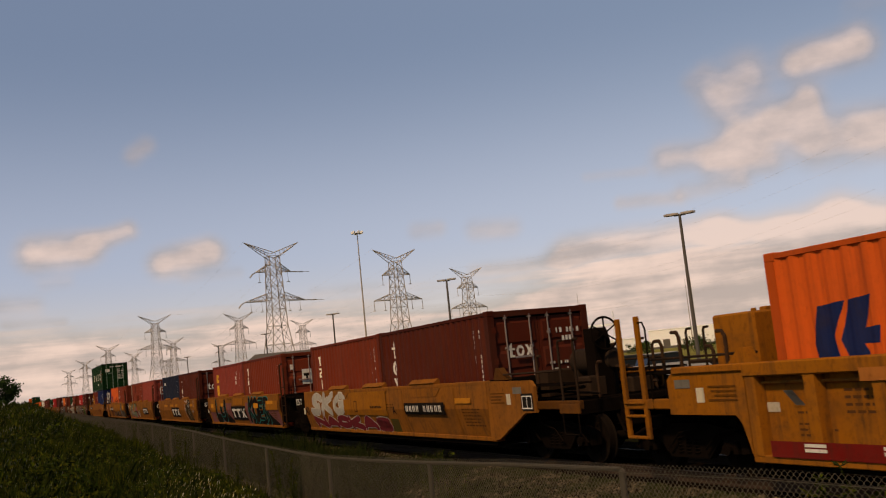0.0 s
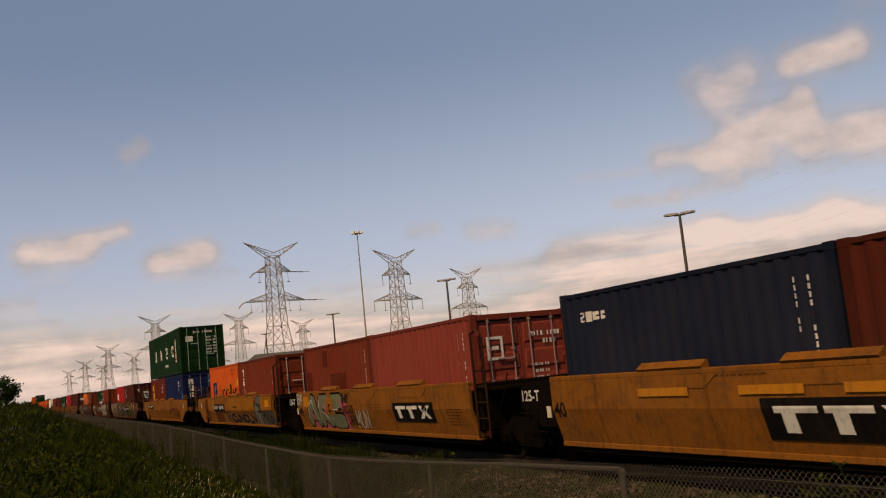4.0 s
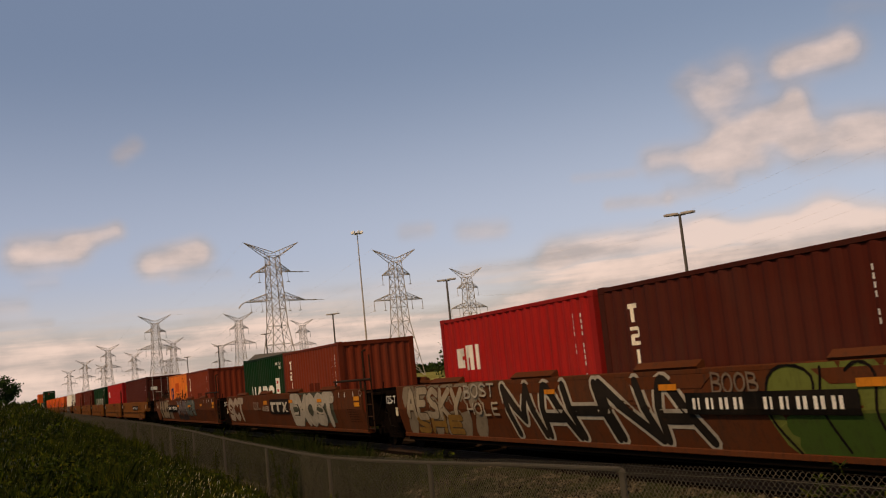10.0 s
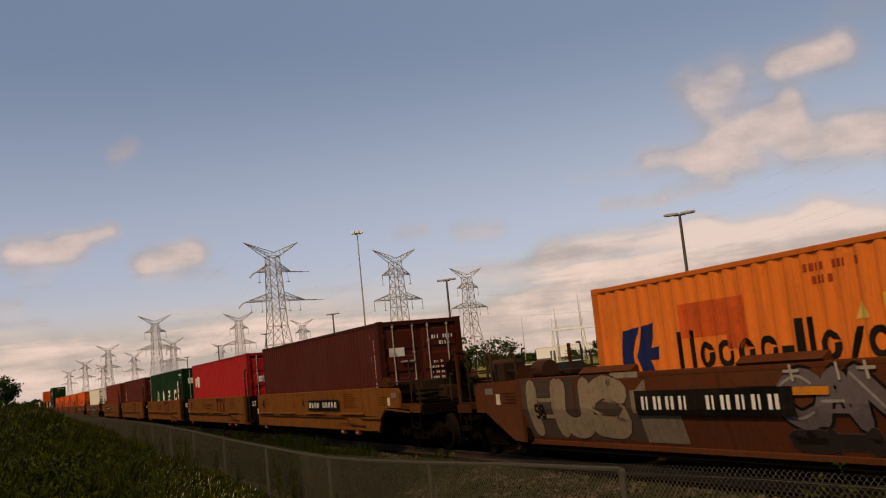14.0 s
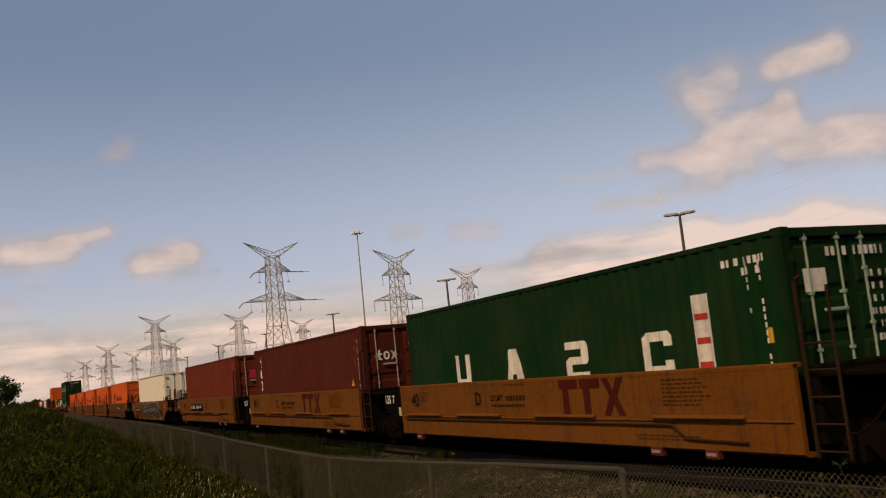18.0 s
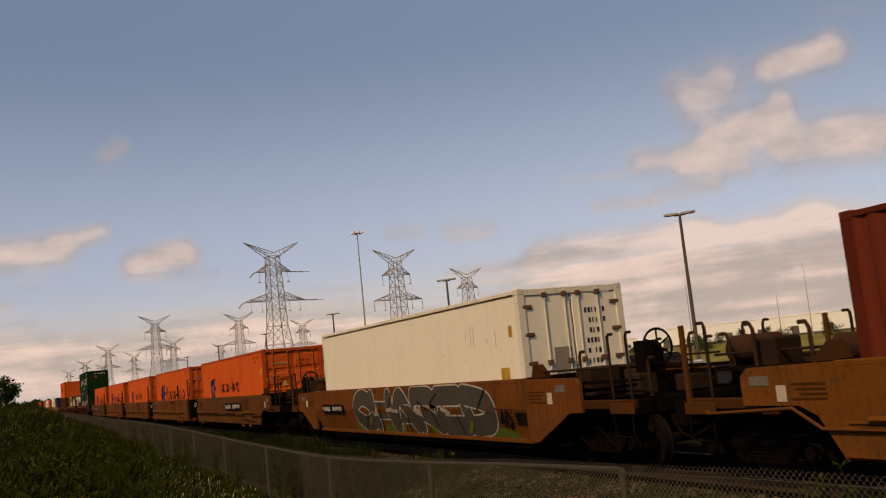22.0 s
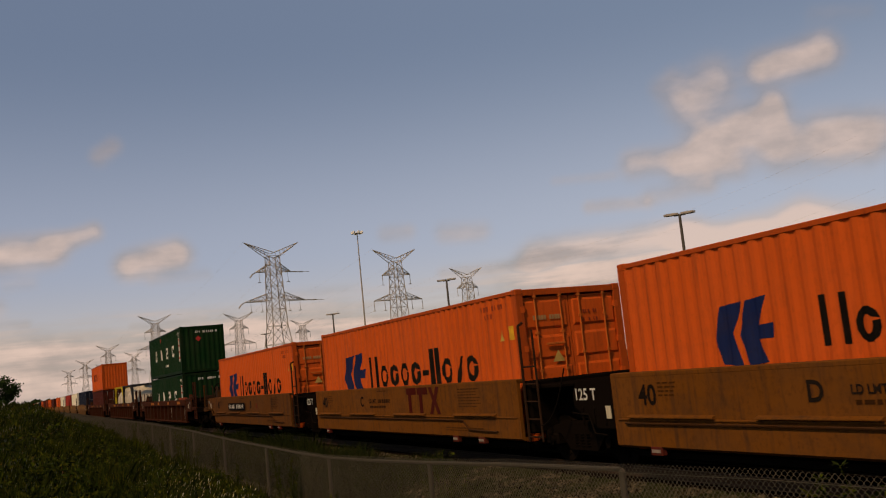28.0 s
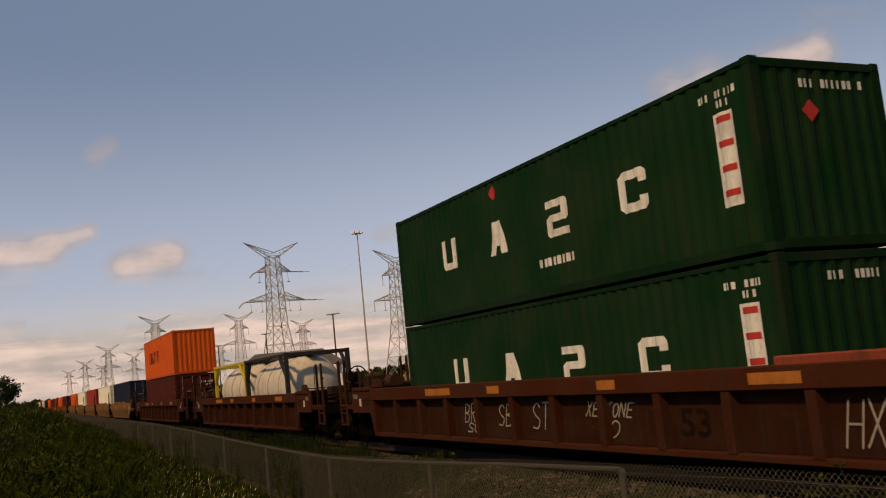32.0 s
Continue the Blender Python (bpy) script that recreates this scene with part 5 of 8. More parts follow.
def well(s, kind, colour, right, left, hl=6.25, letter="", brand=True, seed=1, plate=-4.4, label="", flaps=True):
    """One unit of a container well wagon, its middle at s along the train."""
    rr = random.Random(seed)
    u = thing("well_wagon", label, "railway wagon", group="wagons of the train")
    for k in (0, 1):
        wall = part("side_wall", wall_mesh(kind, hl), u, colour, at=pose(0, 0, 0, 0, 0, 180 * k))
        if kind == "ribbed":
            rib = cached("rib", lambda: Mesh().prism([(-0.10, -1.34), (-0.085, -1.50), (0.085, -1.50), (0.10, -1.34)], 0.42, 1.43, "z").done("rib", WORN))
            n = round(2 * hl / (1.02 if hl < 7 else 1.5))
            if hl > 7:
                # thin sheet over the recessed web, the shade there put into its halved colour
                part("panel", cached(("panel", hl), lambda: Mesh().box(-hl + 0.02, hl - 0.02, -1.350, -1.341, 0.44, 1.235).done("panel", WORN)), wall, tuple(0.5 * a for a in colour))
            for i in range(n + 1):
                # long wagons: ribs below the flange painted darker for the same shade
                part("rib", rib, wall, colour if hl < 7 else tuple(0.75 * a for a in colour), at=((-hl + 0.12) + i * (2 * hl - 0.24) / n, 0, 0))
        elif kind == "smooth":
            flap = cached("flap", lambda: Mesh().prism([(-1.50, 1.565), (-1.53, 1.60), (-1.40, 1.69), (-1.37, 1.67), (-1.36, 1.565)], -0.72, 0.72).done("guide_flap", WORN))
            for x in ((-3.0, -0.1, 3.1) if hl < 7 else (-5.6, -1.9, 1.9, 5.6)) if flaps else ():
                part("guide_flap", flap, wall, colour, at=(x, 0, 0))
                part("flap_seat", cached("flap_seat", lambda: Mesh().prism([(-1.0, 1.485), (1.0, 1.485), (0.74, 1.30), (-0.74, 1.30)], -1.512, -1.498, "y").done("flap_seat", WORN)), wall, colour, at=(x, 0, 0))
            strip = cached("seam_strip", lambda: Mesh().prism([(-1.503, 1.47), (-1.508, 1.46), (-1.508, 1.02), (-1.338, 0.43), (-1.33, 0.43), (-1.50, 1.02)], -0.03, 0.03).done("seam_strip", WORN))
            for x in (-0.78 * hl, -0.36 * hl, 0.30 * hl, 0.76 * hl):
                part("seam_strip", strip, wall, tuple(0.8 * a for a in colour), at=(x, 0, 0))
        else:
            led = cached("ledge", lambda: Mesh().prism([(-1.49, 0.93), (-1.565, 0.90), (-1.565, 0.885), (-1.49, 0.87)], -0.95, 0.95).done("ledge", WORN))
            seam = cached(("seam", hl), lambda: Mesh().bevel_box(-hl + 0.1, hl - 0.1, -1.51, -1.48, 0.835, 0.87, 0.008).done("seam", WORN))
            part("seam", seam, wall, colour)
            part("brake_line", cached(("brakeline", hl), lambda: Mesh().path([(-hl + 0.3, -1.515, 0.80), (hl - 2.4, -1.515, 0.79), (hl - 2.1, -1.515, 0.60), (hl - 0.9, -1.515, 0.58)], 0.018, 6).done("brake_line", WORN)), wall, (0.06, 0.024, 0.008))
            for x in (-4.9, -2.2, 1.0, 4.4):
                part("ledge", led, wall, colour, at=(x, 0, 0))
            for x in (-5.3, 3.4, 4.6):
                part("reflector_bracket", cached("bracket", lambda: Mesh().bevel_box(-0.13, 0.13, -1.50, -1.40, 0.33, 0.46, 0.01).done("reflector_bracket", WORN)), wall, (0.12, 0.02, 0.015), at=(x, 0, 0))
                part("reflector", cached("reflector", lambda: Mesh().box(-0.10, 0.10, -1.508, -1.50, 0.375, 0.42).done("reflector", MARK)), wall, (0.30, 0.26, 0.22), at=(x, 0, 0))
    part("well_floor", cached(("floor", hl), lambda: Mesh().box(-hl + 0.1, hl - 0.1, -1.30, -1.0, 0.28, 0.36).box(-hl + 0.1, hl - 0.1, 1.0, 1.30, 0.28, 0.36).box(-hl + 0.1, -hl + 1.2, -1.0, 1.0, 0.28, 0.36).box(hl - 1.2, hl - 0.1, -1.0, 1.0, 0.28, 0.36).box(-0.4, 0.4, -1.0, 1.0, 0.28, 0.36).done("well_floor", DARK)), u)
    for sx, end in ((1, right), (-1, left)):
        turn = pose(0, 0, 0, 0, 0, 0 if sx > 0 else 180)
        if end == "out":
            platform(u, kind, colour, hl, sx, turn)
            truck(u, sx * (hl + 1.75))
        else:
            g = 1.32 if hl < 7 else 1.05
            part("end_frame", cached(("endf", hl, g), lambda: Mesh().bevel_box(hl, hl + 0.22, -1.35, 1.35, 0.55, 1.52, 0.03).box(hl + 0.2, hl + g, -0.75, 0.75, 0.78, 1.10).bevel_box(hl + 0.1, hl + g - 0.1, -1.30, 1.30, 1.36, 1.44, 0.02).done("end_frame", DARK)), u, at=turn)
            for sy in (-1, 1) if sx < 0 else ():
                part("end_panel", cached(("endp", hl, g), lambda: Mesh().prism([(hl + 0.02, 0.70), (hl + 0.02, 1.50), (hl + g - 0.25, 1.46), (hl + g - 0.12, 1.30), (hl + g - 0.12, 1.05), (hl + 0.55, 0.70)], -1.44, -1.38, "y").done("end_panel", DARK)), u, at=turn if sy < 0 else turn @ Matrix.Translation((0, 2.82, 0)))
            if sx > 0:
                lad = cached("ladder", ladder_mesh)
                part("ladder", lad, u, (0.030, 0.014, 0.008), at=(hl + 0.12, -1.40, 0))
                part("air_hose", cached("hose", hose_mesh), u, at=(hl + 0.2, -1.44, 0))
            else:
                me = bpy.data.meshes.new("capacity_mark")
                v, f = letters("125 T" if kind == "ledge" else "125-T", -hl - g + 0.16, 1.16, 0.27, 0.004)
                me.from_pydata([(x, -1.446, z) for x, z in v], [], f)
                me.materials.append(MARK)
                part("capacity_mark", me, u, WHITE, "white stencilled capacity figures")
                part("ticket_holder", cached("ticket", lambda: Mesh().box(-0.07, 0.07, -1.452, -1.44, 0.86, 1.06).done("ticket_holder", MARK)), u, (0.65, 0.6, 0.45), at=(-hl - 0.22, 0, 0))
                part("cut_lever", cached(("lever", hl, g), lambda: Mesh().path([(-hl - g + 0.1, -1.47, 0.95), (-hl - 0.75, -1.47, 0.92), (-hl - 0.62, -1.47, 0.62), (-hl - 0.30, -1.47, 0.60)], 0.014).done("cut_lever", STEEL)), u)
                for xx in (0.30, 0.62, 0.94):
                    part("gusset", cached("gusset", lambda: Mesh().prism([(-1.44, 1.05), (-1.462, 1.02), (-1.462, 0.78), (-1.44, 0.74)], -0.02, 0.02).done("gusset", DARK)), u, at=(-hl - xx, 0, 0))
                truck(u, -hl - (1.62 if hl < 7 else 1.3))
    if kind == "smooth" and hl != 6.45 and right == "out":
        bx = hl + 1.36
        on_wall("test_board", rects([(bx, 0.98 if kind == "smooth" else 0.55, bx + 0.42, 1.30 if kind == "smooth" else 0.80)]), u, kind, (0.012, 0.012, 0.012), "black stencil board with a white edge", 0.006)
        on_wall("test_board_edge", rects([(bx + 0.03, 1.02, bx + 0.05, 1.26), (bx + 0.05, 1.24, bx + 0.37, 1.26), (bx + 0.37, 1.02, bx + 0.39, 1.26), (bx + 0.05, 1.02, bx + 0.37, 1.04), (bx + 0.2, 1.04, bx + 0.22, 1.24)] if kind == "smooth" else [(bx + 0.05, 0.60, bx + 0.37, 0.62), (bx + 0.05, 0.70, bx + 0.37, 0.72)]), u, kind, WHITE, "", 0.010)
    # stencils of the near side
    dark, faint = (0.010, 0.007, 0.005), tuple(0.42 * a for a in colour)
    if kind == "ledge":
        on_wall("length_mark", letters("40", -hl + 0.68, 1.08, 0.42, 0.010), u, kind, dark, "stencilled figures")
        if letter:
            on_wall("unit_letter", letters(letter, -2.3 if brand else (-0.4 if plate > 0 else 0.55), 1.10, 0.36, 0.010), u, kind, dark, "stencilled letter")
        sprayed("stencil_text", both(bars(-hl + 1.15, 1.38, 4, 0.5, 0.035, seed), bars(3.7, 1.42, 7, 1.1, 0.035, seed + 2), bars(3.0, 0.62, 2, 2.0, 0.03, seed + 3), bars(-1.0, 1.46, 1, 0.8, 0.04, seed + 4)), u, kind, faint, "", 0.004)
        if brand:
            on_wall("load_limit", letters("LD LMT", -1.65, 1.18, 0.15, 0.004), u, kind, dark, "stencilled words")
            sprayed("stencil_text", both(bars(-1.0, 1.18, 1, 1.0, 0.14, seed + 1), bars(-1.6, 1.06, 1, 1.5, 0.08, seed + 5)), u, kind, tuple(0.25 * a for a in colour), "", 0.004)
            singly(on_wall, "owner_mark", marks("ppq", 0.92, 0.91, 0.58, 0.60, 0.06), u, kind, (0.070, 0.009, 0.006), "dark red block mark")
        else:
            number_plate(u, kind, plate, 1.00, 3.0, 0.30)
            rx = -1.5 if plate > 0 else 1.5
            on_wall("red_cross", both(slanted(rx, 1.06, 0.05, 0.22, 0.18), slanted(rx + 0.18, 1.06, 0.05, 0.22, -0.18)), u, kind, (0.16, 0.012, 0.008))
    elif kind == "smooth":
        if hl > 7:
            part("rail", cached("longrail", lambda: Mesh().tube((6.1, -1.44, 1.80), (9.1, -1.44, 1.80), 0.035, 8).tube((6.2, -1.44, 1.52), (6.2, -1.44, 1.80), 0.03, 6).tube((8.3, -1.44, 1.5), (8.3, -1.44, 1.8), 0.03, 6).done("rail", WORN)), u, (0.026, 0.018, 0.013))
            singly(on_wall, "tick", rects([(x, 1.36, x + 0.05, 1.50) for x in (5.9, 6.6, 7.1, 7.8)]), u, kind, (0.6, 0.56, 0.5), "", 0.018)
            singly(on_wall, "reflective_patch", rects([(7.85, 1.26, 8.28, 1.37), (7.85, 1.10, 8.28, 1.21)]), u, kind, (0.62, 0.25, 0.02), "orange reflective patch", 0.022)
        singly(on_wall, "reflective_patch", rects([(x, 1.20, x + 0.42, 1.40) for x in ((-2.6, hl - 1.9) if seed >= 150 else ())]), u, kind, (0.62, 0.30, 0.03), "brighter yellow reflective patch", 0.022)
        sprayed("stencil_text", both(bars(-2.2, 1.44, 1, 1.5, 0.05, seed), bars(0.2, 1.12, 2, 1.2, 0.04, seed + 1), bars(hl - 1.2, 1.0, 6, 0.9, 0.04, seed + 2)), u, kind, faint, "", 0.004)
    else:
        singly(on_wall, "reflective_patch", rects([(x, 1.32, x + w, 1.47) for x, w in ((-4.6, 1.3), (-1.6, 0.5), (2.2, 0.5), (5.6, 0.9))]), u, kind, (0.42, 0.15, 0.03), "orange reflective patch")
    TRAIN.append((u, s, 0.0, 0.0))
    return u


def hand_mesh(x, h):
    return Mesh().ring((x, -0.1, h), (1, 0, 0), 0.30, 0.022, 22, 6).done("handbrake_wheel", DARK, True)


def spokes(wheel, x, h):
    part("hub", cached("hub", lambda: Mesh().tube((-0.03, 0, 0), (0.03, 0, 0), 0.06, 10).done("hub", DARK, True)), wheel, at=(x, -0.1, h))
    for a in range(6):
        part("spoke", cached("spoke", lambda: Mesh().tube((0, 0, 0.04), (0, 0, 0.295), 0.016, 5).done("spoke", DARK)), wheel, at=pose(x, -0.1, h, 60.0 * a, 0, 0))


def ladder_mesh():
    m = Mesh().tube((0, 0, 0.42), (0, 0, 2.55), 0.028, 6).tube((0.48, 0, 0.42), (0.48, 0, 2.45), 0.022, 6)
    m.tube((0, 0, 2.55), (0, 0.1, 2.6), 0.028, 6)
    for i in range(5):
        m.tube((0, 0, 0.50 + 0.32 * i), (0.48, 0, 0.50 + 0.32 * i), 0.016, 6)
    return m.done("ladder", WORN)


def hose_mesh():
    return Mesh().path([(0.45 + 0.12 * i, 0, 0.72 + 0.0154 * i * i) for i in range(9)], 0.013).done("air_hose", STEEL)


# ---- the train, from its front to its end ----
YL, OL, XL, RL = "yellow well wagon unit with worn stencilled sides", "ochre well wagon unit with a ledge along its side", "rust-brown well wagon unit covered in graffiti", "dark red-brown well wagon with ribbed sides"
u = well(178.8, "ribbed", (0.31, 0.112, 0.010), "out", "out", 6.45, seed=3, label="yellow ribbed well wagon with a red lower stripe")
on_wall("red_stripe", rects([(-6.1, 0.42, 6.1, 0.62)]), u, "ribbed", (0.16, 0.010, 0.008), "red stripe along the sill", 0.170)
singly(on_wall, "reflector", rects([(-5.55 + 1.12 * i, 0.50 + 0.06 * k, -5.22 + 1.12 * i, 0.54 + 0.06 * k) for i in range(11) for k in (0, 1)]), u, "ribbed", WHITE, "", 0.176)
singly(on_wall, "plate", rects([(-5.75, 1.04, -5.60, 1.24), (-6.28, 0.96, -6.02, 1.08)]), u, "ribbed", (0.5, 0.45, 0.36), "", 0.010)
sprayed("stencil_text", both(bars(-5.75, 0.94, 1, 0.2, 0.04, 3), bars(-5.75, 0.80, 3, 0.6, 0.04, 4), bars(-5.0, 1.2, 4, 0.7, 0.05, 6), bars(-2.8, 1.2, 3, 0.6, 0.05, 7), bars(1.6, 1.2, 4, 0.7, 0.05, 8)), u, "ribbed", (0.10, 0.04, 0.01), "", 0.004)
part("brake_line", Mesh().tube((-6.9, -1.38, 1.33), (6.4, -1.38, 1.33), 0.02, 6).done("brake_line", WORN), u, (0.30, 0.12, 0.02))
container(175.75, 20, False, ORANGE, "orange shipping container with dark blue slanted bars", "front", brand="orange", seed=21)
container(181.85, 20, False, ORANGE, "orange shipping container with dark blue slanted bars", "front", brand="orange", seed=23)

TEAL, PINK, SILVER, MUD = (0.02, 0.20, 0.19), (0.45, 0.10, 0.12), (0.42, 0.40, 0.36), (0.16, 0.02, 0.03)
u = well(158.95, "smooth", YELLOW, "out", "mid", seed=4, label="yellow well wagon unit with grey and purple graffiti")
number_plate(u, "smooth", 2.03, 0.90, 2.25, 0.27)
on_wall("length_mark", letters("40", -6.2, 0.85, 0.36, 0.008), u, "smooth", INK)
on_wall("unit_letter", letters("A", 1.17, 0.90, 0.28, 0.008), u, "smooth", INK)
throw(u, "smooth", "SKG", -5.7, -2.2, 0.78, 1.56, 0.17, SILVER, (0.55, 0.52, 0.46), 0.25, 11)
throw(u, "smooth", "NACKAS", -5.5, 0.95, 0.41, 0.88, 0.17, MUD, (0.52, 0.47, 0.42), -0.2, 12, 0.04, 0.15, 0.016)
patch(u, "smooth", -1.9, 0.86, 0.83, 1.48, (0.31, 0.118, 0.012))
patch(u, "smooth", -2.4, 0.86, -1.9, 1.30, (0.31, 0.118, 0.012))
patch(u, "smooth", 4.82, 1.14, 5.55, 1.25, (0.50, 0.20, 0.018), "reflective_patch", "bright orange reflective patch")
on_wall("stencil_box", rects([(-1.55, 0.95, -1.30, 1.25)]), u, "smooth", (0.10, 0.035, 0.006), "", 0.030)
on_wall("stencil_face", rects([(-1.52, 0.98, -1.33, 1.22)]), u, "smooth", (0.31, 0.118, 0.012), "", 0.032)
sprayed("stencil_text", bars(-0.3, 1.05, 1, 0.95, 0.09, 44), u, "smooth", (0.05, 0.02, 0.006), "", 0.032)
on_wall("graffiti_shade", rects([(0.85, 0.42, 1.35, 0.78)]), u, "smooth", (0.07, 0.055, 0.012), "olive sprayed patch", 0.005)
container(162.0, 20, False, BROWN, "dark brown shipping container with a white block mark", "doors", brand="block", seed=2)
container(155.87, 20, False, RUST, "rust-red shipping container with cream letters", "doors", brand="cream", seed=3)

u = well(143.24, "smooth", YELLOW, "mid", "mid", seed=5, label="yellow well wagon unit with black and teal graffiti")
for a, b, z0, z1 in ((-5.9, -2.2, 0.42, 0.92), (-2.9, -1.3, 0.60, 1.30), (1.3, 2.6, 0.42, 1.30), (4.4, 6.2, 0.42, 1.05), (2.2, 2.8, 1.3, 1.52)):
    on_wall("graffiti_cloud", rects([(a, z0, b, z1)]), u, "smooth", (0.20, 0.075, 0.075), "dusty pink sprayed ground", 0.004)
throw(u, "smooth", "LU", -5.0, -2.15, 0.41, 1.54, 0.38, INK, TEAL, 0.0, 21, 0.05, 0.30, light=TEAL)
spray(u, "smooth", [[(-2.6, 0.8), (-2.0, 0.6), (-1.5, 0.42)], [(-2.5, 0.6), (-2.1, 0.45)]], 0.34, INK, "black sprayed shadow", 0.006)
throw(u, "smooth", "KOER", 1.55, 5.0, 0.42, 1.55, 0.27, INK, TEAL, 0.15, 22, 0.06, 0.22, light=TEAL)
spray(u, "smooth", [[(4.6, 0.85), (5.1, 0.62), (5.7, 0.42)], [(4.3, 0.55), (5.2, 0.45)], [(2.1, 0.5), (4.4, 0.48)]], 0.26, INK, "black sprayed shadow", 0.007)
on_wall("owner_board", rects([(-1.26, 0.60, 1.30, 1.16)]), u, "smooth", INK, "black board", 0.024)
singly(on_wall, "owner_mark", marks("ppq", -1.08, 0.70, 0.70, 0.36, 0.08), u, "smooth", WHITE, "white block mark", 0.028)
for a, b, z0, z1 in ((-5.5, -4.5, 0.90, 1.50), (4.55, 6.2, 1.00, 1.34), (-3.6, -2.7, 1.20, 1.5), (-0.9, 0.9, 1.20, 1.48)):
    patch(u, "smooth", a, z0, b, z1, (0.31, 0.118, 0.012))
for a, b, z0, z1 in ((2.72, 3.42, 1.08, 1.26), (-5.45, -4.9, 1.12, 1.28), (-3.3, -2.8, 1.16, 1.30), (4.75, 5.6, 1.22, 1.34)):
    patch(u, "smooth", a, z0, b, z1, (0.62, 0.26, 0.02), "reflective_patch", "bright orange reflective patch", 0.032)
on_wall("length_mark", letters("40", -6.15, 0.85, 0.36, 0.008), u, "smooth", INK)
container(146.3, 20, False, RUST, "rust-red shipping container with a white placard", "doors", brand="cream", seed=5)
container(140.2, 20, False, (0.24, 0.045, 0.032), "brown shipping container with yellow letters", "front", brand="gold", seed=6)

u = well(127.5, "smooth", YELLOW, "mid", "mid", seed=6, label="yellow well wagon unit with a dark bird-like graffiti")
on_wall("owner_board", rects([(-1.26, 0.62, 1.35, 1.15)]), u, "smooth", INK, "black board", 0.018)
singly(on_wall, "owner_mark", marks("ppq", -1.05, 0.71, 0.70, 0.34, 0.10), u, "smooth", WHITE, "white block mark", 0.022)
bird = [(3.15, 1.50), (3.55, 1.46), (4.05, 1.55), (4.45, 1.55), (4.68, 1.36), (4.60, 1.12), (4.86, 0.92), (5.02, 0.44), (3.78, 0.43), (3.42, 0.72), (3.28, 1.10), (3.38, 1.36)]
on_wall("graffiti_bird", (bird, [tuple(range(12))]), u, "smooth", (0.030, 0.022, 0.012), "sprayed dark bird figure", 0.006)
spray(u, "smooth", [[(3.7 + 0.17 * i, 1.0 - 0.10 * k + 0.02 * i), (3.78 + 0.17 * i, 0.94 - 0.10 * k + 0.02 * i), (3.87 + 0.17 * i, 0.99 - 0.10 * k + 0.02 * i)] for k in range(6) for i in range(7) if 3.6 + 0.1 * k < 3.7 + 0.17 * i], 0.035, (0.13, 0.075, 0.025), "brown sprayed feathers", 0.012)
spray(u, "smooth", [[(3.9, 1.45), (3.95, 1.25), (4.25, 1.15)], [(4.35, 1.05), (4.28, 0.80)], [(4.42, 1.2), (4.5, 1.36), (4.35, 1.42), (4.28, 1.25), (4.4, 1.15)], [(3.2, 1.48), (3.6, 1.43), (4.0, 1.52)], [(4.02, 0.95), (4.1, 0.7)], [(3.4, 1.1), (3.5, 0.95), (3.45, 1.0), (3.55, 1.08)]], 0.045, (0.48, 0.44, 0.38), "pale sprayed beak and brow", 0.016)
spray(u, "smooth", [[(3.12 + 0.05 * i * i / 9, 1.30 - 0.10 * i), (3.19 + 0.05 * i * i / 9, 1.27 - 0.10 * i)] for i in range(9)], 0.05, (0.42, 0.38, 0.32), "pale sprayed dots", 0.012)
spray(u, "smooth", [[(5.05, 1.05), (5.2, 0.85), (5.3, 1.08), (5.4, 0.82), (5.5, 1.0), (5.62, 0.80)], [(5.1, 0.9), (5.4, 0.95), (5.6, 0.92)], [(5.7, 1.5), (5.55, 1.3), (5.7, 1.15), (5.85, 1.3), (5.7, 1.45)]], 0.022, (0.40, 0.34, 0.27), "thin pale scribbles", 0.016)
for a, b in ((-3.75, -2.6), (-1.6, -0.5), (0.1, 0.9), (4.72, 5.5)):
    patch(u, "smooth", a, 1.20, b, 1.32, (0.50, 0.20, 0.018), "reflective_patch", "bright orange reflective patch")
on_wall("length_mark", letters("40", -6.2, 0.88, 0.36, 0.008), u, "smooth", INK)
container(130.55, 20, False, BROWN, "dark brown shipping container with a white block mark", "doors", brand="block", seed=7)
container(124.45, 20, False, SLATE, "dark navy blue shipping container on a well wagon", "front", brand="navy", seed=8)

u = well(111.8, "smooth", YELLOW, "mid", "mid", seed=7, label="yellow well wagon unit with large green graffiti letters")
on_wall("graffiti_cloud", rects([(-4.9, 0.42, -1.5, 0.62), (-1.9, 0.6, -1.4, 1.2)]), u, "smooth", PINK, "pink sprayed ground", 0.004)
throw(u, "smooth", "ARE", -5.5, -1.55, 0.41, 1.55, 0.40, (0.155, 0.175, 0.105), INK, 0.0, 41, 0.13, 0.26, 0.008, light=(0.6, 0.58, 0.52))
spray(u, "smooth", [[(-4.85, 0.95), (-4.6, 0.72)], [(-3.45, 1.15), (-3.35, 0.95)], [(-1.95, 1.25), (-1.75, 1.05)], [(-1.65, 0.62), (-1.5, 0.46)]], 0.13, PINK, "pink sprayed accents", 0.022)
patch(u, "smooth", -3.25, 0.86, -2.62, 1.36, (0.31, 0.118, 0.012))
patch(u, "smooth", -5.55, 1.10, -4.95, 1.42, (0.50, 0.20, 0.018), "reflective_patch", "bright orange reflective patch")
on_wall("unit_letter", letters("C", -3.05, 0.95, 0.32, 0.012), u, "smooth", INK, "", 0.030)
on_wall("length_mark", letters("40", -6.15, 0.80, 0.38, 0.01), u, "smooth", INK)
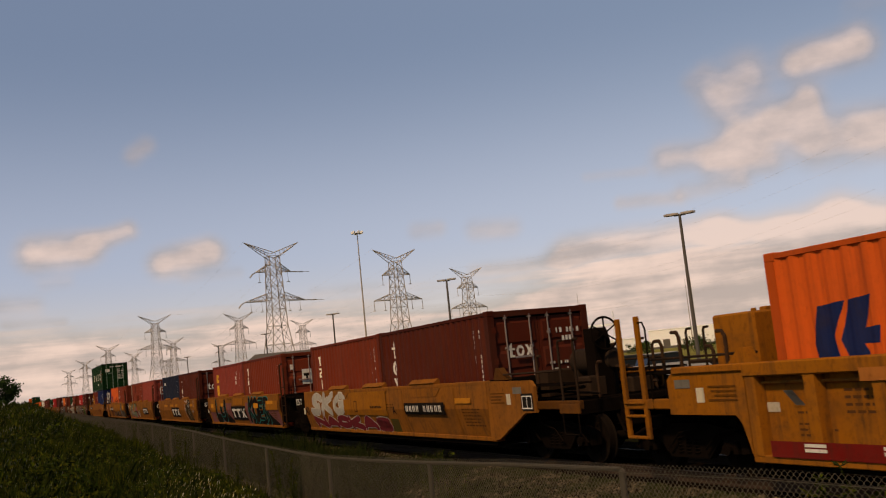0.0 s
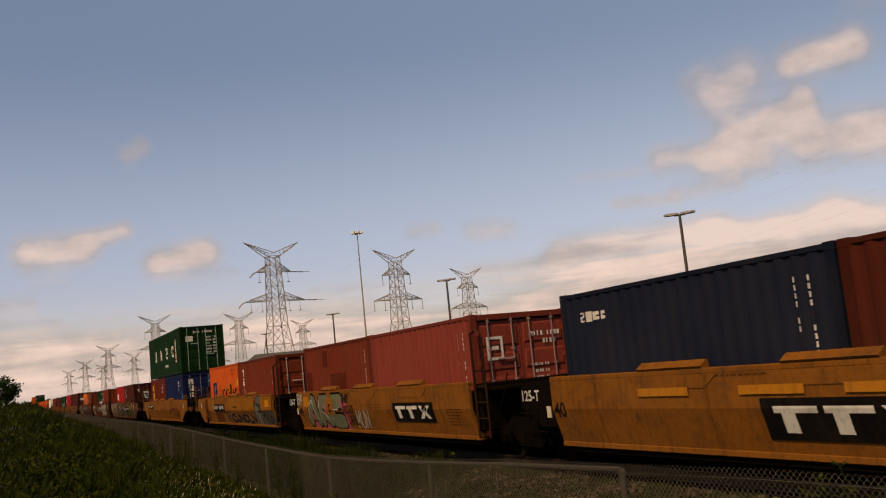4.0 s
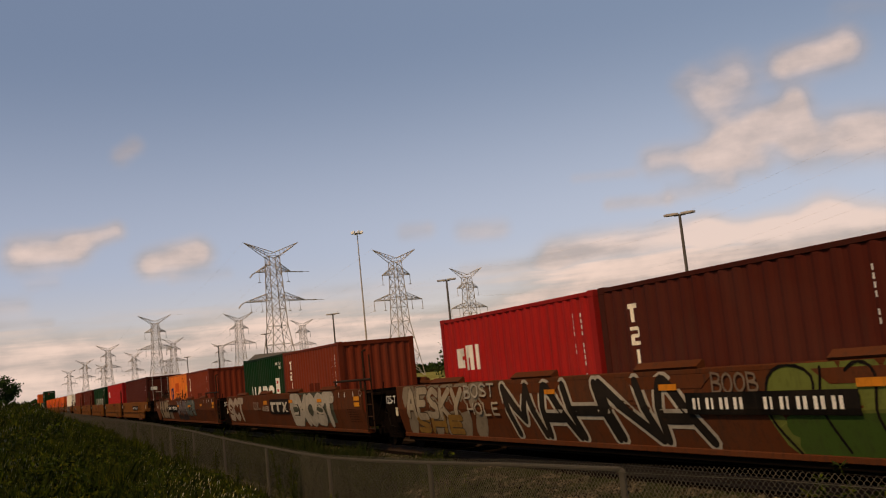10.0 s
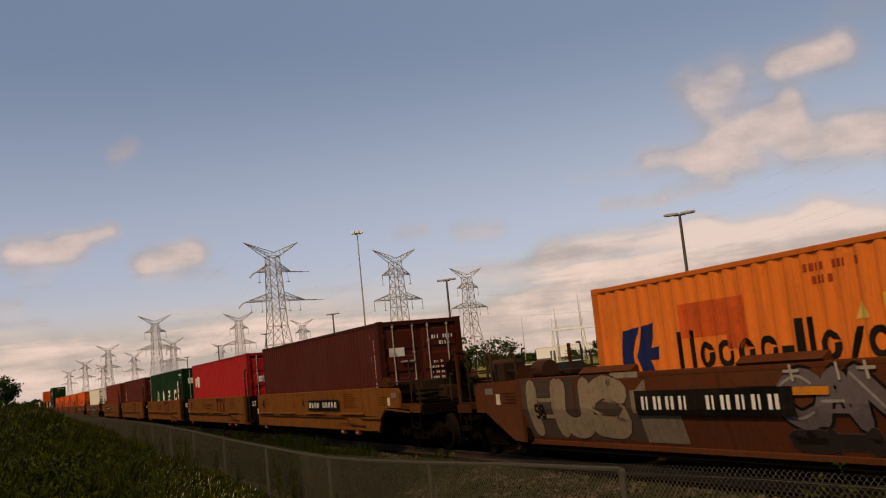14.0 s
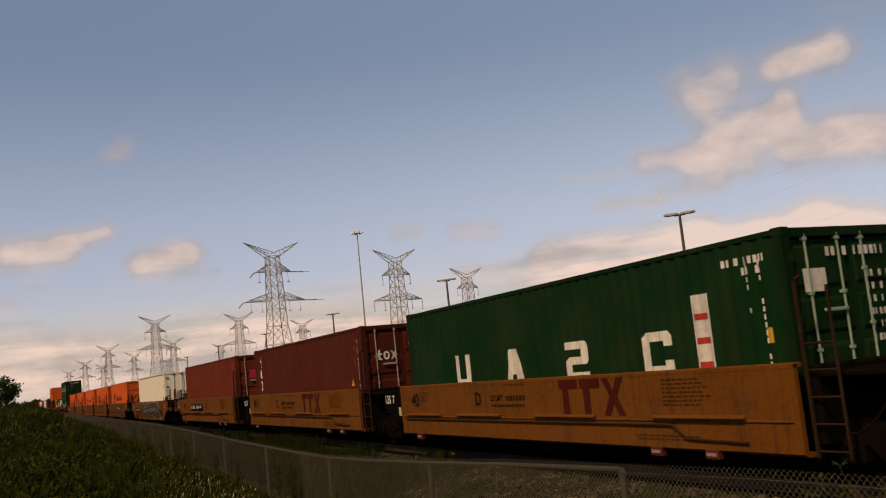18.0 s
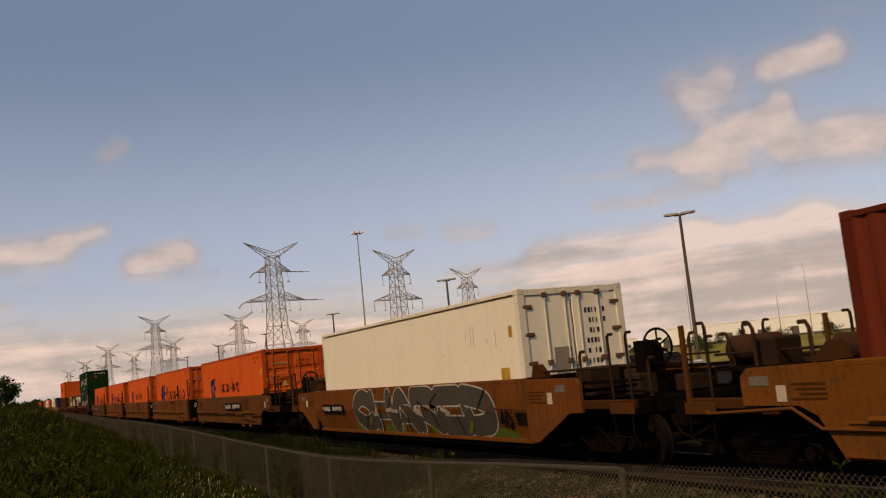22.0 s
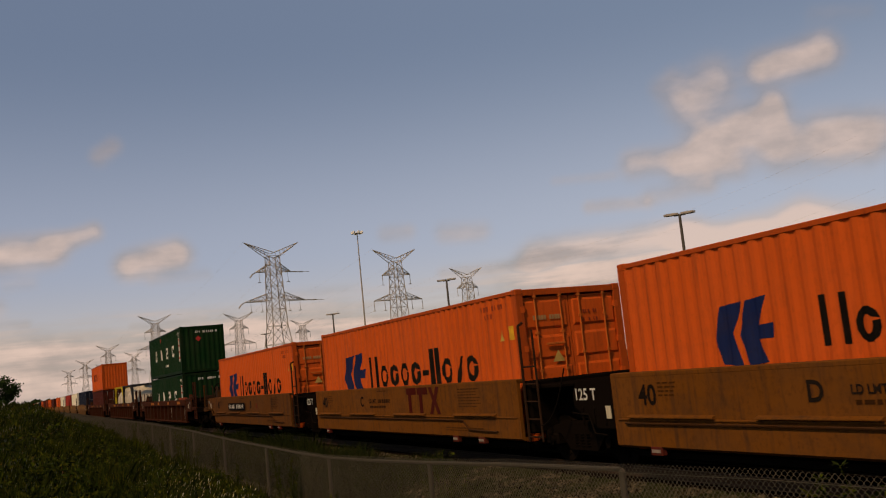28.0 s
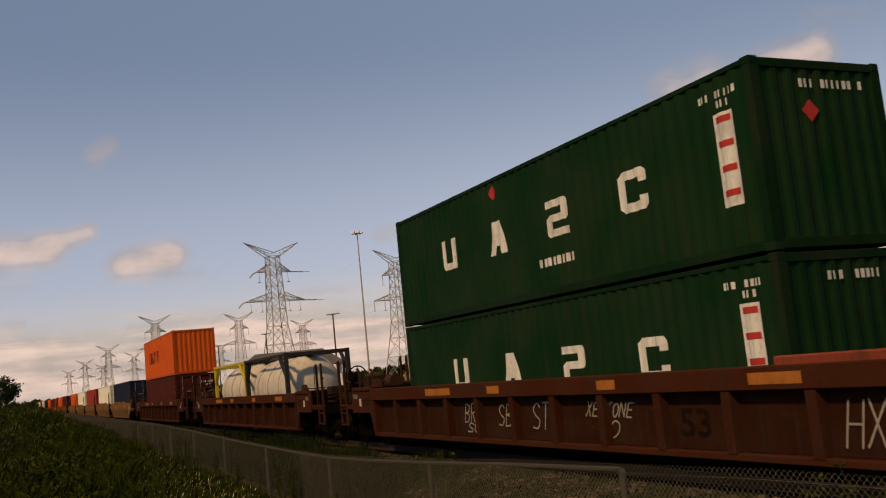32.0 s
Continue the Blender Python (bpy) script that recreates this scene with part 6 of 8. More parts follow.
scrawl(u, "smooth", "RIP", -6.22, -5.62, 1.16, 1.50, (0.6, 0.57, 0.5), 0.05, 0.0, 42)
scrawl(u, "smooth", "THE", -1.85, -1.25, 1.22, 1.42, INK, 0.035, 0.04, 43)
scrawl(u, "smooth", "DELCO", -1.75, -0.9, 0.92, 1.14, INK, 0.035, 0.04, 44)
scrawl(u, "smooth", "DARL", -1.5, -0.7, 0.60, 0.86, INK, 0.035, 0.04, 45)
scrawl(u, "smooth", "MUN", -0.8, 0.2, 0.5, 1.0, (0.45, 0.42, 0.36), 0.05, 0.1, 46)
on_wall("owner_board", rects([(2.0, 0.72, 4.4, 1.18)]), u, "smooth", INK, "black board", 0.018)
singly(on_wall, "owner_mark", marks("ppq", 2.2, 0.80, 0.62, 0.30, 0.08), u, "smooth", WHITE, "white block mark", 0.022)
container(114.85, 20, False, (0.26, 0.05, 0.034), "rust-brown shipping container with a framed emblem", "doors", brand="framed", seed=9)
container(108.75, 20, False, RUST, "rust-red shipping container with darker patches", "front", brand="patched", seed=10)

u = well(96.05, "smooth", YELLOW, "mid", "out", seed=8, label="yellow well wagon unit with grey graffiti along its edge")
number_plate(u, "smooth", -3.95, 0.98, 2.3, 0.28)
on_wall("rusty_section", rects([(-6.22, 0.46, -5.36, 1.52), (-4.0, 0.46, -1.2, 0.96)]), u, "smooth", (0.115, 0.038, 0.010), "rust-brown bleached section", 0.003)
on_wall("pale_panel", rects([(-5.36, 0.92, -4.02, 1.50)]), u, "smooth", (0.33, 0.135, 0.022), "paler repainted panel", 0.0035)
on_wall("length_mark", letters("40", -5.95, 0.88, 0.34, 0.008), u, "smooth", INK)
on_wall("unit_letter", letters("B", -1.28, 1.0, 0.26, 0.008), u, "smooth", INK, "", 0.032)
throw(u, "smooth", "CUNOLV", -0.85, 3.7, 0.41, 0.93, 0.15, (0.035, 0.020, 0.012), (0.32, 0.27, 0.20), -0.3, 51, 0.035, 0.10)
on_wall("grey_spray", rects([(3.62, 0.42, 6.22, 0.97)]), u, "smooth", (0.085, 0.080, 0.066), "dull grey sprayed ground", 0.005)
spray(u, "smooth", [[(3.8, 0.7), (3.75, 1.1), (3.95, 1.32), (4.35, 1.45)], [(4.2, 0.6), (4.3, 1.0), (4.5, 1.3)], [(3.95, 0.55), (4.1, 1.2)]], 0.40, (0.16, 0.155, 0.135), "pale grey sprayed shape", 0.009)
spray(u, "smooth", [[(3.62, 0.75), (3.6, 1.15), (3.85, 1.45), (4.3, 1.55), (4.7, 1.45), (4.68, 1.15), (4.3, 0.95)], [(3.75, 1.32), (4.1, 1.22), (4.6, 1.15)], [(3.8, 1.24), (4.2, 1.12), (4.6, 1.06)], [(4.0, 1.52), (4.1, 1.3)], [(4.3, 1.53), (4.35, 1.25)], [(3.7, 0.75), (3.8, 0.6), (3.65, 0.5)], [(4.0, 0.95), (4.5, 0.92), (4.3, 0.92), (4.5, 0.5)], [(4.6, 0.9), (4.75, 0.75), (5.0, 0.9)], [(4.9, 0.95), (5.3, 0.5)], [(5.5, 0.9), (5.3, 0.7), (5.6, 0.5)], [(5.75, 0.5), (5.95, 0.7), (5.75, 0.78), (5.65, 0.6), (5.8, 0.48)]], 0.05, INK, "black sprayed outlines", 0.014)
patch(u, "smooth", 4.62, 0.98, 6.20, 1.50, (0.31, 0.118, 0.012))
patch(u, "smooth", 5.22, 1.12, 5.80, 1.36, (0.62, 0.26, 0.02), "reflective_patch", "bright orange reflective patch", 0.032)
patch(u, "smooth", -1.84, 0.94, 3.55, 1.48, (0.31, 0.118, 0.012))
patch(u, "smooth", -2.4, 0.46, -1.15, 0.85, (0.24, 0.10, 0.02), "sprayed_panel", "pale yellow sprayed panel", 0.006)
spray(u, "smooth", [[(-1.6, 0.75), (-1.3, 0.55)], [(-1.5, 0.6), (-1.2, 0.75)]], 0.16, (0.03, 0.05, 0.09), "dark blue sprayed blot", 0.012)
on_wall("stencil_box", rects([(1.4, 1.0, 1.66, 1.28)]), u, "smooth", (0.10, 0.035, 0.006), "", 0.030)
on_wall("stencil_face", rects([(1.43, 1.03, 1.63, 1.25)]), u, "smooth", (0.31, 0.118, 0.012), "", 0.032)
sprayed("stencil_text", both(bars(-0.2, 1.10, 1, 0.9, 0.09, 54), bars(3.0, 1.02, 2, 0.4, 0.07, 55), bars(-1.7, 1.42, 2, 0.8, 0.05, 56)), u, "smooth", (0.05, 0.02, 0.006), "", 0.032)
container(99.1, 20, False, RUST, "rust-red shipping container with cream letters", "doors", brand="cream", seed=11, rods=(0.5, 0.42, 0.34))
container(93.0, 20, False, ORANGE, "orange shipping container with dark blue slanted bars", "front", brand="orange", seed=12)

u = well(76.35, "smooth", YELLOW, "out", "out", 6.45, seed=9, label="clean yellow well wagon carrying a double stack")
number_plate(u, "smooth", -5.6, 1.10, 1.9, 0.24)
on_wall("length_mark", letters("40", 2.6, 0.80, 0.42, 0.008), u, "smooth", INK)
singly(on_wall, "owner_mark", marks("ppq", 3.45, 0.62, 0.60, 0.50, 0.08), u, "smooth", (0.13, 0.012, 0.008), "dark red block mark")
container(76.2, 40, False, GREEN, "dark green shipping container with large white block marks", "doors", 2.98, brand="green_doors", seed=13, rods=(0.30, 0.42, 0.34))
container(79.27, 20, False, BLUE, "blue shipping container with white marks", "doors", brand="blue", seed=14)
container(73.1, 20, False, (0.13, 0.020, 0.010), "brown shipping container with yellow letters", "front", brand="gold", seed=15)

u = well(54.3, "smooth", OXIDE, "out", "mid", 8.4, seed=10, label=XL)
spray(u, "smooth", [[(x, 0.55), (x + 0.25, 0.95), (x - 0.05, 1.3), (x + 0.3, 1.5)] for x in (-7.8, -7.1, -6.4, -5.7, -5.0, -4.3)], 0.42, (0.20, 0.165, 0.12), "faded cream sprayed ground", 0.004)
throw(u, "smooth", "AESKY", -7.95, -4.7, 0.72, 1.55, 0.16, (0.30, 0.25, 0.18), (0.06, 0.045, 0.03), 0.1, 62, 0.05)
throw(u, "smooth", "SHE", -7.6, -4.9, 0.42, 0.95, 0.13, (0.22, 0.12, 0.03), (0.07, 0.05, 0.03), 0.1, 66, 0.05)
scrawl(u, "smooth", "BOST", -4.7, -3.3, 1.25, 1.52, (0.36, 0.32, 0.26), 0.045, 0.0, 67)
scrawl(u, "smooth", "HOLE", -4.6, -3.2, 0.9, 1.15, (0.34, 0.29, 0.22), 0.045, 0.0, 68)
throw(u, "smooth", "MAHNA", -3.1, 2.65, 0.40, 1.58, 0.17, (0.012, 0.011, 0.010), (0.40, 0.37, 0.31), -0.35, 61, 0.12, 0.12, wild=0.02)
spray(u, "smooth", [[(4.25, 0.7), (4.1, 1.1), (4.4, 1.4)], [(4.8, 0.6), (4.75, 1.35)], [(5.35, 0.6), (5.3, 1.4)], [(5.9, 0.6), (5.9, 1.4)], [(6.35, 0.75), (6.5, 1.35)]], 0.66, (0.125, 0.150, 0.035), "yellow-green sprayed letters", 0.006)
spray(u, "smooth", [[(4.3, 0.55), (4.9, 0.55), (5.5, 0.58), (6.2, 0.6)], [(4.2, 0.8), (6.3, 0.82)]], 0.30, (0.045, 0.085, 0.016), "darker green sprayed foot", 0.010)
spray(u, "smooth", [[(4.15, 0.45), (3.85, 0.9), (3.9, 1.4), (4.25, 1.55), (4.6, 1.4), (4.55, 1.0)], [(4.75, 1.5), (4.7, 1.0), (4.9, 0.5)], [(5.1, 1.45), (5.3, 1.55), (5.5, 1.4), (5.45, 0.9), (5.6, 0.5)], [(5.75, 1.5), (5.8, 1.0), (5.75, 0.6)], [(6.0, 1.45), (6.3, 1.55), (6.7, 1.4), (6.75, 1.0), (6.5, 0.85), (6.3, 1.1)]], 0.04, INK, "black sprayed outlines", 0.016)
scrawl(u, "smooth", "BOOB", 2.85, 3.75, 1.22, 1.50, (0.16, 0.12, 0.09), 0.035, 0.0, 69)
scrawl(u, "smooth", "MOOD RICH", 6.92, 8.28, 1.14, 1.34, (0.36, 0.29, 0.24), 0.026, 0.0, 70)
spray(u, "smooth", [[(8.3, 1.34), (8.31, 1.22)], [(8.305, 1.17), (8.31, 1.155)]], 0.026, (0.36, 0.29, 0.24), "thin sprayed tag", 0.030)
scrawl(u, "smooth", "YKEP", 7.5, 8.36, 0.72, 1.06, (0.42, 0.36, 0.30), 0.034, 0.1, 71)
singly(on_wall, "tick", rects([(x, 1.40, x + 0.05, 1.53) for x in (7.1, 7.5, 8.2)]), u, "smooth", (0.5, 0.46, 0.4), "", 0.034)
patch(u, "smooth", -1.45, 1.28, -1.10, 1.36, (0.55, 0.20, 0.02), "reflective_patch", "orange reflective patch", 0.034)
patch(u, "smooth", 1.75, 1.28, 2.15, 1.37, (0.55, 0.20, 0.02), "reflective_patch", "orange reflective patch", 0.034)
patch(u, "smooth", 5.25, 1.26, 5.75, 1.36, (0.55, 0.20, 0.02), "reflective_patch", "orange reflective patch", 0.034)
number_plate(u, "smooth", 2.32, 0.94, 2.95, 0.30)
container(57.4, 20, False, MAROON, "dark maroon shipping container with a white placard", "doors", brand="cream", seed=16)
container(51.2, 20, False, RED, "bright red shipping container with a white block mark", "front", brand="white_word", seed=17)

u = well(34.95, "smooth", OXIDE, "mid", "mid", 8.4, seed=11, label=XL)
on_wall("graffiti_cloud", rects([(1.5, 0.62, 6.0, 1.54)]), u, "smooth", (0.060, 0.066, 0.048), "dull green sprayed ground", 0.004)
throw(u, "smooth", "EXOST", 1.32, 6.2, 0.44, 1.575, 0.34, (0.36, 0.33, 0.275), (0.05, 0.04, 0.03), 0.0, 71, 0.05, 0.12, 0.010, wild=0.02)
throw(u, "smooth", "SCT", -8.3, -5.2, 0.48, 1.55, 0.26, (0.34, 0.28, 0.22), (0.09, 0.05, 0.03), 0.0, 72, 0.05, 0.2, wild=0.03)
on_wall("owner_board", rects([(-1.25, 0.86, 1.30, 1.38)]), u, "smooth", INK, "black board", 0.018)
singly(on_wall, "owner_mark", marks("ppq", -1.06, 0.94, 0.70, 0.34, 0.06), u, "smooth", (0.50, 0.46, 0.38), "pale block mark", 0.022)
on_wall("unit_letter", letters("C", -3.0, 0.98, 0.28, 0.006), u, "smooth", INK)
scrawl(u, "smooth", "COC", -3.6, -2.6, 1.0, 1.3, (0.34, 0.28, 0.22), 0.03, -0.3, 73)
scrawl(u, "smooth", "GUES", -2.2, -1.3, 0.95, 1.15, (0.42, 0.36, 0.30), 0.03, 0.0, 74)
patch(u, "smooth", -2.0, 1.20, -1.5, 1.34, (0.55, 0.20, 0.02), "reflective_patch", "orange reflective patch", 0.034)
patch(u, "smooth", 1.40, 1.24, 1.85, 1.34, (0.55, 0.20, 0.02), "reflective_patch", "orange reflective patch", 0.034)
patch(u, "smooth", 4.55, 1.24, 5.0, 1.34, (0.55, 0.20, 0.02), "reflective_patch", "orange reflective patch", 0.034)
scrawl(u, "smooth", "O", 8.3, 8.55, 1.36, 1.54, (0.34, 0.28, 0.22), 0.022, 0.0, 75)
container(37.95, 20, False, RUST, "rust-red shipping container with cream letters", "front", brand="cream_plain", seed=18)
container(31.9, 20, False, GREEN, "green shipping container with white block marks", "front", brand="green", seed=19)

u = well(15.5, "smooth", OXIDE, "mid", "out", 8.4, seed=12, label=XL)
on_wall("graffiti_cloud", rects([(-8.3, 0.50, -4.7, 1.54)]), u, "smooth", (0.060, 0.044, 0.034), "dark sprayed ground", 0.004)
throw(u, "smooth", "HUS", -8.2, -5.0, 0.48, 1.58, 0.36, (0.235, 0.185, 0.125), (0.04, 0.027, 0.019), 0.0, 81, 0.05, 0.1, wild=0.01)
patch(u, "smooth", -5.45, 1.42, -4.75, 1.58, (0.25, 0.21, 0.16), "sprayed_panel", "pale sprayed panel", 0.008)
patch(u, "smooth", -5.0, 0.95, -4.6, 1.45, (0.20, 0.155, 0.11), "sprayed_panel", "pale sprayed panel", 0.007)
patch(u, "smooth", -4.85, 0.50, -3.9, 0.92, (0.17, 0.135, 0.10), "sprayed_panel", "pale sprayed panel", 0.010)
on_wall("length_marks", both(letters("58", -7.9, 0.85, 0.36, 0.01), letters("48", -5.6, 1.38, 0.15, 0.0)), u, "smooth", INK, "", 0.020)
throw(u, "smooth", "CANTA", -2.1, 1.15, 0.70, 1.57, 0.24, (0.120, 0.100, 0.105), INK, 0.0, 82, 0.08, 0.02, light=(0.26, 0.23, 0.22))
throw(u, "smooth", "OHUCA", -2.0, 1.1, 0.42, 0.82, 0.18, (0.022, 0.017, 0.016), (0.07, 0.05, 0.045), 0.0, 84, 0.03, 0.02)
throw(u, "smooth", "KOPS", 0.95, 3.55, 0.62, 1.57, 0.26, (0.085, 0.105, 0.098), INK, -0.15, 83, 0.08, 0.02, light=(0.17, 0.19, 0.18))
spray(u, "smooth", [[(2.1, 0.80), (1.95, 0.55), (2.15, 0.45), (2.35, 0.75), (2.55, 0.46), (2.75, 0.7), (2.8, 0.45)], [(3.2, 0.9), (3.5, 0.7), (3.4, 0.45), (3.15, 0.5)], [(4.1, 1.5), (4.15, 1.1), (4.0, 0.9), (4.6, 0.45)], [(4.4, 1.5), (4.5, 1.0), (4.9, 0.5)], [(4.0, 1.02), (4.6, 1.05), (5.0, 0.9), (5.4, 1.1)], [(4.8, 1.5), (5.1, 1.2), (5.5, 1.45)], [(5.0, 0.85), (5.3, 0.5), (5.6, 0.8)], [(5.7, 1.4), (5.8, 0.9), (6.0, 0.6)]], 0.032, (0.025, 0.015, 0.010), "thin dark sprayed loops", 0.012)
spray(u, "smooth", [[(x, 1.55), (x + 0.02, 1.36)] for x in (-1.7, -1.0, -0.6, -0.1, 0.9, 1.6, 3.0)] + [[(x - 0.1, 1.47), (x + 0.12, 1.47)] for x in (-1.7, -0.6, 0.9, 3.0)], 0.04, (0.36, 0.32, 0.27), "white sprayed crosses", 0.032)
for a, b, z in ((-1.85, -1.15, 1.18), (1.62, 2.36, 1.17), (4.95, 5.45, 1.20)):
    patch(u, "smooth", a, z, b, z + 0.10, (0.55, 0.20, 0.02), "reflective_patch", "orange reflective patch", 0.036)
number_plate(u, "smooth", -4.85, 0.92, 3.15, 0.37)
container(18.5, 20, False, RUST, "rust-red shipping container with cream letters", "front", brand="cream_plain", seed=20)
container(12.4, 20, False, (0.75, 0.19, 0.03), "orange shipping container with a repainted patch", "front", brand="patch_orange", seed=21)

for s, col, lab, br, ends, let, brand in (
        (-6.6, MAROON, "dark maroon shipping container with a white label", "white_label", ("out", "mid"), "A", False),
        (-21.45, RED, "bright red shipping container with a white block mark", "white_word", ("mid", "mid"), "E", True),
        (-36.85, GREEN, "dark green shipping container with large white block marks", "green_doors", ("mid", "mid"), "D", True),
        (-52.3, BROWN, "dark brown shipping container with white block marks", "block", ("mid", "mid"), "C", True),
        (-67.9, (0.15, 0.027, 0.012), "dark brown shipping container with a red label", "label", ("mid", "out"), "B", False)):
    well(s, "ledge", OCHRE, *ends, letter=let, brand=brand, seed=int(100 - s), label=OL, plate=0.35 if let == "A" else -3.3)
    container(s, 40, True, col, lab, "doors", brand=br, seed=int(200 - s), rods=(0.42, 0.36, 0.32) if br != "green_doors" else (0.30, 0.42, 0.34))

u = well(-87.75, "smooth", EARTHB, "out", "out", 6.45, seed=14, label="orange-brown well wagon with black and grey graffiti", flaps=False)
number_plate(u, "smooth", -5.6, 0.92, 1.9, 0.24)
GREY = (0.070, 0.066, 0.058)
spray(u, "smooth", [[(-2.9, 0.6), (-2.2, 0.42)], [(4.6, 0.6), (5.2, 0.5), (5.8, 0.42)], [(-0.8, 0.5), (0.0, 0.45)], [(2.6, 0.55), (3.4, 0.45)]], 0.30, (0.09, 0.13, 0.02), "green sprayed shadow", 0.005)
throw(u, "smooth", "CHARED", -3.1, 5.4, 0.38, 1.58, 0.42, GREY, (0.50, 0.46, 0.40), -0.2, 91, 0.07, 0.10, 0.009, wild=0.03)
spray(u, "smooth", [[(-2.3, 0.5), (-1.9, 0.9)], [(-1.1, 0.45), (-0.9, 1.2)], [(0.7, 0.42), (0.75, 0.85)], [(2.4, 0.6), (2.2, 1.1), (2.6, 1.35)], [(3.6, 0.42), (3.5, 0.9)], [(-0.4, 0.95), (-0.1, 1.4)], [(1.5, 1.2), (2.0, 1.0)], [(4.5, 1.0), (4.9, 1.4)]], 0.05, (0.012, 0.011, 0.010), "black sprayed seams", 0.022)
rr = random.Random(6)
spray(u, "smooth", [[(x + rr.uniform(-0.25, 0.25), 0.95 + rr.uniform(-0.12, 0.12)) for q in range(2)] for x in (-1.3, -0.2, -0.1, 1.3, 1.5, 2.9, 3.0, -1.2, 0.0, 1.4)], 0.09, (0.42, 0.38, 0.32), "white sprayed flecks", 0.027)
spray(u, "smooth", [[(-1.9, 0.66), (-1.7, 0.78)], [(0.3, 0.5), (0.45, 0.68)], [(2.0, 0.62), (2.2, 0.5)], [(3.9, 0.55), (4.1, 0.72)]], 0.13, (0.13, 0.16, 0.03), "yellow-green sprayed chips", 0.024)
on_wall("length_mark", letters("40", 5.36, 0.66, 0.48, 0.012), u, "smooth", INK, "", 0.030)
on_wall("test_board", rects([(5.98, 0.70, 6.45, 0.95)]), u, "smooth", INK, "black stencil board with a white edge", 0.008)
container(-87.75, 40, True, CREAM, "off-white refrigerated container with rust stains", "doors", brand="white", smooth=True, seed=30, rods=(0.34, 0.30, 0.25))

for i, s in enumerate((-107.5, -123.15, -138.4, -153.9, -169.35)):
    well(s, "ledge", (0.13, 0.050, 0.012) if i in (0, 4) else OCHRE, "out" if i == 0 else "mid", "out" if i == 4 else "mid", letter="AEDCB"[i], brand=i not in (0, 4), seed=130 + i, label=OL, plate=0.35 if i == 0 else -3.2)
    container(s, 40, True, ORANGE, "orange shipping container with dark blue slanted bars", "doors", brand="orange", seed=(14, 20, 16, 22, 24)[i], rods=(0.60, 0.15, 0.03))

u = well(-191.37, "ribbed", RIBRED, "out", "out", 8.15, seed=15, label="dark red-brown ribbed well wagon with chalky tags")
for word, x0, x1, z0, z1 in (("BRM", -3.0, -2.2, 0.72, 1.12), ("SU", -2.9, -2.3, 0.52, 0.72), ("SBS", -1.5, -0.7, 0.66, 1.10), ("STU", -0.2, 0.75, 0.62, 1.12), ("XESTONE", 1.6, 2.9, 0.86, 1.12), ("GO", 1.9, 2.5, 0.55, 0.82), ("HXA", 6.9, 7.8, 0.55, 1.12)):
    scrawl(u, "ribbed", word, x0, x1, z0, z1, (0.36, 0.31, 0.25), 0.030, 0.1, len(word) + int(10 * z0))
on_wall("length_mark", letters("53", 3.95, 0.62, 0.55, 0.01, 1.25), u, "ribbed", (0.012, 0.006, 0.004), "", 0.016)
part("guard_rail", Mesh().bevel_box(6.05, 8.1, -1.50, -1.36, 1.50, 1.66, 0.02).done("guard_rail", WORN), u, (0.25, 0.055, 0.03))
container(-191.37, 40, False, GREEN, "dark green shipping container with large white block marks", "front", 2.98, brand="green_hazard", seed=31)
container(-191.37, 40, False, (0.004, 0.028, 0.008), "dark green shipping container with large white block marks", "front", brand="green", seed=32)

well(-214.65, "ribbed", RIBRED, "out", "out", 8.15, seed=16, label=RL)
tank(-211.55, (0.03, 0.03, 0.035), "pale tank container in a black steel frame")
tank(-217.75, (0.55, 0.42, 0.03), "pale tank container in a yellow steel frame")
well(-238.1, "ribbed", RIBRED, "out", "out", 8.15, seed=17, label=RL)
container(-238.1, 40, False, ORANGE, "orange shipping container with dark block marks", "front", 2.98, brand="teal", seed=33)
container(-238.1, 40, False, MAROON, "dark maroon shipping container on a well wagon", "doors", seed=34)
REST = [(SLATE, "dark navy blue shipping container on a well wagon"), (CREAM, "plain off-white shipping container on a well wagon"), ((0.35, 0.04, 0.03), "red shipping container on a well wagon"), (CREAM, "plain off-white shipping container on a well wagon"), (ORANGE, "orange shipping container on a well wagon"), (MAROON, "dark maroon shipping container on a well wagon"), (ORANGE, "orange shipping container on a well wagon"), (RUST, "rust-red shipping container on a well wagon"), (BROWN, "dark brown shipping container on a well wagon"), (ORANGE, "orange shipping container on a well wagon")]
for i in range(15):
    s = -259.8 - 15.45 * i - 6.0 * (i // 5)
    col, lab = REST[i % 10]
    well(s, "smooth", TAN if i < 5 else OCHRE, "out" if i % 5 == 0 else "mid", "out" if i % 5 == 4 else "mid", seed=150 + i, label="pale tan well wagon unit in the far train" if i < 5 else YL)
    container(s, 40, True, col, lab, "doors", seed=170 + i)


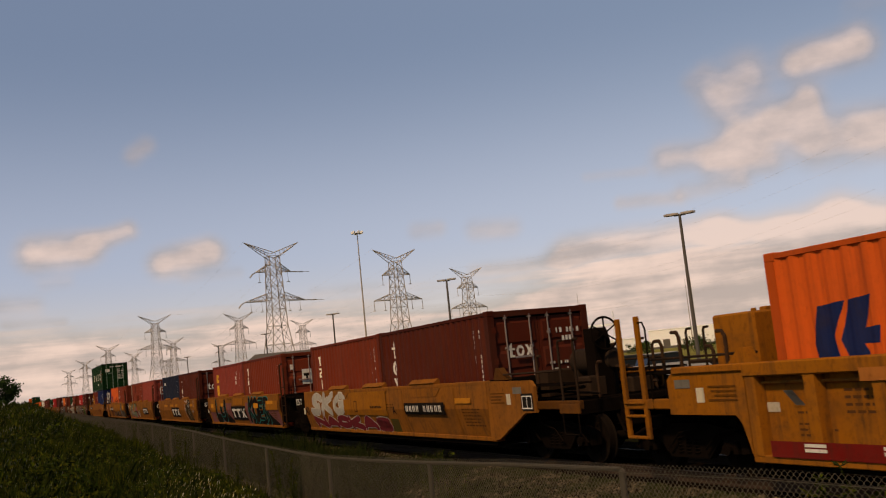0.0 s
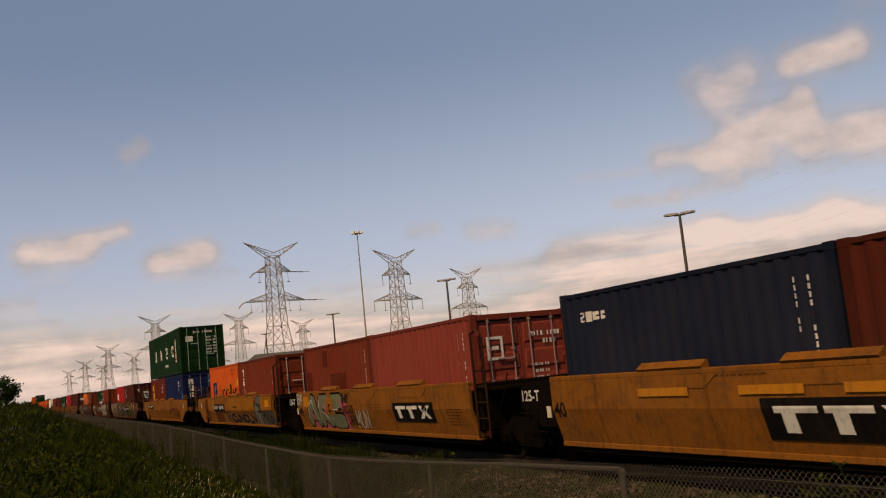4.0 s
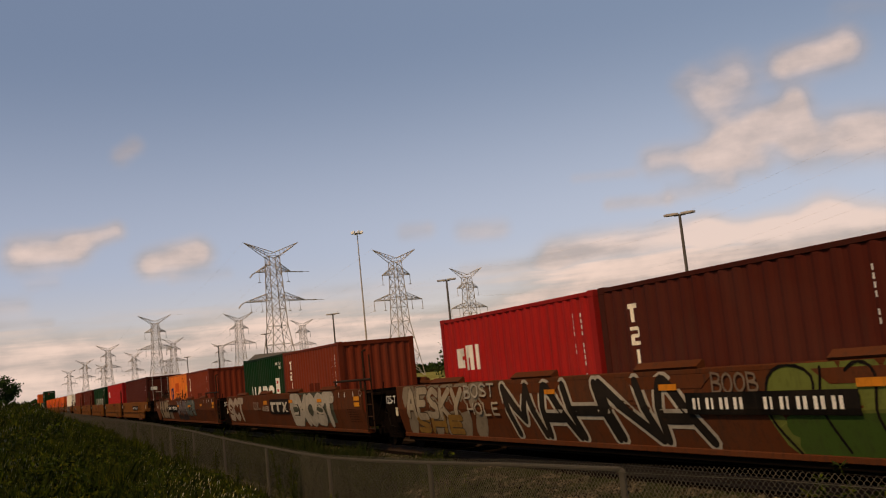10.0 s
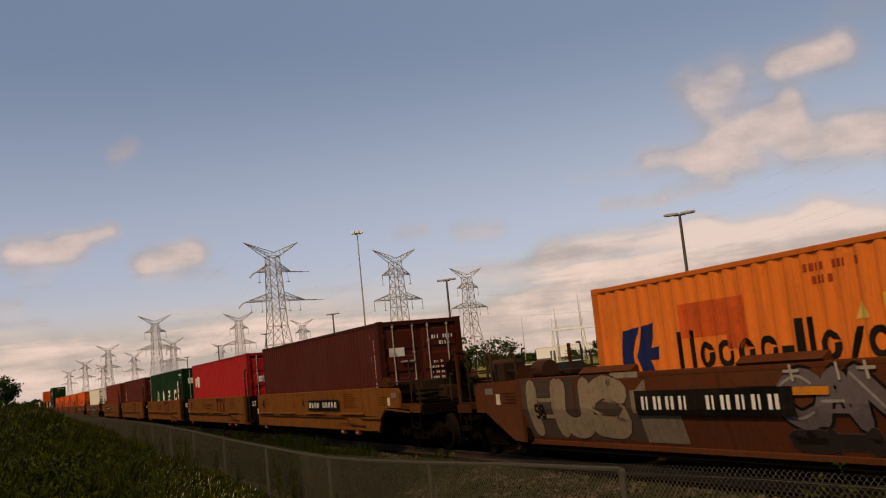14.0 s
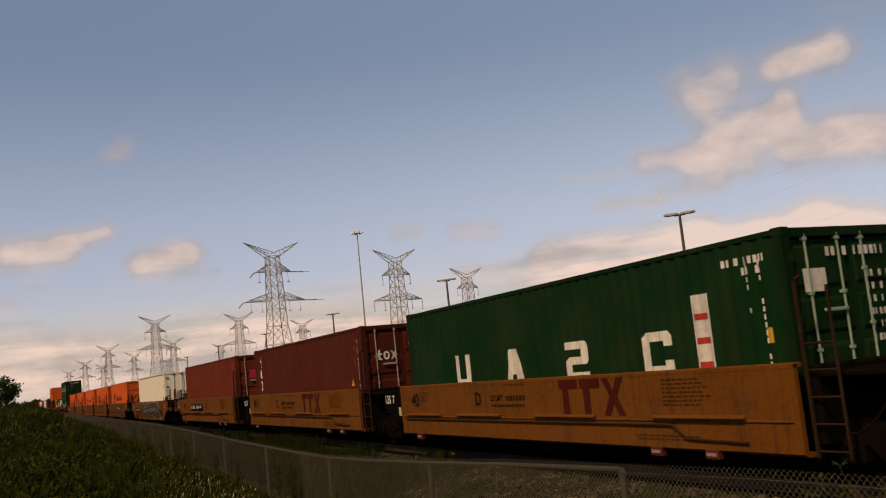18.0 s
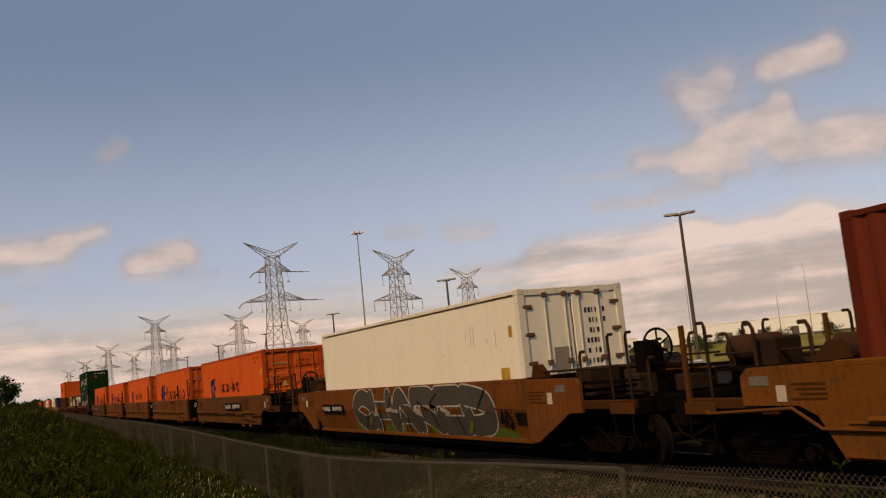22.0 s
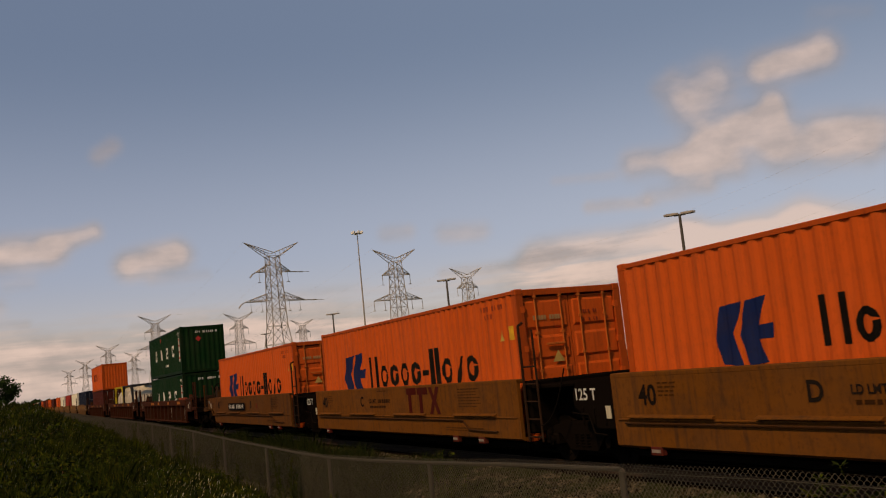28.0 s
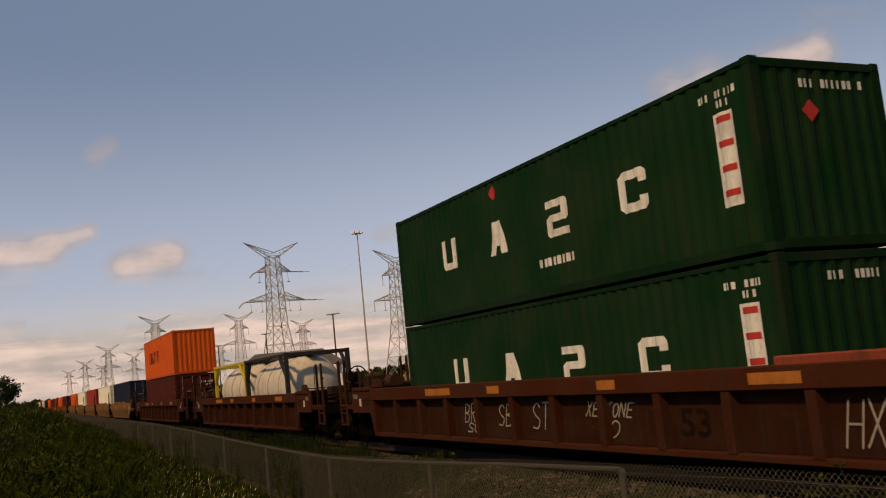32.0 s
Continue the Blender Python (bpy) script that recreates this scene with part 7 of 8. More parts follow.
# ---- pylons, lamp posts, masts ----
def pylon_mesh():
    o = {}
    w = 0.11
    def legs(z):
        return 5.0 - 2.6 * z / 18.0 if z < 18 else 2.4 - (z - 18) * 0.036
    zs = [-0.5, 7, 13.5, 19, 24, 27.5, 31, 34.5, 37.5, 40]
    ring = [(1, 1), (1, -1), (-1, -1), (-1, 1)]
    m = Mesh()
    for z0, z1 in zip(zs, zs[1:]):
        a, b = legs(max(z0, 0)), legs(z1)
        for (ax, ay), (bx, by) in zip(ring, ring[1:] + ring[:1]):
            m.tube((ax * a, ay * a, z0), (bx * b, by * b, z1), w * 0.8, 4)
            m.tube((bx * a, by * a, z0), (ax * b, ay * b, z1), w * 0.8, 4)
            m.tube((ax * b, ay * b, z1), (bx * b, by * b, z1), w * 0.7, 4)
    o["bracing"] = m.done("bracing", PYLON)
    o["legs"] = [Mesh().path([(sx * legs(max(z, 0)), sy * legs(max(z, 0)), z) for z in zs], w * 1.3, 4).done("leg", PYLON) for sx, sy in ring]
    def arm(z, reach, deep):
        q = Mesh()
        for sy in (-1, 1):
            b = legs(z)
            for s in (-1, 1):
                q.tube((s * b, sy * b, z), (s * reach, 0, z - 0.2), w, 4)
                q.tube((s * b, sy * b, z + deep), (s * reach, 0, z - 0.2), w, 4)
                n = 5
                for i in range(n):
                    t0, t1 = i / n, (i + 1) / n
                    p = lambda t, up: (s * (b + (reach - b) * t), sy * b * (1 - t), z - 0.2 * t + (deep * (1 - t) if up else 0))
                    q.tube(p(t0, False), p(t1, True), w * 0.6, 4)
                    q.tube(p(t0, True), p(t1, False), w * 0.6, 4)
        return q.done("cross_arm", PYLON)
    o["low"], o["high"] = arm(26.6, 9.9, 2.3), arm(35.4, 5.8, 2.0)
    q = Mesh()
    for s in (-1, 1):
        for sy in (-1, 1):
            q.tube((s * 1.5, sy * 1.5, 39.6), (s * 8.8, 0, 44.2), w, 4)
            q.tube((s * 0.2, sy * 1.5, 41.0), (s * 8.8, 0, 44.2), w, 4)
            for i in range(6):
                t = (i + 0.5) / 6
                q.tube((s * (1.5 + 7.3 * t), sy * 1.5 * (1 - t), 39.6 + 4.6 * t), (s * (0.2 + 8.6 * min(1, t + 0.08)), sy * 1.5 * (1 - t), 41.0 + 3.2 * min(1, t + 0.08)), w * 0.6, 4)
    o["horn"] = q.done("earth_wire_horn", PYLON)
    o["near_string"] = Mesh().tube((0, 0, 0), (4.2, 0.6, 0.0), 0.17, 5).tube((4.2, 0.6, 0.0), (6.6, 1.0, 0.0), 0.07, 4).done("insulator_string", PYLON)
    o["far_string"] = Mesh().tube((0, 0, 0), (-1.4, -1.0, -0.7), 0.18, 5).tube((-1.4, -1.0, -0.7), (-2.4, -1.6, -1.7), 0.20, 5).done("insulator_string", PYLON)
    o["loop"] = Mesh().path([(0, 0, 0), (0.05, 0, -2.2), (0.1, 0, -3.0)], 0.06, 4).tube((-0.45, 0, -3.0), (0.45, 0, -3.0), 0.11, 4).done("jumper_loop", PYLON)
    o["string"] = Mesh().tube((0, 0, -3.2), (0, 0, 0), 0.10, 5).tube((-0.5, 0, -3.3), (0.5, 0, -3.3), 0.10, 4).done("insulator_string", PYLON)
    return o


PY = pylon_mesh()
ROWS = (
    ((-60.0, 76.5), (-280.3, 76.7), (-528.2, 75.9), (-787.6, 75.7), (-1032.7, 76.0), (-1300.0, 76.0)),
    ((-60.0, 129.0), (-306.6, 128.9), (-551.8, 127.5), (-758.8, 122.0), (-941.5, 113.9), (-1193.7, 108.0)),
    ((-150.0, 192.0), (-375.8, 192.7), (-649.3, 196.0), (-905.0, 190.0), (-1200.0, 185.0)))
ROWS = tuple(tuple((0.965 * x, 0.965 * y) for x, y in row) for row in ROWS)
TURN = 99.0     # the arms stand slantwise to the line of sight
for row in ROWS:
    for k, (x, y) in enumerate(row):
        if x > -200:
            continue
        p = thing("power_pylon", "steel lattice power pylon with horned top and two cross arms", "pylon", pose(x, y, -0.3, 0, 0, TURN), group="pylons behind the yard")
        for q in PY["legs"]:
            part("leg", q, p)
        tagged(part("bracing", PY["bracing"], p), kind="stuff")
        part("cross_arm", PY["low"], p)
        part("cross_arm", PY["high"], p)
        part("earth_wire_horn", PY["horn"], p)
        if row is ROWS[0] and k == 1:       # a strain tower: its strings lie along the lines
            for s, z in ((9.9, 26.4), (5.8, 35.2)):
                part("insulator_string", PY["near_string"], p, at=(s, 0, z))
                part("insulator_string", PY["far_string"], p, at=(-s, 0, z))
                for d in (0.45, 0.80):
                    part("jumper_loop", PY["loop"], p, at=(s * d, 0, z))
                    part("jumper_loop", PY["loop"], p, at=(-s * d, 0, z))
        else:
            for s, z in ((-9.8, 26.4), (-5.5, 26.4), (5.5, 26.4), (9.8, 26.4), (-5.6, 35.2), (5.6, 35.2)):
                part("insulator_string", PY["string"], p, at=(s, 0, z))


def sag(a, b, drop, r, n=14):
    m = Mesh()
    a, b = Vector(a), Vector(b)
    pts = [a.lerp(b, i / n) - Vector((0, 0, 4 * drop * (i / n) * (1 - i / n))) for i in range(n + 1)]
    return m.path(pts, r, 3).done("conductor", PYLON)


an = radians(TURN)
for row in ROWS:
    for (x0, y0), (x1, y1) in list(zip(row, row[1:]))[0 if row is ROWS[2] else 1:3]:
        line = thing("power_lines", "sagging overhead power lines between two pylons", "power line")
        for off, z in ((-9.8, 23.0), (9.8, 23.0), (-5.5, 23.0), (5.5, 23.0), (-5.6, 31.8), (5.6, 31.8), (-8.8, 44.2), (8.8, 44.2)):
            part("conductor", sag((x0 + off * math.cos(an), y0 + off * math.sin(an), z), (x1 + off * math.cos(an), y1 + off * math.sin(an), z), 7.0, 0.013), line)


def lamp_post(x, y, turn):
    p = thing("lamp_post", "tall grey lamp post with two flat heads", "lamp post", pose(x, y, -0.3, 0, 0, turn), group="lamp posts of the yard")
    part("pole", cached("pole", lambda: Mesh().tube((0, 0, 0), (0, 0, 11.9), 0.16, 10, 0.11).done("pole", ROOFM, True)), p)
    part("base", cached("polebase", lambda: Mesh().tube((0, 0, 0), (0, 0, 0.8), 0.30, 12).done("base", CONC, True)), p)
    part("bracket", cached("polebr", lambda: Mesh().bevel_box(-0.45, 0.45, -0.06, 0.06, 11.85, 12.0, 0.02).done("bracket", ROOFM)), p)
    for s in (-1, 1):
        part("lamp_head", cached("polehd", lambda: Mesh().prism([(0.10, -0.16), (0.45, -0.30), (1.00, -0.28), (1.22, 0.0), (1.00, 0.28), (0.45, 0.30), (0.10, 0.16)], 11.93, 12.09, "z").done("lamp_head", PYLON)), p, at=pose(0, 0, 0, 0, 0, 0 if s > 0 else 180))


for x, y in ((-55.4, 47.3), (-95.4, 46.3), (-138.0, 46.7), (-180.0, 46.8), (-215.0, 44.6), (-270.0, 47.1)):
    lamp_post(x, y, 40)
mast = thing("high_mast_light", "tall slender floodlight mast with a ring of lamps", "light mast", pose(-183.9, 69.2, -0.3))
part("pole", Mesh().tube((0, 0, 0), (0, 0, 32.2), 0.22, 12, 0.10).done("pole", PYLON, True), mast)
part("lamp_ring", Mesh().ring((0, 0, 32.1), (0, 0, 1), 0.75, 0.08, 18, 5).tube((-0.75, 0, 32.1), (0.75, 0, 32.1), 0.06, 4).tube((0, -0.75, 32.1), (0, 0.75, 32.1), 0.06, 4).done("lamp_ring", GALV), mast)
for a in range(6):
    part("floodlight", cached("flood", lambda: Mesh().bevel_box(-0.32, 0.32, -0.22, 0.22, -0.42, 0.16, 0.08).done("floodlight", CONC)), mast, at=pose(1.0 * math.cos(a * 1.047), 1.0 * math.sin(a * 1.047), 32.4, 0, 0, a * 60))
for i, (x, y, h) in enumerate(((-250, 158, 17), (-236, 158, 20), (-262, 166, 14), (-210, 178, 20), (-238, 204, 24), (-300, 175, 17), (-280, 188, 20), (-224, 240, 24), (-188, 190, 13))):
    m = thing("substation_mast", "thin steel lightning mast of a substation", "mast", pose(x, y, -0.3), group="masts of the substation")
    part("pole", cached(("mast", h), lambda: Mesh().tube((0, 0, 0), (0, 0, h), 0.20, 6, 0.05).done("pole", PYLON)), m)
gantry = thing("substation_gantry", "white steel portal gantry of a substation", "gantry", pose(-226, 152, -0.3, 0, 0, 58))
for x in (-9, 0, 9):
    part("leg", cached("gantry_leg", lambda: Mesh().tube((-0.7, 0, 0), (0, 0, 9.5), 0.22, 4).tube((0.7, 0, 0), (0, 0, 9.5), 0.22, 4).tube((0, 0, 9), (0, 0, 13), 0.15, 4).done("leg", CONC)), gantry, at=(x, 0, 0))
part("beam", Mesh().bevel_box(-9.2, 9.2, -0.3, 0.3, 9.0, 9.6, 0.05).done("beam", CONC), gantry)

# ---- yard and buildings ----
yard = Mesh().box(-320, -30, 22, 62, -0.9, -0.30).done("yard", TARMAC)
thing("yard_pavement", "dark asphalt yard behind the track", "pavement", kind="structure", me=yard)

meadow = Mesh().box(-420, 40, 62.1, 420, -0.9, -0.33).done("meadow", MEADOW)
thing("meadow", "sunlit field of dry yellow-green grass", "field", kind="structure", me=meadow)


def warehouse(x, y, turn, w, d, h, label):
    b = thing("warehouse", label, "warehouse", pose(x, y, -0.5, 0, 0, turn))
    part("wall", Mesh().box(-w / 2, w / 2, -d / 2, d / 2, 0, h).done("wall", CONC), b)
    part("roof", Mesh().bevel_box(-w / 2 - 0.2, w / 2 + 0.2, -d / 2 - 0.2, d / 2 + 0.2, h, h + 0.5, 0.1).done("roof", CONC), b)
    part("base_band", Mesh().box(-w / 2 - 0.05, w / 2 + 0.05, -d / 2 - 0.05, d / 2 + 0.05, 0, 1.2).done("base_band", ROOFM), b)
    for i in range(int(w / 14)):
        part("dock_door", cached("dock", lambda: Mesh().bevel_box(-1.6, 1.6, -0.08, 0.08, 1.2, 4.4, 0.03).done("dock_door", ROOFM)), b, at=(-w / 2 + 8 + 14 * i, -d / 2 - 0.02, 0))


warehouse(-292, 352, 38.0, 190, 60, 8.6, "long low white warehouse behind trees")
warehouse(-372, 250, 58.0, 46, 30, 6.0, "white industrial building far off")
hall = thing("yard_building", "low building with a grey hipped roof and an open canopy", "building", pose(-86.5, 24.6, -0.3, 0, 0, 74))
v = [(-5.2, -3.4, 3.5), (5.2, -3.4, 3.5), (5.2, 3.4, 3.5), (-5.2, 3.4, 3.5), (-3.2, 0, 5.1), (3.2, 0, 5.1)]
part("roof", Mesh().add(v, [(0, 1, 5, 4), (1, 2, 5), (2, 3, 4, 5), (3, 0, 4), (0, 3, 2, 1)]).done("roof", ROOFM), hall)
part("wall", Mesh().box(-4.4, 1.5, -2.5, 2.5, 0, 3.5).done("wall", CONC), hall)
for x in (2.0, 4.6):
    for y in (-2.6, 2.6):
        part("column", cached("hallcol", lambda: Mesh().bevel_box(-0.12, 0.12, -0.12, 0.12, 0, 3.5, 0.02).done("column", CONC)), hall, at=(x, y, 0))


def car(x, y, turn, colour, label):
    c = thing("parked_car", label, "car", pose(x, y, -0.28, 0, 0, turn), group="cars parked in the yard")
    part("body", cached("carbody", lambda: Mesh().prism([(-2.3, 0.35), (-2.32, 0.85), (-2.1, 1.0), (-1.2, 1.08), (1.0, 1.05), (2.05, 0.9), (2.3, 0.7), (2.28, 0.35)], -0.9, 0.9, "y").done("body", PAINT)), c, colour)
    part("cabin", cached("carcab", lambda: Mesh().prism([(-2.0, 1.03), (-1.75, 1.55), (-1.3, 1.68), (0.2, 1.66), (1.05, 1.05)], -0.78, 0.78, "y").done("cabin", GLASS)), c)
    part("roof", cached("carroof", lambda: Mesh().bevel_box(-1.7, 0.25, -0.74, 0.74, 1.66, 1.72, 0.02).done("roof", PAINT)), c, colour)
    for xx in (-1.4, 1.4):
        for yy in (-0.82, 0.82):
            part("wheel", cached("carwheel", lambda: Mesh().tube((0, -0.1, 0), (0, 0.1, 0), 0.34, 14).done("wheel", DARK)), c, at=(xx, yy, 0.34))


for i, (x, y, col, lab) in enumerate(((-60, 36, WHITE, "white parked car in the yard"), (-56.5, 37, WHITE, "white parked car in the yard"), (-63.5, 36.5, (0.1, 0.1, 0.11), "dark grey parked car in the yard"), (-46, 37, (0.5, 0.5, 0.5), "silver parked car in the yard"), (-50, 37.5, (0.05, 0.05, 0.06), "black parked car in the yard"), (-92, 33, (0.6, 0.6, 0.58), "silver parked car in the yard"), (-97, 33, WHITE, "white parked car in the yard"))):
    car(x, y, 70 + 3 * i, col, lab)


# ---- trees and bushes ----
def tree(x, y, z, height, spread, seed, label, low=0.25, leaves=1500):
    r = np.random.default_rng(seed)
    t = thing("tree", label, "tree", pose(x, y, z))
    m = Mesh()
    tip = Vector((r.uniform(-0.3, 0.3), r.uniform(-0.3, 0.3), height * 0.8))
    m.tube((0, 0, -0.3), tip, 0.035 * height, 7, 0.008 * height)
    hubs = []
    for i in range(11):
        k = r.uniform(low, 0.95)
        a = r.uniform(0, 6.28)
        rad = spread * (0.45 + 0.55 * math.sin(math.pi * min(1, k * 0.85 + 0.1))) * r.uniform(0.6, 1.0)
        st = tip * (k * 0.9)
        e = Vector((rad * math.cos(a), rad * math.sin(a), height * min(0.97, k + 0.08)))
        m.tube(st, e, 0.014 * height, 5, 0.004 * height)
        hubs += [e, st.lerp(e, 0.6)]
    part("trunk", m.done("trunk", BARK), t)
    hubs = np.array([tuple(h) for h in hubs] + [(0, 0, height * 0.9)])
    c = hubs[r.integers(0, len(hubs), leaves)] + r.normal(0, 1, (leaves, 3)) * np.array((spread * 0.24, spread * 0.24, height * 0.075))
    s = height * 0.035 * r.uniform(0.6, 1.5, leaves)
    d1, d2 = r.normal(0, 1, (leaves, 3)), r.normal(0, 1, (leaves, 3))
    d1 /= np.linalg.norm(d1, axis=1)[:, None]
    d2 -= d1 * (d1 * d2).sum(1)[:, None]
    d2 /= np.linalg.norm(d2, axis=1)[:, None]
    d1, d2 = d1 * s[:, None], d2 * s[:, None] * 0.6
    vv = np.stack([c - d1, c - d2, c + d1, c + d2], 1).reshape(-1, 3)
    tagged(part("crown", fast_mesh("crown", vv, np.arange(4 * leaves).reshape(-1, 4), LEAF), t), kind="stuff")


tree(-262, 0.2, 0.5, 9.0, 3.0, 1, "broad leafy tree on the bank")
tree(-258, -4.5, 0.5, 9.0, 4.2, 2, "broad leafy tree on the bank")
tree(-285, 5.4, 0.3, 3.2, 1.6, 3, "dark leafy tree beside the track")
tree(-300, 8.4, 0.0, 2.8, 1.6, 4, "dark bushy tree beside the track", 0.1)
tree(-135, 66.5, -0.3, 6.6, 3.6, 5, "grey-green bushy tree in the yard", 0.1)
tree(-129, 70.0, -0.3, 5.6, 3.4, 6, "grey-green bushy tree in the yard", 0.1)
tree(-75, 43.0, -0.3, 2.2, 1.2, 7, "small tree in the yard", 0.2, 700)
rt = random.Random(8)
for i in range(34):
    a = radians(rt.uniform(33, 53))
    d = rt.uniform(150, 325)
    tree(-d * math.cos(a), d * math.sin(a), -0.4, rt.uniform(2.2, 4.2), rt.uniform(1.2, 2.4), 20 + i, "small round tree in the field", 0.10, 800)
tr2 = np.random.default_rng(9)
n = 9000
ang = np.radians(tr2.uniform(-1.0, 60, n))
dist = tr2.uniform(900, 1100, n)
cx, cy = -dist * np.cos(ang), dist * np.sin(ang)
hh = 5 + 4 * np.array([noise.noise((a * 14, 0, 0)) for a in ang])
cz = tr2.uniform(-1, 1, n) * 0.5 * hh + 0.5 * hh
sz = tr2.uniform(0.8, 2.2, n)
d1 = tr2.normal(0, 1, (n, 3)) * sz[:, None]
d2 = tr2.normal(0, 1, (n, 3)) * sz[:, None]
c3 = np.stack([cx, cy, cz], -1)
thing("far_woods", "low dark line of distant trees", "woods", kind="stuff", me=fast_mesh("far_woods", np.stack([c3 - d1, c3 - d2, c3 + d1, c3 + d2], 1).reshape(-1, 3), np.arange(4 * n).reshape(-1, 4), LEAF))


# ---- grass and weeds ----
def blades(px, py, hgt, wid, seed, z=None):
    r = np.random.default_rng(seed)
    n = len(px)
    pz = np.array([lift(a, b) for a, b in zip(px, py)]) - 0.02 if z is None else z
    a = r.uniform(0, 6.28, n)
    lean = r.uniform(0.1, 0.65, n) * hgt
    dx, dy = np.cos(a), np.sin(a)
    b = r.uniform(0, 6.28, n)
    wx, wy = np.cos(b) * wid, np.sin(b) * wid
    base = np.stack([px, py, pz], -1)
    side = np.stack([wx, wy, 0 * wx], -1)
    mid = base + np.stack([dx * lean * 0.35, dy * lean * 0.35, hgt * 0.55], -1)
    tip = base + np.stack([dx * lean, dy * lean, hgt], -1)
    v = np.stack([base - side, base + side, mid + side * 0.7, tip, mid - side * 0.7], 1).reshape(-1, 3)
    return v, np.arange(5 * n).reshape(-1, 5)


g = np.random.default_rng(12)


def sprinkle(n, x0, x1, y0, y1):
    x, y = g.uniform(x0, x1, n), g.uniform(y0, y1, n)
    return x, y


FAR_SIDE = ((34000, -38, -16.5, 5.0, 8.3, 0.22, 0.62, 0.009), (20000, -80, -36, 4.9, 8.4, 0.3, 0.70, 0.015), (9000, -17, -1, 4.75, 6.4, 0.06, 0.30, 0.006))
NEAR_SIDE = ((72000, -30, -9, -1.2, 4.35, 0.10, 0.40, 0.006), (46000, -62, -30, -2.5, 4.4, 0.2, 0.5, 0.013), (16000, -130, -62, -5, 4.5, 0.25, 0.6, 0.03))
for bands, name, label, mat in ((NEAR_SIDE, "grass", "tall uneven green and straw-yellow grass on the bank", BLADES), (FAR_SIDE, "trackside_weeds", "dark coarse weeds between the fence and the track", SHADE_WEEDS)):
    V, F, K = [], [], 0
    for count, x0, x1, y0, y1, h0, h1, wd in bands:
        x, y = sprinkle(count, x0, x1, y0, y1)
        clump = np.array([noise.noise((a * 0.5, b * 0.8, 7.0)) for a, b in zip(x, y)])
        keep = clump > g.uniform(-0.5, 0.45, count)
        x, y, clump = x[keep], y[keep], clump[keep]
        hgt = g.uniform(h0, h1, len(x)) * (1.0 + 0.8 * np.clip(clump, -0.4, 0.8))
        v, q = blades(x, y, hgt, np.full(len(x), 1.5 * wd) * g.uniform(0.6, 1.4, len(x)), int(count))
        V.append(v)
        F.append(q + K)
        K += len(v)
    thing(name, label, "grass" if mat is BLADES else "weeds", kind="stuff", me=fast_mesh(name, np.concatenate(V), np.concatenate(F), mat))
x, y = sprinkle(6000, -60, -11, -1.5, 3.9)
z = np.array([lift(a, b) for a, b in zip(x, y)]) + g.uniform(0.22, 0.42, len(x))
s = g.uniform(0.012, 0.03, len(x)) * (1 + np.abs(x) / 40)
c3 = np.stack([x, y, z], -1)
e1, e2 = np.stack([s, 0 * s, 0.4 * s], -1), np.stack([0 * s, 0.3 * s, s], -1)
thing("wild_flowers", "small white and yellow wild flowers in the grass", "flowers", kind="stuff", me=fast_mesh("wild_flowers", np.stack([c3 - e1, c3 - e2, c3 + e1, c3 + e2], 1).reshape(-1, 3), np.arange(4 * len(x)).reshape(-1, 4), PETAL))


nb = 900
bx, by = sprinkle(nb, -46, -10.5, -1.2, 4.0)
bz = np.array([lift(a, b) for a, b in zip(bx, by)])
per = 46
rad = np.repeat(g.uniform(0.10, 0.30, nb), per)
cc = np.repeat(np.stack([bx, by, bz], -1), per, 0)
dirs = g.normal(0, 1, (nb * per, 3)) * np.array((1.0, 1.0, 0.9))
dirs[:, 2] = np.abs(dirs[:, 2]) + 0.25
cc = cc + dirs / np.linalg.norm(dirs, axis=1)[:, None] * (rad * g.uniform(0.5, 1.25, nb * per))[:, None] + np.array((0, 0, 0.10))
l1, l2 = g.normal(0, 1, (nb * per, 3)), g.normal(0, 1, (nb * per, 3))
sz = (g.uniform(0.018, 0.042, nb * per) * (1 + np.abs(cc[:, 0]) / 50))[:, None]
l1, l2 = l1 / np.linalg.norm(l1, axis=1)[:, None] * sz, l2 / np.linalg.norm(l2, axis=1)[:, None] * sz * 0.6
thing("leafy_undergrowth", "low leafy plants scattered through the grass", "plants", kind="stuff", me=fast_mesh("leafy_undergrowth", np.stack([cc - l1, cc - l2, cc + l1, cc + l2], 1).reshape(-1, 3), np.arange(4 * nb * per).reshape(-1, 4), BLADES))


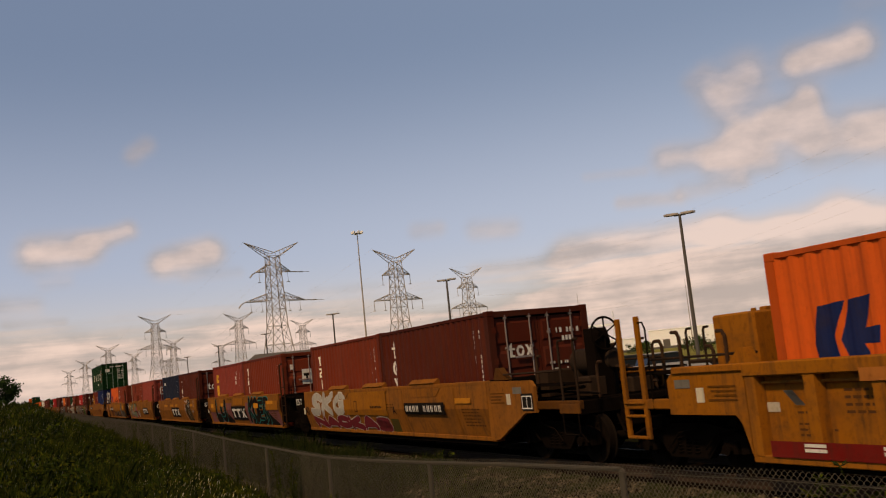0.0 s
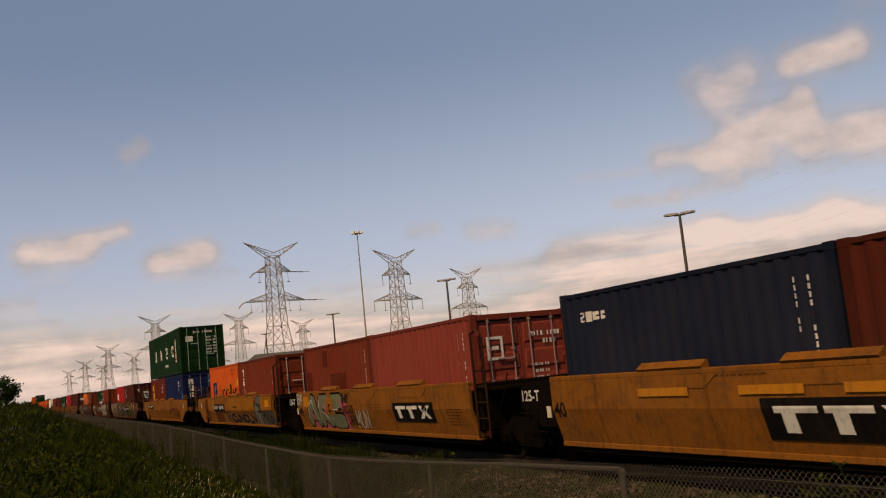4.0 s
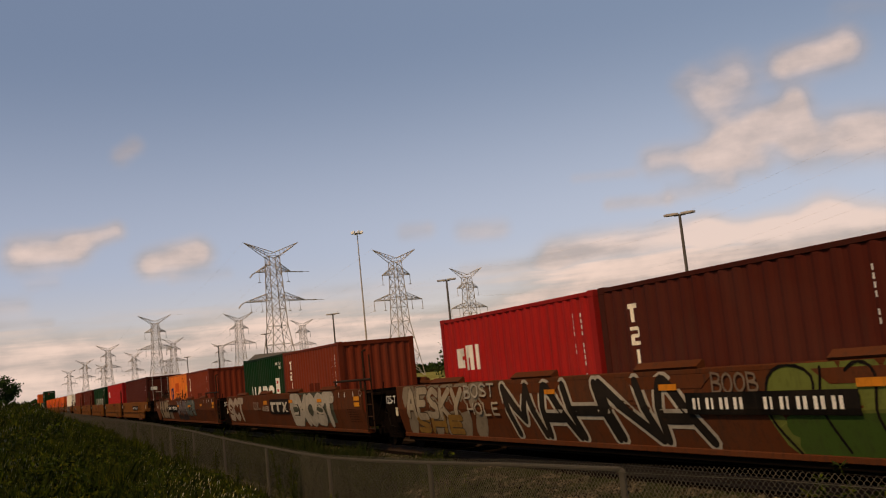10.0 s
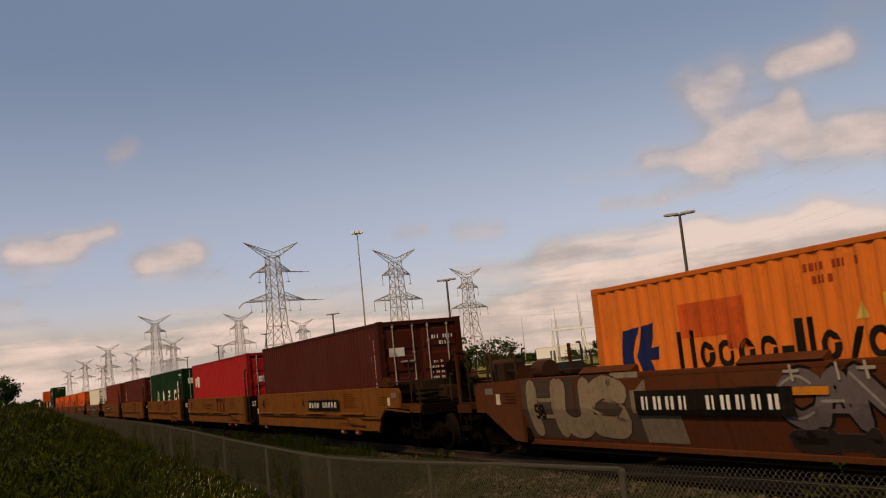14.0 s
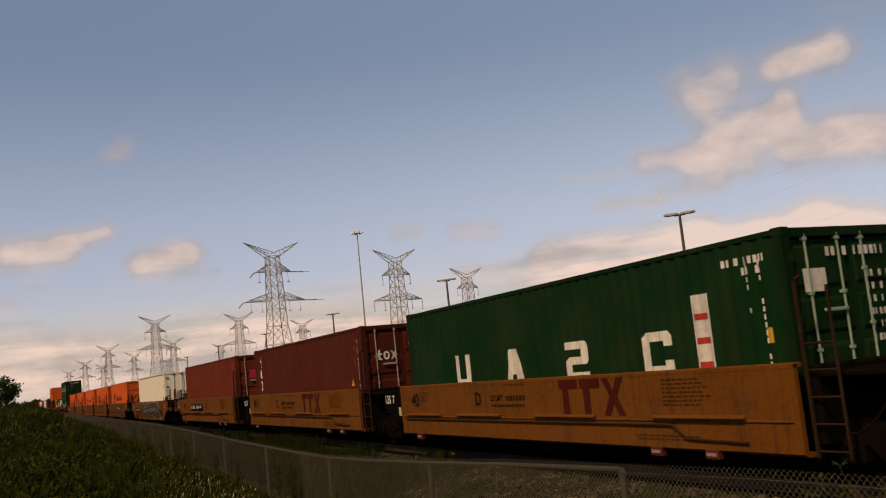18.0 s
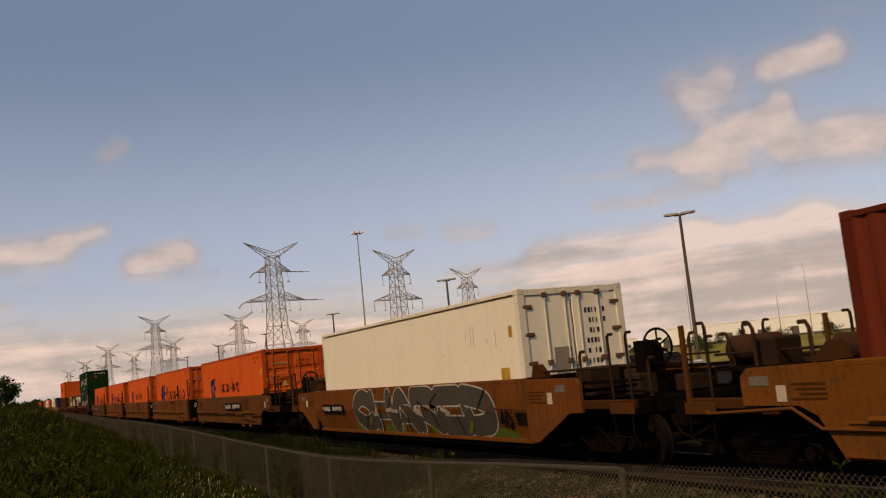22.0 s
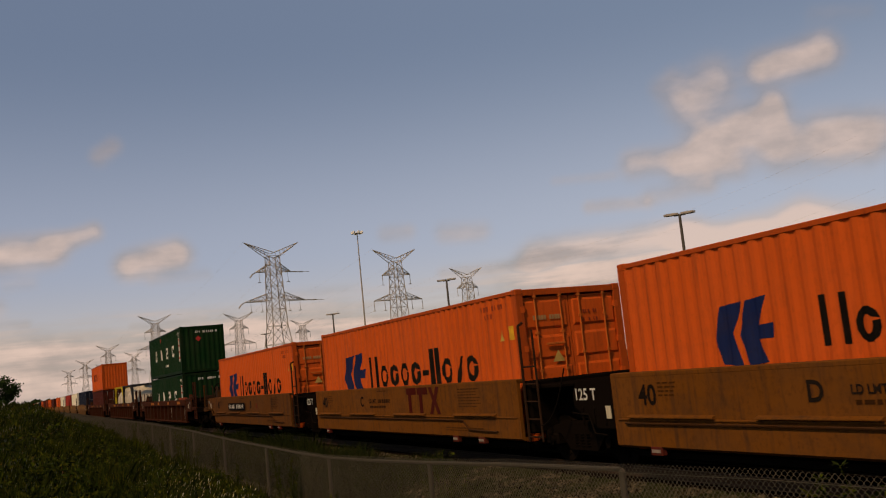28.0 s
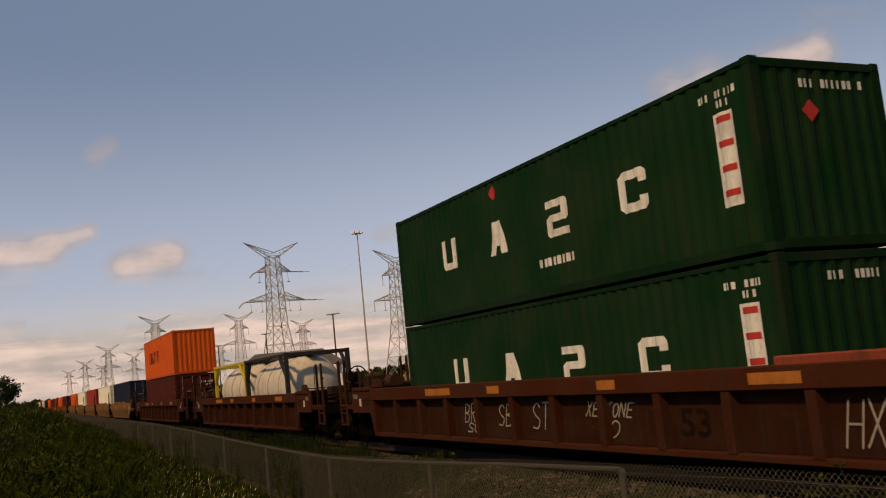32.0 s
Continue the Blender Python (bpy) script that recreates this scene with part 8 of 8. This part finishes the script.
def weed(x, y, h, seed, n=60):
    r = np.random.default_rng(seed)
    t = thing("weed", "tall leafy weed by the fence", "weed", pose(x, y, lift(x, y) - 0.02), group="weeds along the fence")
    m = Mesh()
    hubs = []
    for i in range(5):
        e = Vector((r.normal(0, 0.16 * h), r.normal(0, 0.10 * h), h * r.uniform(0.6, 1.0)))
        m.tube((0, 0, 0), e, 0.006, 4, 0.003)
        hubs += [e * k for k in (0.3, 0.45, 0.6, 0.75, 0.9, 1.0)]
    part("stem", m.done("stem", BLADES), t)
    hubs = np.array([tuple(q) for q in hubs])
    c = hubs[r.integers(0, len(hubs), n)]
    d = r.normal(0, 1, (n, 3)) * np.array((1, 1, 0.5))
    d /= np.linalg.norm(d, axis=1)[:, None]
    ln = r.uniform(0.03, 0.085, n)[:, None]
    sd = np.stack([-d[:, 1], d[:, 0], 0 * d[:, 0]], -1) * ln * 0.26
    vv = np.stack([c, c + d * ln * 0.5 + sd, c + d * ln, c + d * ln * 0.5 - sd], 1).reshape(-1, 3)
    tagged(part("leaves", fast_mesh("leaves", vv, np.arange(4 * n).reshape(-1, 4), BLADES), t), kind="stuff")


for i, (x, y, h) in enumerate(((-4.25, 4.95, 1.45), (-4.35, 5.2, 1.2), (-4.0, 5.25, 1.25), (-3.8, 5.3, 1.3), (-4.6, 5.3, 1.1), (-3.95, 5.5, 1.2), (-4.3, 5.5, 1.15), (-3.7, 5.15, 1.35), (-4.45, 5.05, 1.35), (-4.10, 4.95, 1.5), (-4.7, 5.0, 1.25), (-3.85, 5.0, 1.55), (-4.0, 4.9, 1.4), (-5.0, 5.1, 1.3), (-5.3, 5.2, 1.15), (-11.6, 5.3, 1.15), (-11.9, 5.4, 1.25), (-12.2, 5.3, 1.1), (-12.6, 5.5, 1.0), (-10.9, 5.2, 0.9), (-13.2, 5.3, 0.8), (-16.0, 4.35, 0.95), (-16.3, 4.3, 1.05), (-15.4, 4.3, 0.7), (-26.2, 4.3, 1.05), (-26.8, 4.25, 1.1), (-25.5, 4.3, 0.9), (-24.0, 4.2, 0.75), (-33, 4.3, 0.9), (-36, 4.2, 1.0), (-19.5, 4.25, 0.65), (-21.5, 4.2, 0.8), (-29.0, 4.2, 0.8), (-13.6, 4.3, 0.5))):
    weed(x, y, h, 60 + i, 620 if i < 15 else 220)

# ---- clouds ----
mc, n, l, p = nodes_of("cloud_vapour")
n.remove(p)
tc = n.new("ShaderNodeTexCoord")
nor = n.new("ShaderNodeVectorMath")
nor.operation = "NORMALIZE"
l.new(tc.outputs["Object"], nor.inputs[0])
sep = n.new("ShaderNodeSeparateXYZ")
l.new(nor.outputs[0], sep.inputs[0])
deg = 57.2958
az = math_node(n, l, "MULTIPLY", math_node(n, l, "ARCTAN2", sep.outputs["Y"], math_node(n, l, "MULTIPLY", sep.outputs["X"], -1.0)), deg)
el = math_node(n, l, "MULTIPLY", math_node(n, l, "ARCSINE", sep.outputs["Z"]), deg)
cmb = n.new("ShaderNodeCombineXYZ")
l.new(math_node(n, l, "MULTIPLY", az, 0.55), cmb.inputs[0])
l.new(el, cmb.inputs[1])


def sky_noise(scale, detail, rough, shift):
    mp = n.new("ShaderNodeMapping")
    l.new(cmb.outputs[0], mp.inputs["Vector"])
    mp.inputs["Location"].default_value = (shift, shift * 0.7, shift)
    q = n.new("ShaderNodeTexNoise")
    q.inputs["Scale"].default_value, q.inputs["Detail"].default_value, q.inputs["Roughness"].default_value = scale, detail, rough
    l.new(mp.outputs[0], q.inputs["Vector"])
    return q.outputs["Fac"]


# each cloud body: where it begins and ends (compass, height), its half width, its density
CLOUDS = ((48.3, 15.2, 51.7, 15.6, 1.30, 1.00), (46.6, 12.3, 48.4, 12.4, 1.15, 0.80), (43.8, 14.3, 45.4, 15.0, 1.75, 0.88), (42.2, 15.3, 43.0, 15.7, 0.90, 0.50), (40.1, 11.0, 44.8, 11.1, 1.15, 0.80), (44.7, 11.6, 48.4, 11.6, 1.65, 0.95), (48.6, 13.3, 48.0, 12.1, 0.95, 0.80), (42.7, 10.4, 46.0, 10.1, 1.10, 0.75), (48.6, 10.6, 53.0, 10.0, 1.60, 0.90), (51.0, 11.2, 54.8, 10.8, 1.35, 0.80), (37.1, 8.8, 40.5, 8.6, 0.60, 0.60), (40.9, 8.9, 44.2, 9.1, 0.85, 0.62), (35.2, 10.6, 38.7, 10.5, 0.50, 0.42), (33.4, 6.0, 42.6, 6.3, 1.30, 1.00), (42.5, 6.2, 46.6, 5.6, 1.20, 1.00), (46.3, 5.7, 49.4, 6.0, 1.37, 1.10), (49.4, 6.0, 53.6, 4.9, 1.53, 1.10), (27.7, 5.6, 33.3, 5.6, 0.70, 0.65), (1.8, 8.6, 4.5, 8.8, 1.23, 0.90), (4.5, 9.1, 7.0, 9.8, 0.73, 0.85), (8.9, 7.7, 11.6, 8.2, 1.12, 0.95), (7.5, 14.1, 8.3, 14.7, 0.80, 0.60), (24.3, 8.5, 25.7, 8.5, 0.77, 0.55), (28.0, 8.2, 30.3, 8.1, 0.91, 0.60), (-1.2, 5.8, 1.7, 5.7, 0.80, 0.55), (0.2, 4.7, 3.1, 4.6, 0.58, 0.60), (2.3, 6.9, 3.5, 7.0, 0.65, 0.40), (10.1, 6.7, 13.2, 6.9, 0.61, 0.40), (9.0, 4.0, 13.0, 4.2, 0.75, 0.60), (17.8, 5.2, 22.7, 5.2, 0.77, 0.45), (51.5, 17.8, 54.3, 17.2, 0.77, 0.40))
field = None
for a0, e0, a1, e1, r, k in CLOUDS:
    ua, ue = a1 - a0, e1 - e0
    da, de = math_node(n, l, "SUBTRACT", az, a0), math_node(n, l, "SUBTRACT", el, e0)
    dot = math_node(n, l, "ADD", math_node(n, l, "MULTIPLY", da, ua / (ua * ua + ue * ue)), math_node(n, l, "MULTIPLY", de, ue / (ua * ua + ue * ue)), clamp=True)
    da, de = math_node(n, l, "MULTIPLY_ADD", dot, -ua, da), math_node(n, l, "MULTIPLY_ADD", dot, -ue, de)
    r2 = math_node(n, l, "ADD", math_node(n, l, "MULTIPLY", da, da), math_node(n, l, "MULTIPLY", de, de))
    gss = math_node(n, l, "MULTIPLY", math_node(n, l, "EXPONENT", math_node(n, l, "MULTIPLY", r2, -0.95 / (r * r))), k)
    gss = math_node(n, l, "MULTIPLY", gss, gss)
    field = gss if field is None else math_node(n, l, "ADD", field, gss)
field = math_node(n, l, "MINIMUM", math_node(n, l, "SQRT", field), 1.05)
puff = sky_noise(0.34, 7, 0.56, 3.0)
cmb2 = n.new("ShaderNodeCombineXYZ")
l.new(math_node(n, l, "MULTIPLY", az, 0.10), cmb2.inputs[0])
l.new(el, cmb2.inputs[1])
band = n.new("ShaderNodeTexNoise")
band.inputs["Scale"].default_value, band.inputs["Detail"].default_value = 0.9, 6
l.new(cmb2.outputs[0], band.inputs["Vector"])
low = ramp(n, l, el, 6.8, 2.2)
gate = math_node(n, l, "MULTIPLY", field, 1.7, clamp=True)
heap = math_node(n, l, "ADD", math_node(n, l, "MULTIPLY", field, 1.1), math_node(n, l, "MULTIPLY", math_node(n, l, "MULTIPLY", math_node(n, l, "SUBTRACT", puff, 0.5), 0.74), gate))
a1 = math_node(n, l, "MULTIPLY", ramp(n, l, heap, 0.14, 1.12), 0.88)
bank = math_node(n, l, "MULTIPLY", math_node(n, l, "MULTIPLY", ramp(n, l, az, 24.0, 42.0), ramp(n, l, el, 6.9, 5.4)), 0.45)
strat = math_node(n, l, "ADD", math_node(n, l, "MULTIPLY_ADD", low, 0.75, bank), math_node(n, l, "MULTIPLY", math_node(n, l, "SUBTRACT", band.outputs["Fac"], 0.5), math_node(n, l, "MULTIPLY", ramp(n, l, el, 10.0, 5.0), 1.2)))
a2 = math_node(n, l, "MULTIPLY", ramp(n, l, strat, 0.15, 0.75), 0.95)
thick = math_node(n, l, "MAXIMUM", a1, a2, clamp=True)
shade = math_node(n, l, "ADD", math_node(n, l, "MULTIPLY", sky_noise(0.8, 5, 0.55, 3.35), 0.60), math_node(n, l, "MULTIPLY_ADD", math_node(n, l, "MULTIPLY", math_node(n, l, "SUBTRACT", band.outputs["Fac"], 0.5), math_node(n, l, "MULTIPLY_ADD", ramp(n, l, el, 9.0, 6.5), 1.0, 0.25)), 1.0, 0.625))
shade = math_node(n, l, "MULTIPLY_ADD", math_node(n, l, "MULTIPLY", ramp(n, l, az, 30.0, 44.0), ramp(n, l, el, 5.6, 4.2)), -0.13, shade)
shade = math_node(n, l, "MULTIPLY_ADD", math_node(n, l, "MULTIPLY", ramp(n, l, az, 33.0, 46.0), math_node(n, l, "MULTIPLY", ramp(n, l, el, 5.0, 6.2), ramp(n, l, el, 8.6, 7.4))), 0.35, shade)
colr = mix_node(n, l, ramp(n, l, shade, 0.66, 1.19), (0.43, 0.362, 0.350, 1), (0.78, 0.605, 0.545, 1))
# glowing veil added to brighten the visible sky, bluish overhead, pale towards the horizon
veil = mix_node(n, l, ramp(n, l, el, 21.0, 7.0), (0.265, 0.350, 0.545, 1), (0.52, 0.585, 0.79, 1))
veil = mix_node(n, l, ramp(n, l, el, 8.0, 0.5), veil, (0.82, 0.72, 0.66, 1))
veil = mix_node(n, l, 1.0, veil, mix_node(n, l, ramp(n, l, az, -4.0, 54.0), (0.89, 0.90, 0.93, 1), (1.07, 1.06, 1.04, 1)), "MULTIPLY")
alpha = math_node(n, l, "MAXIMUM", thick, math_node(n, l, "MULTIPLY_ADD", ramp(n, l, el, 20.0, 0.0), 0.2, 0.5), clamp=True)
colr = mix_node(n, l, thick, veil, colr)
em = n.new("ShaderNodeEmission")
l.new(colr, em.inputs["Color"])
em.inputs["Strength"].default_value = 1.05
tr = n.new("ShaderNodeBsdfTransparent")
mx = n.new("ShaderNodeMixShader")
l.new(alpha, mx.inputs[0])
l.new(tr.outputs[0], mx.inputs[1])
l.new(em.outputs[0], mx.inputs[2])
l.new(mx.outputs[0], n["Material Output"].inputs["Surface"])
cv, cf = [], []
NA, NE, RS = 72, 16, 3600.0
for i in range(NA + 1):
    for j in range(NE + 1):
        a, e = radians(-40 + 140 * i / NA), radians(-0.4 + 50 * j / NE)
        cv.append((-RS * math.cos(e) * math.cos(a), RS * math.cos(e) * math.sin(a), RS * math.sin(e)))
cf = [(i * (NE + 1) + j, (i + 1) * (NE + 1) + j, (i + 1) * (NE + 1) + j + 1, i * (NE + 1) + j + 1) for i in range(NA) for j in range(NE)]
clouds = thing("cloud_layer", "drifting cream and grey evening clouds", "clouds", kind="structure", me=fast_mesh("cloud_layer", cv, cf, mc))


# ---- what moves ----
def run(t):
    """How far the train has come at t, counted from the middle of the clip."""
    k = t - 16.0
    return 11.1021 * k - 0.00990 * k * k + 0.0003626 * k ** 3


def motions():
    for ob, s, y, z in TRAIN:
        walk(ob, [(t, pose(s + run(t), TY + y, z)) for t in (0.0, 4.0, 8.0, 12.0, 16.0, 20.0, 24.0, 28.0, 32.0)])
    walk(clouds, [(0.0, pose(0, 0, 0)), (16.0, pose(0, 0, 0, 0, 0, 1.1)), (32.0, pose(0, 0, 0, 0, 0, 2.2))])
    for row, x in zip(WHEELS, (-0.89, 0.89)):
        walk(row[0], [(k / FPS, pose(x, 0, 0.425, 0, math.degrees((run(k / FPS) - run(0)) / 0.425) % 360.0, 0)) for k in range(0, 961)])
        keys = row[0].animation_data
        for w in row[1:]:
            w.rotation_mode = "QUATERNION"
            w.animation_data_create()
            w.animation_data.action = keys.action
            w.animation_data.action_slot = keys.action_slot


motions()
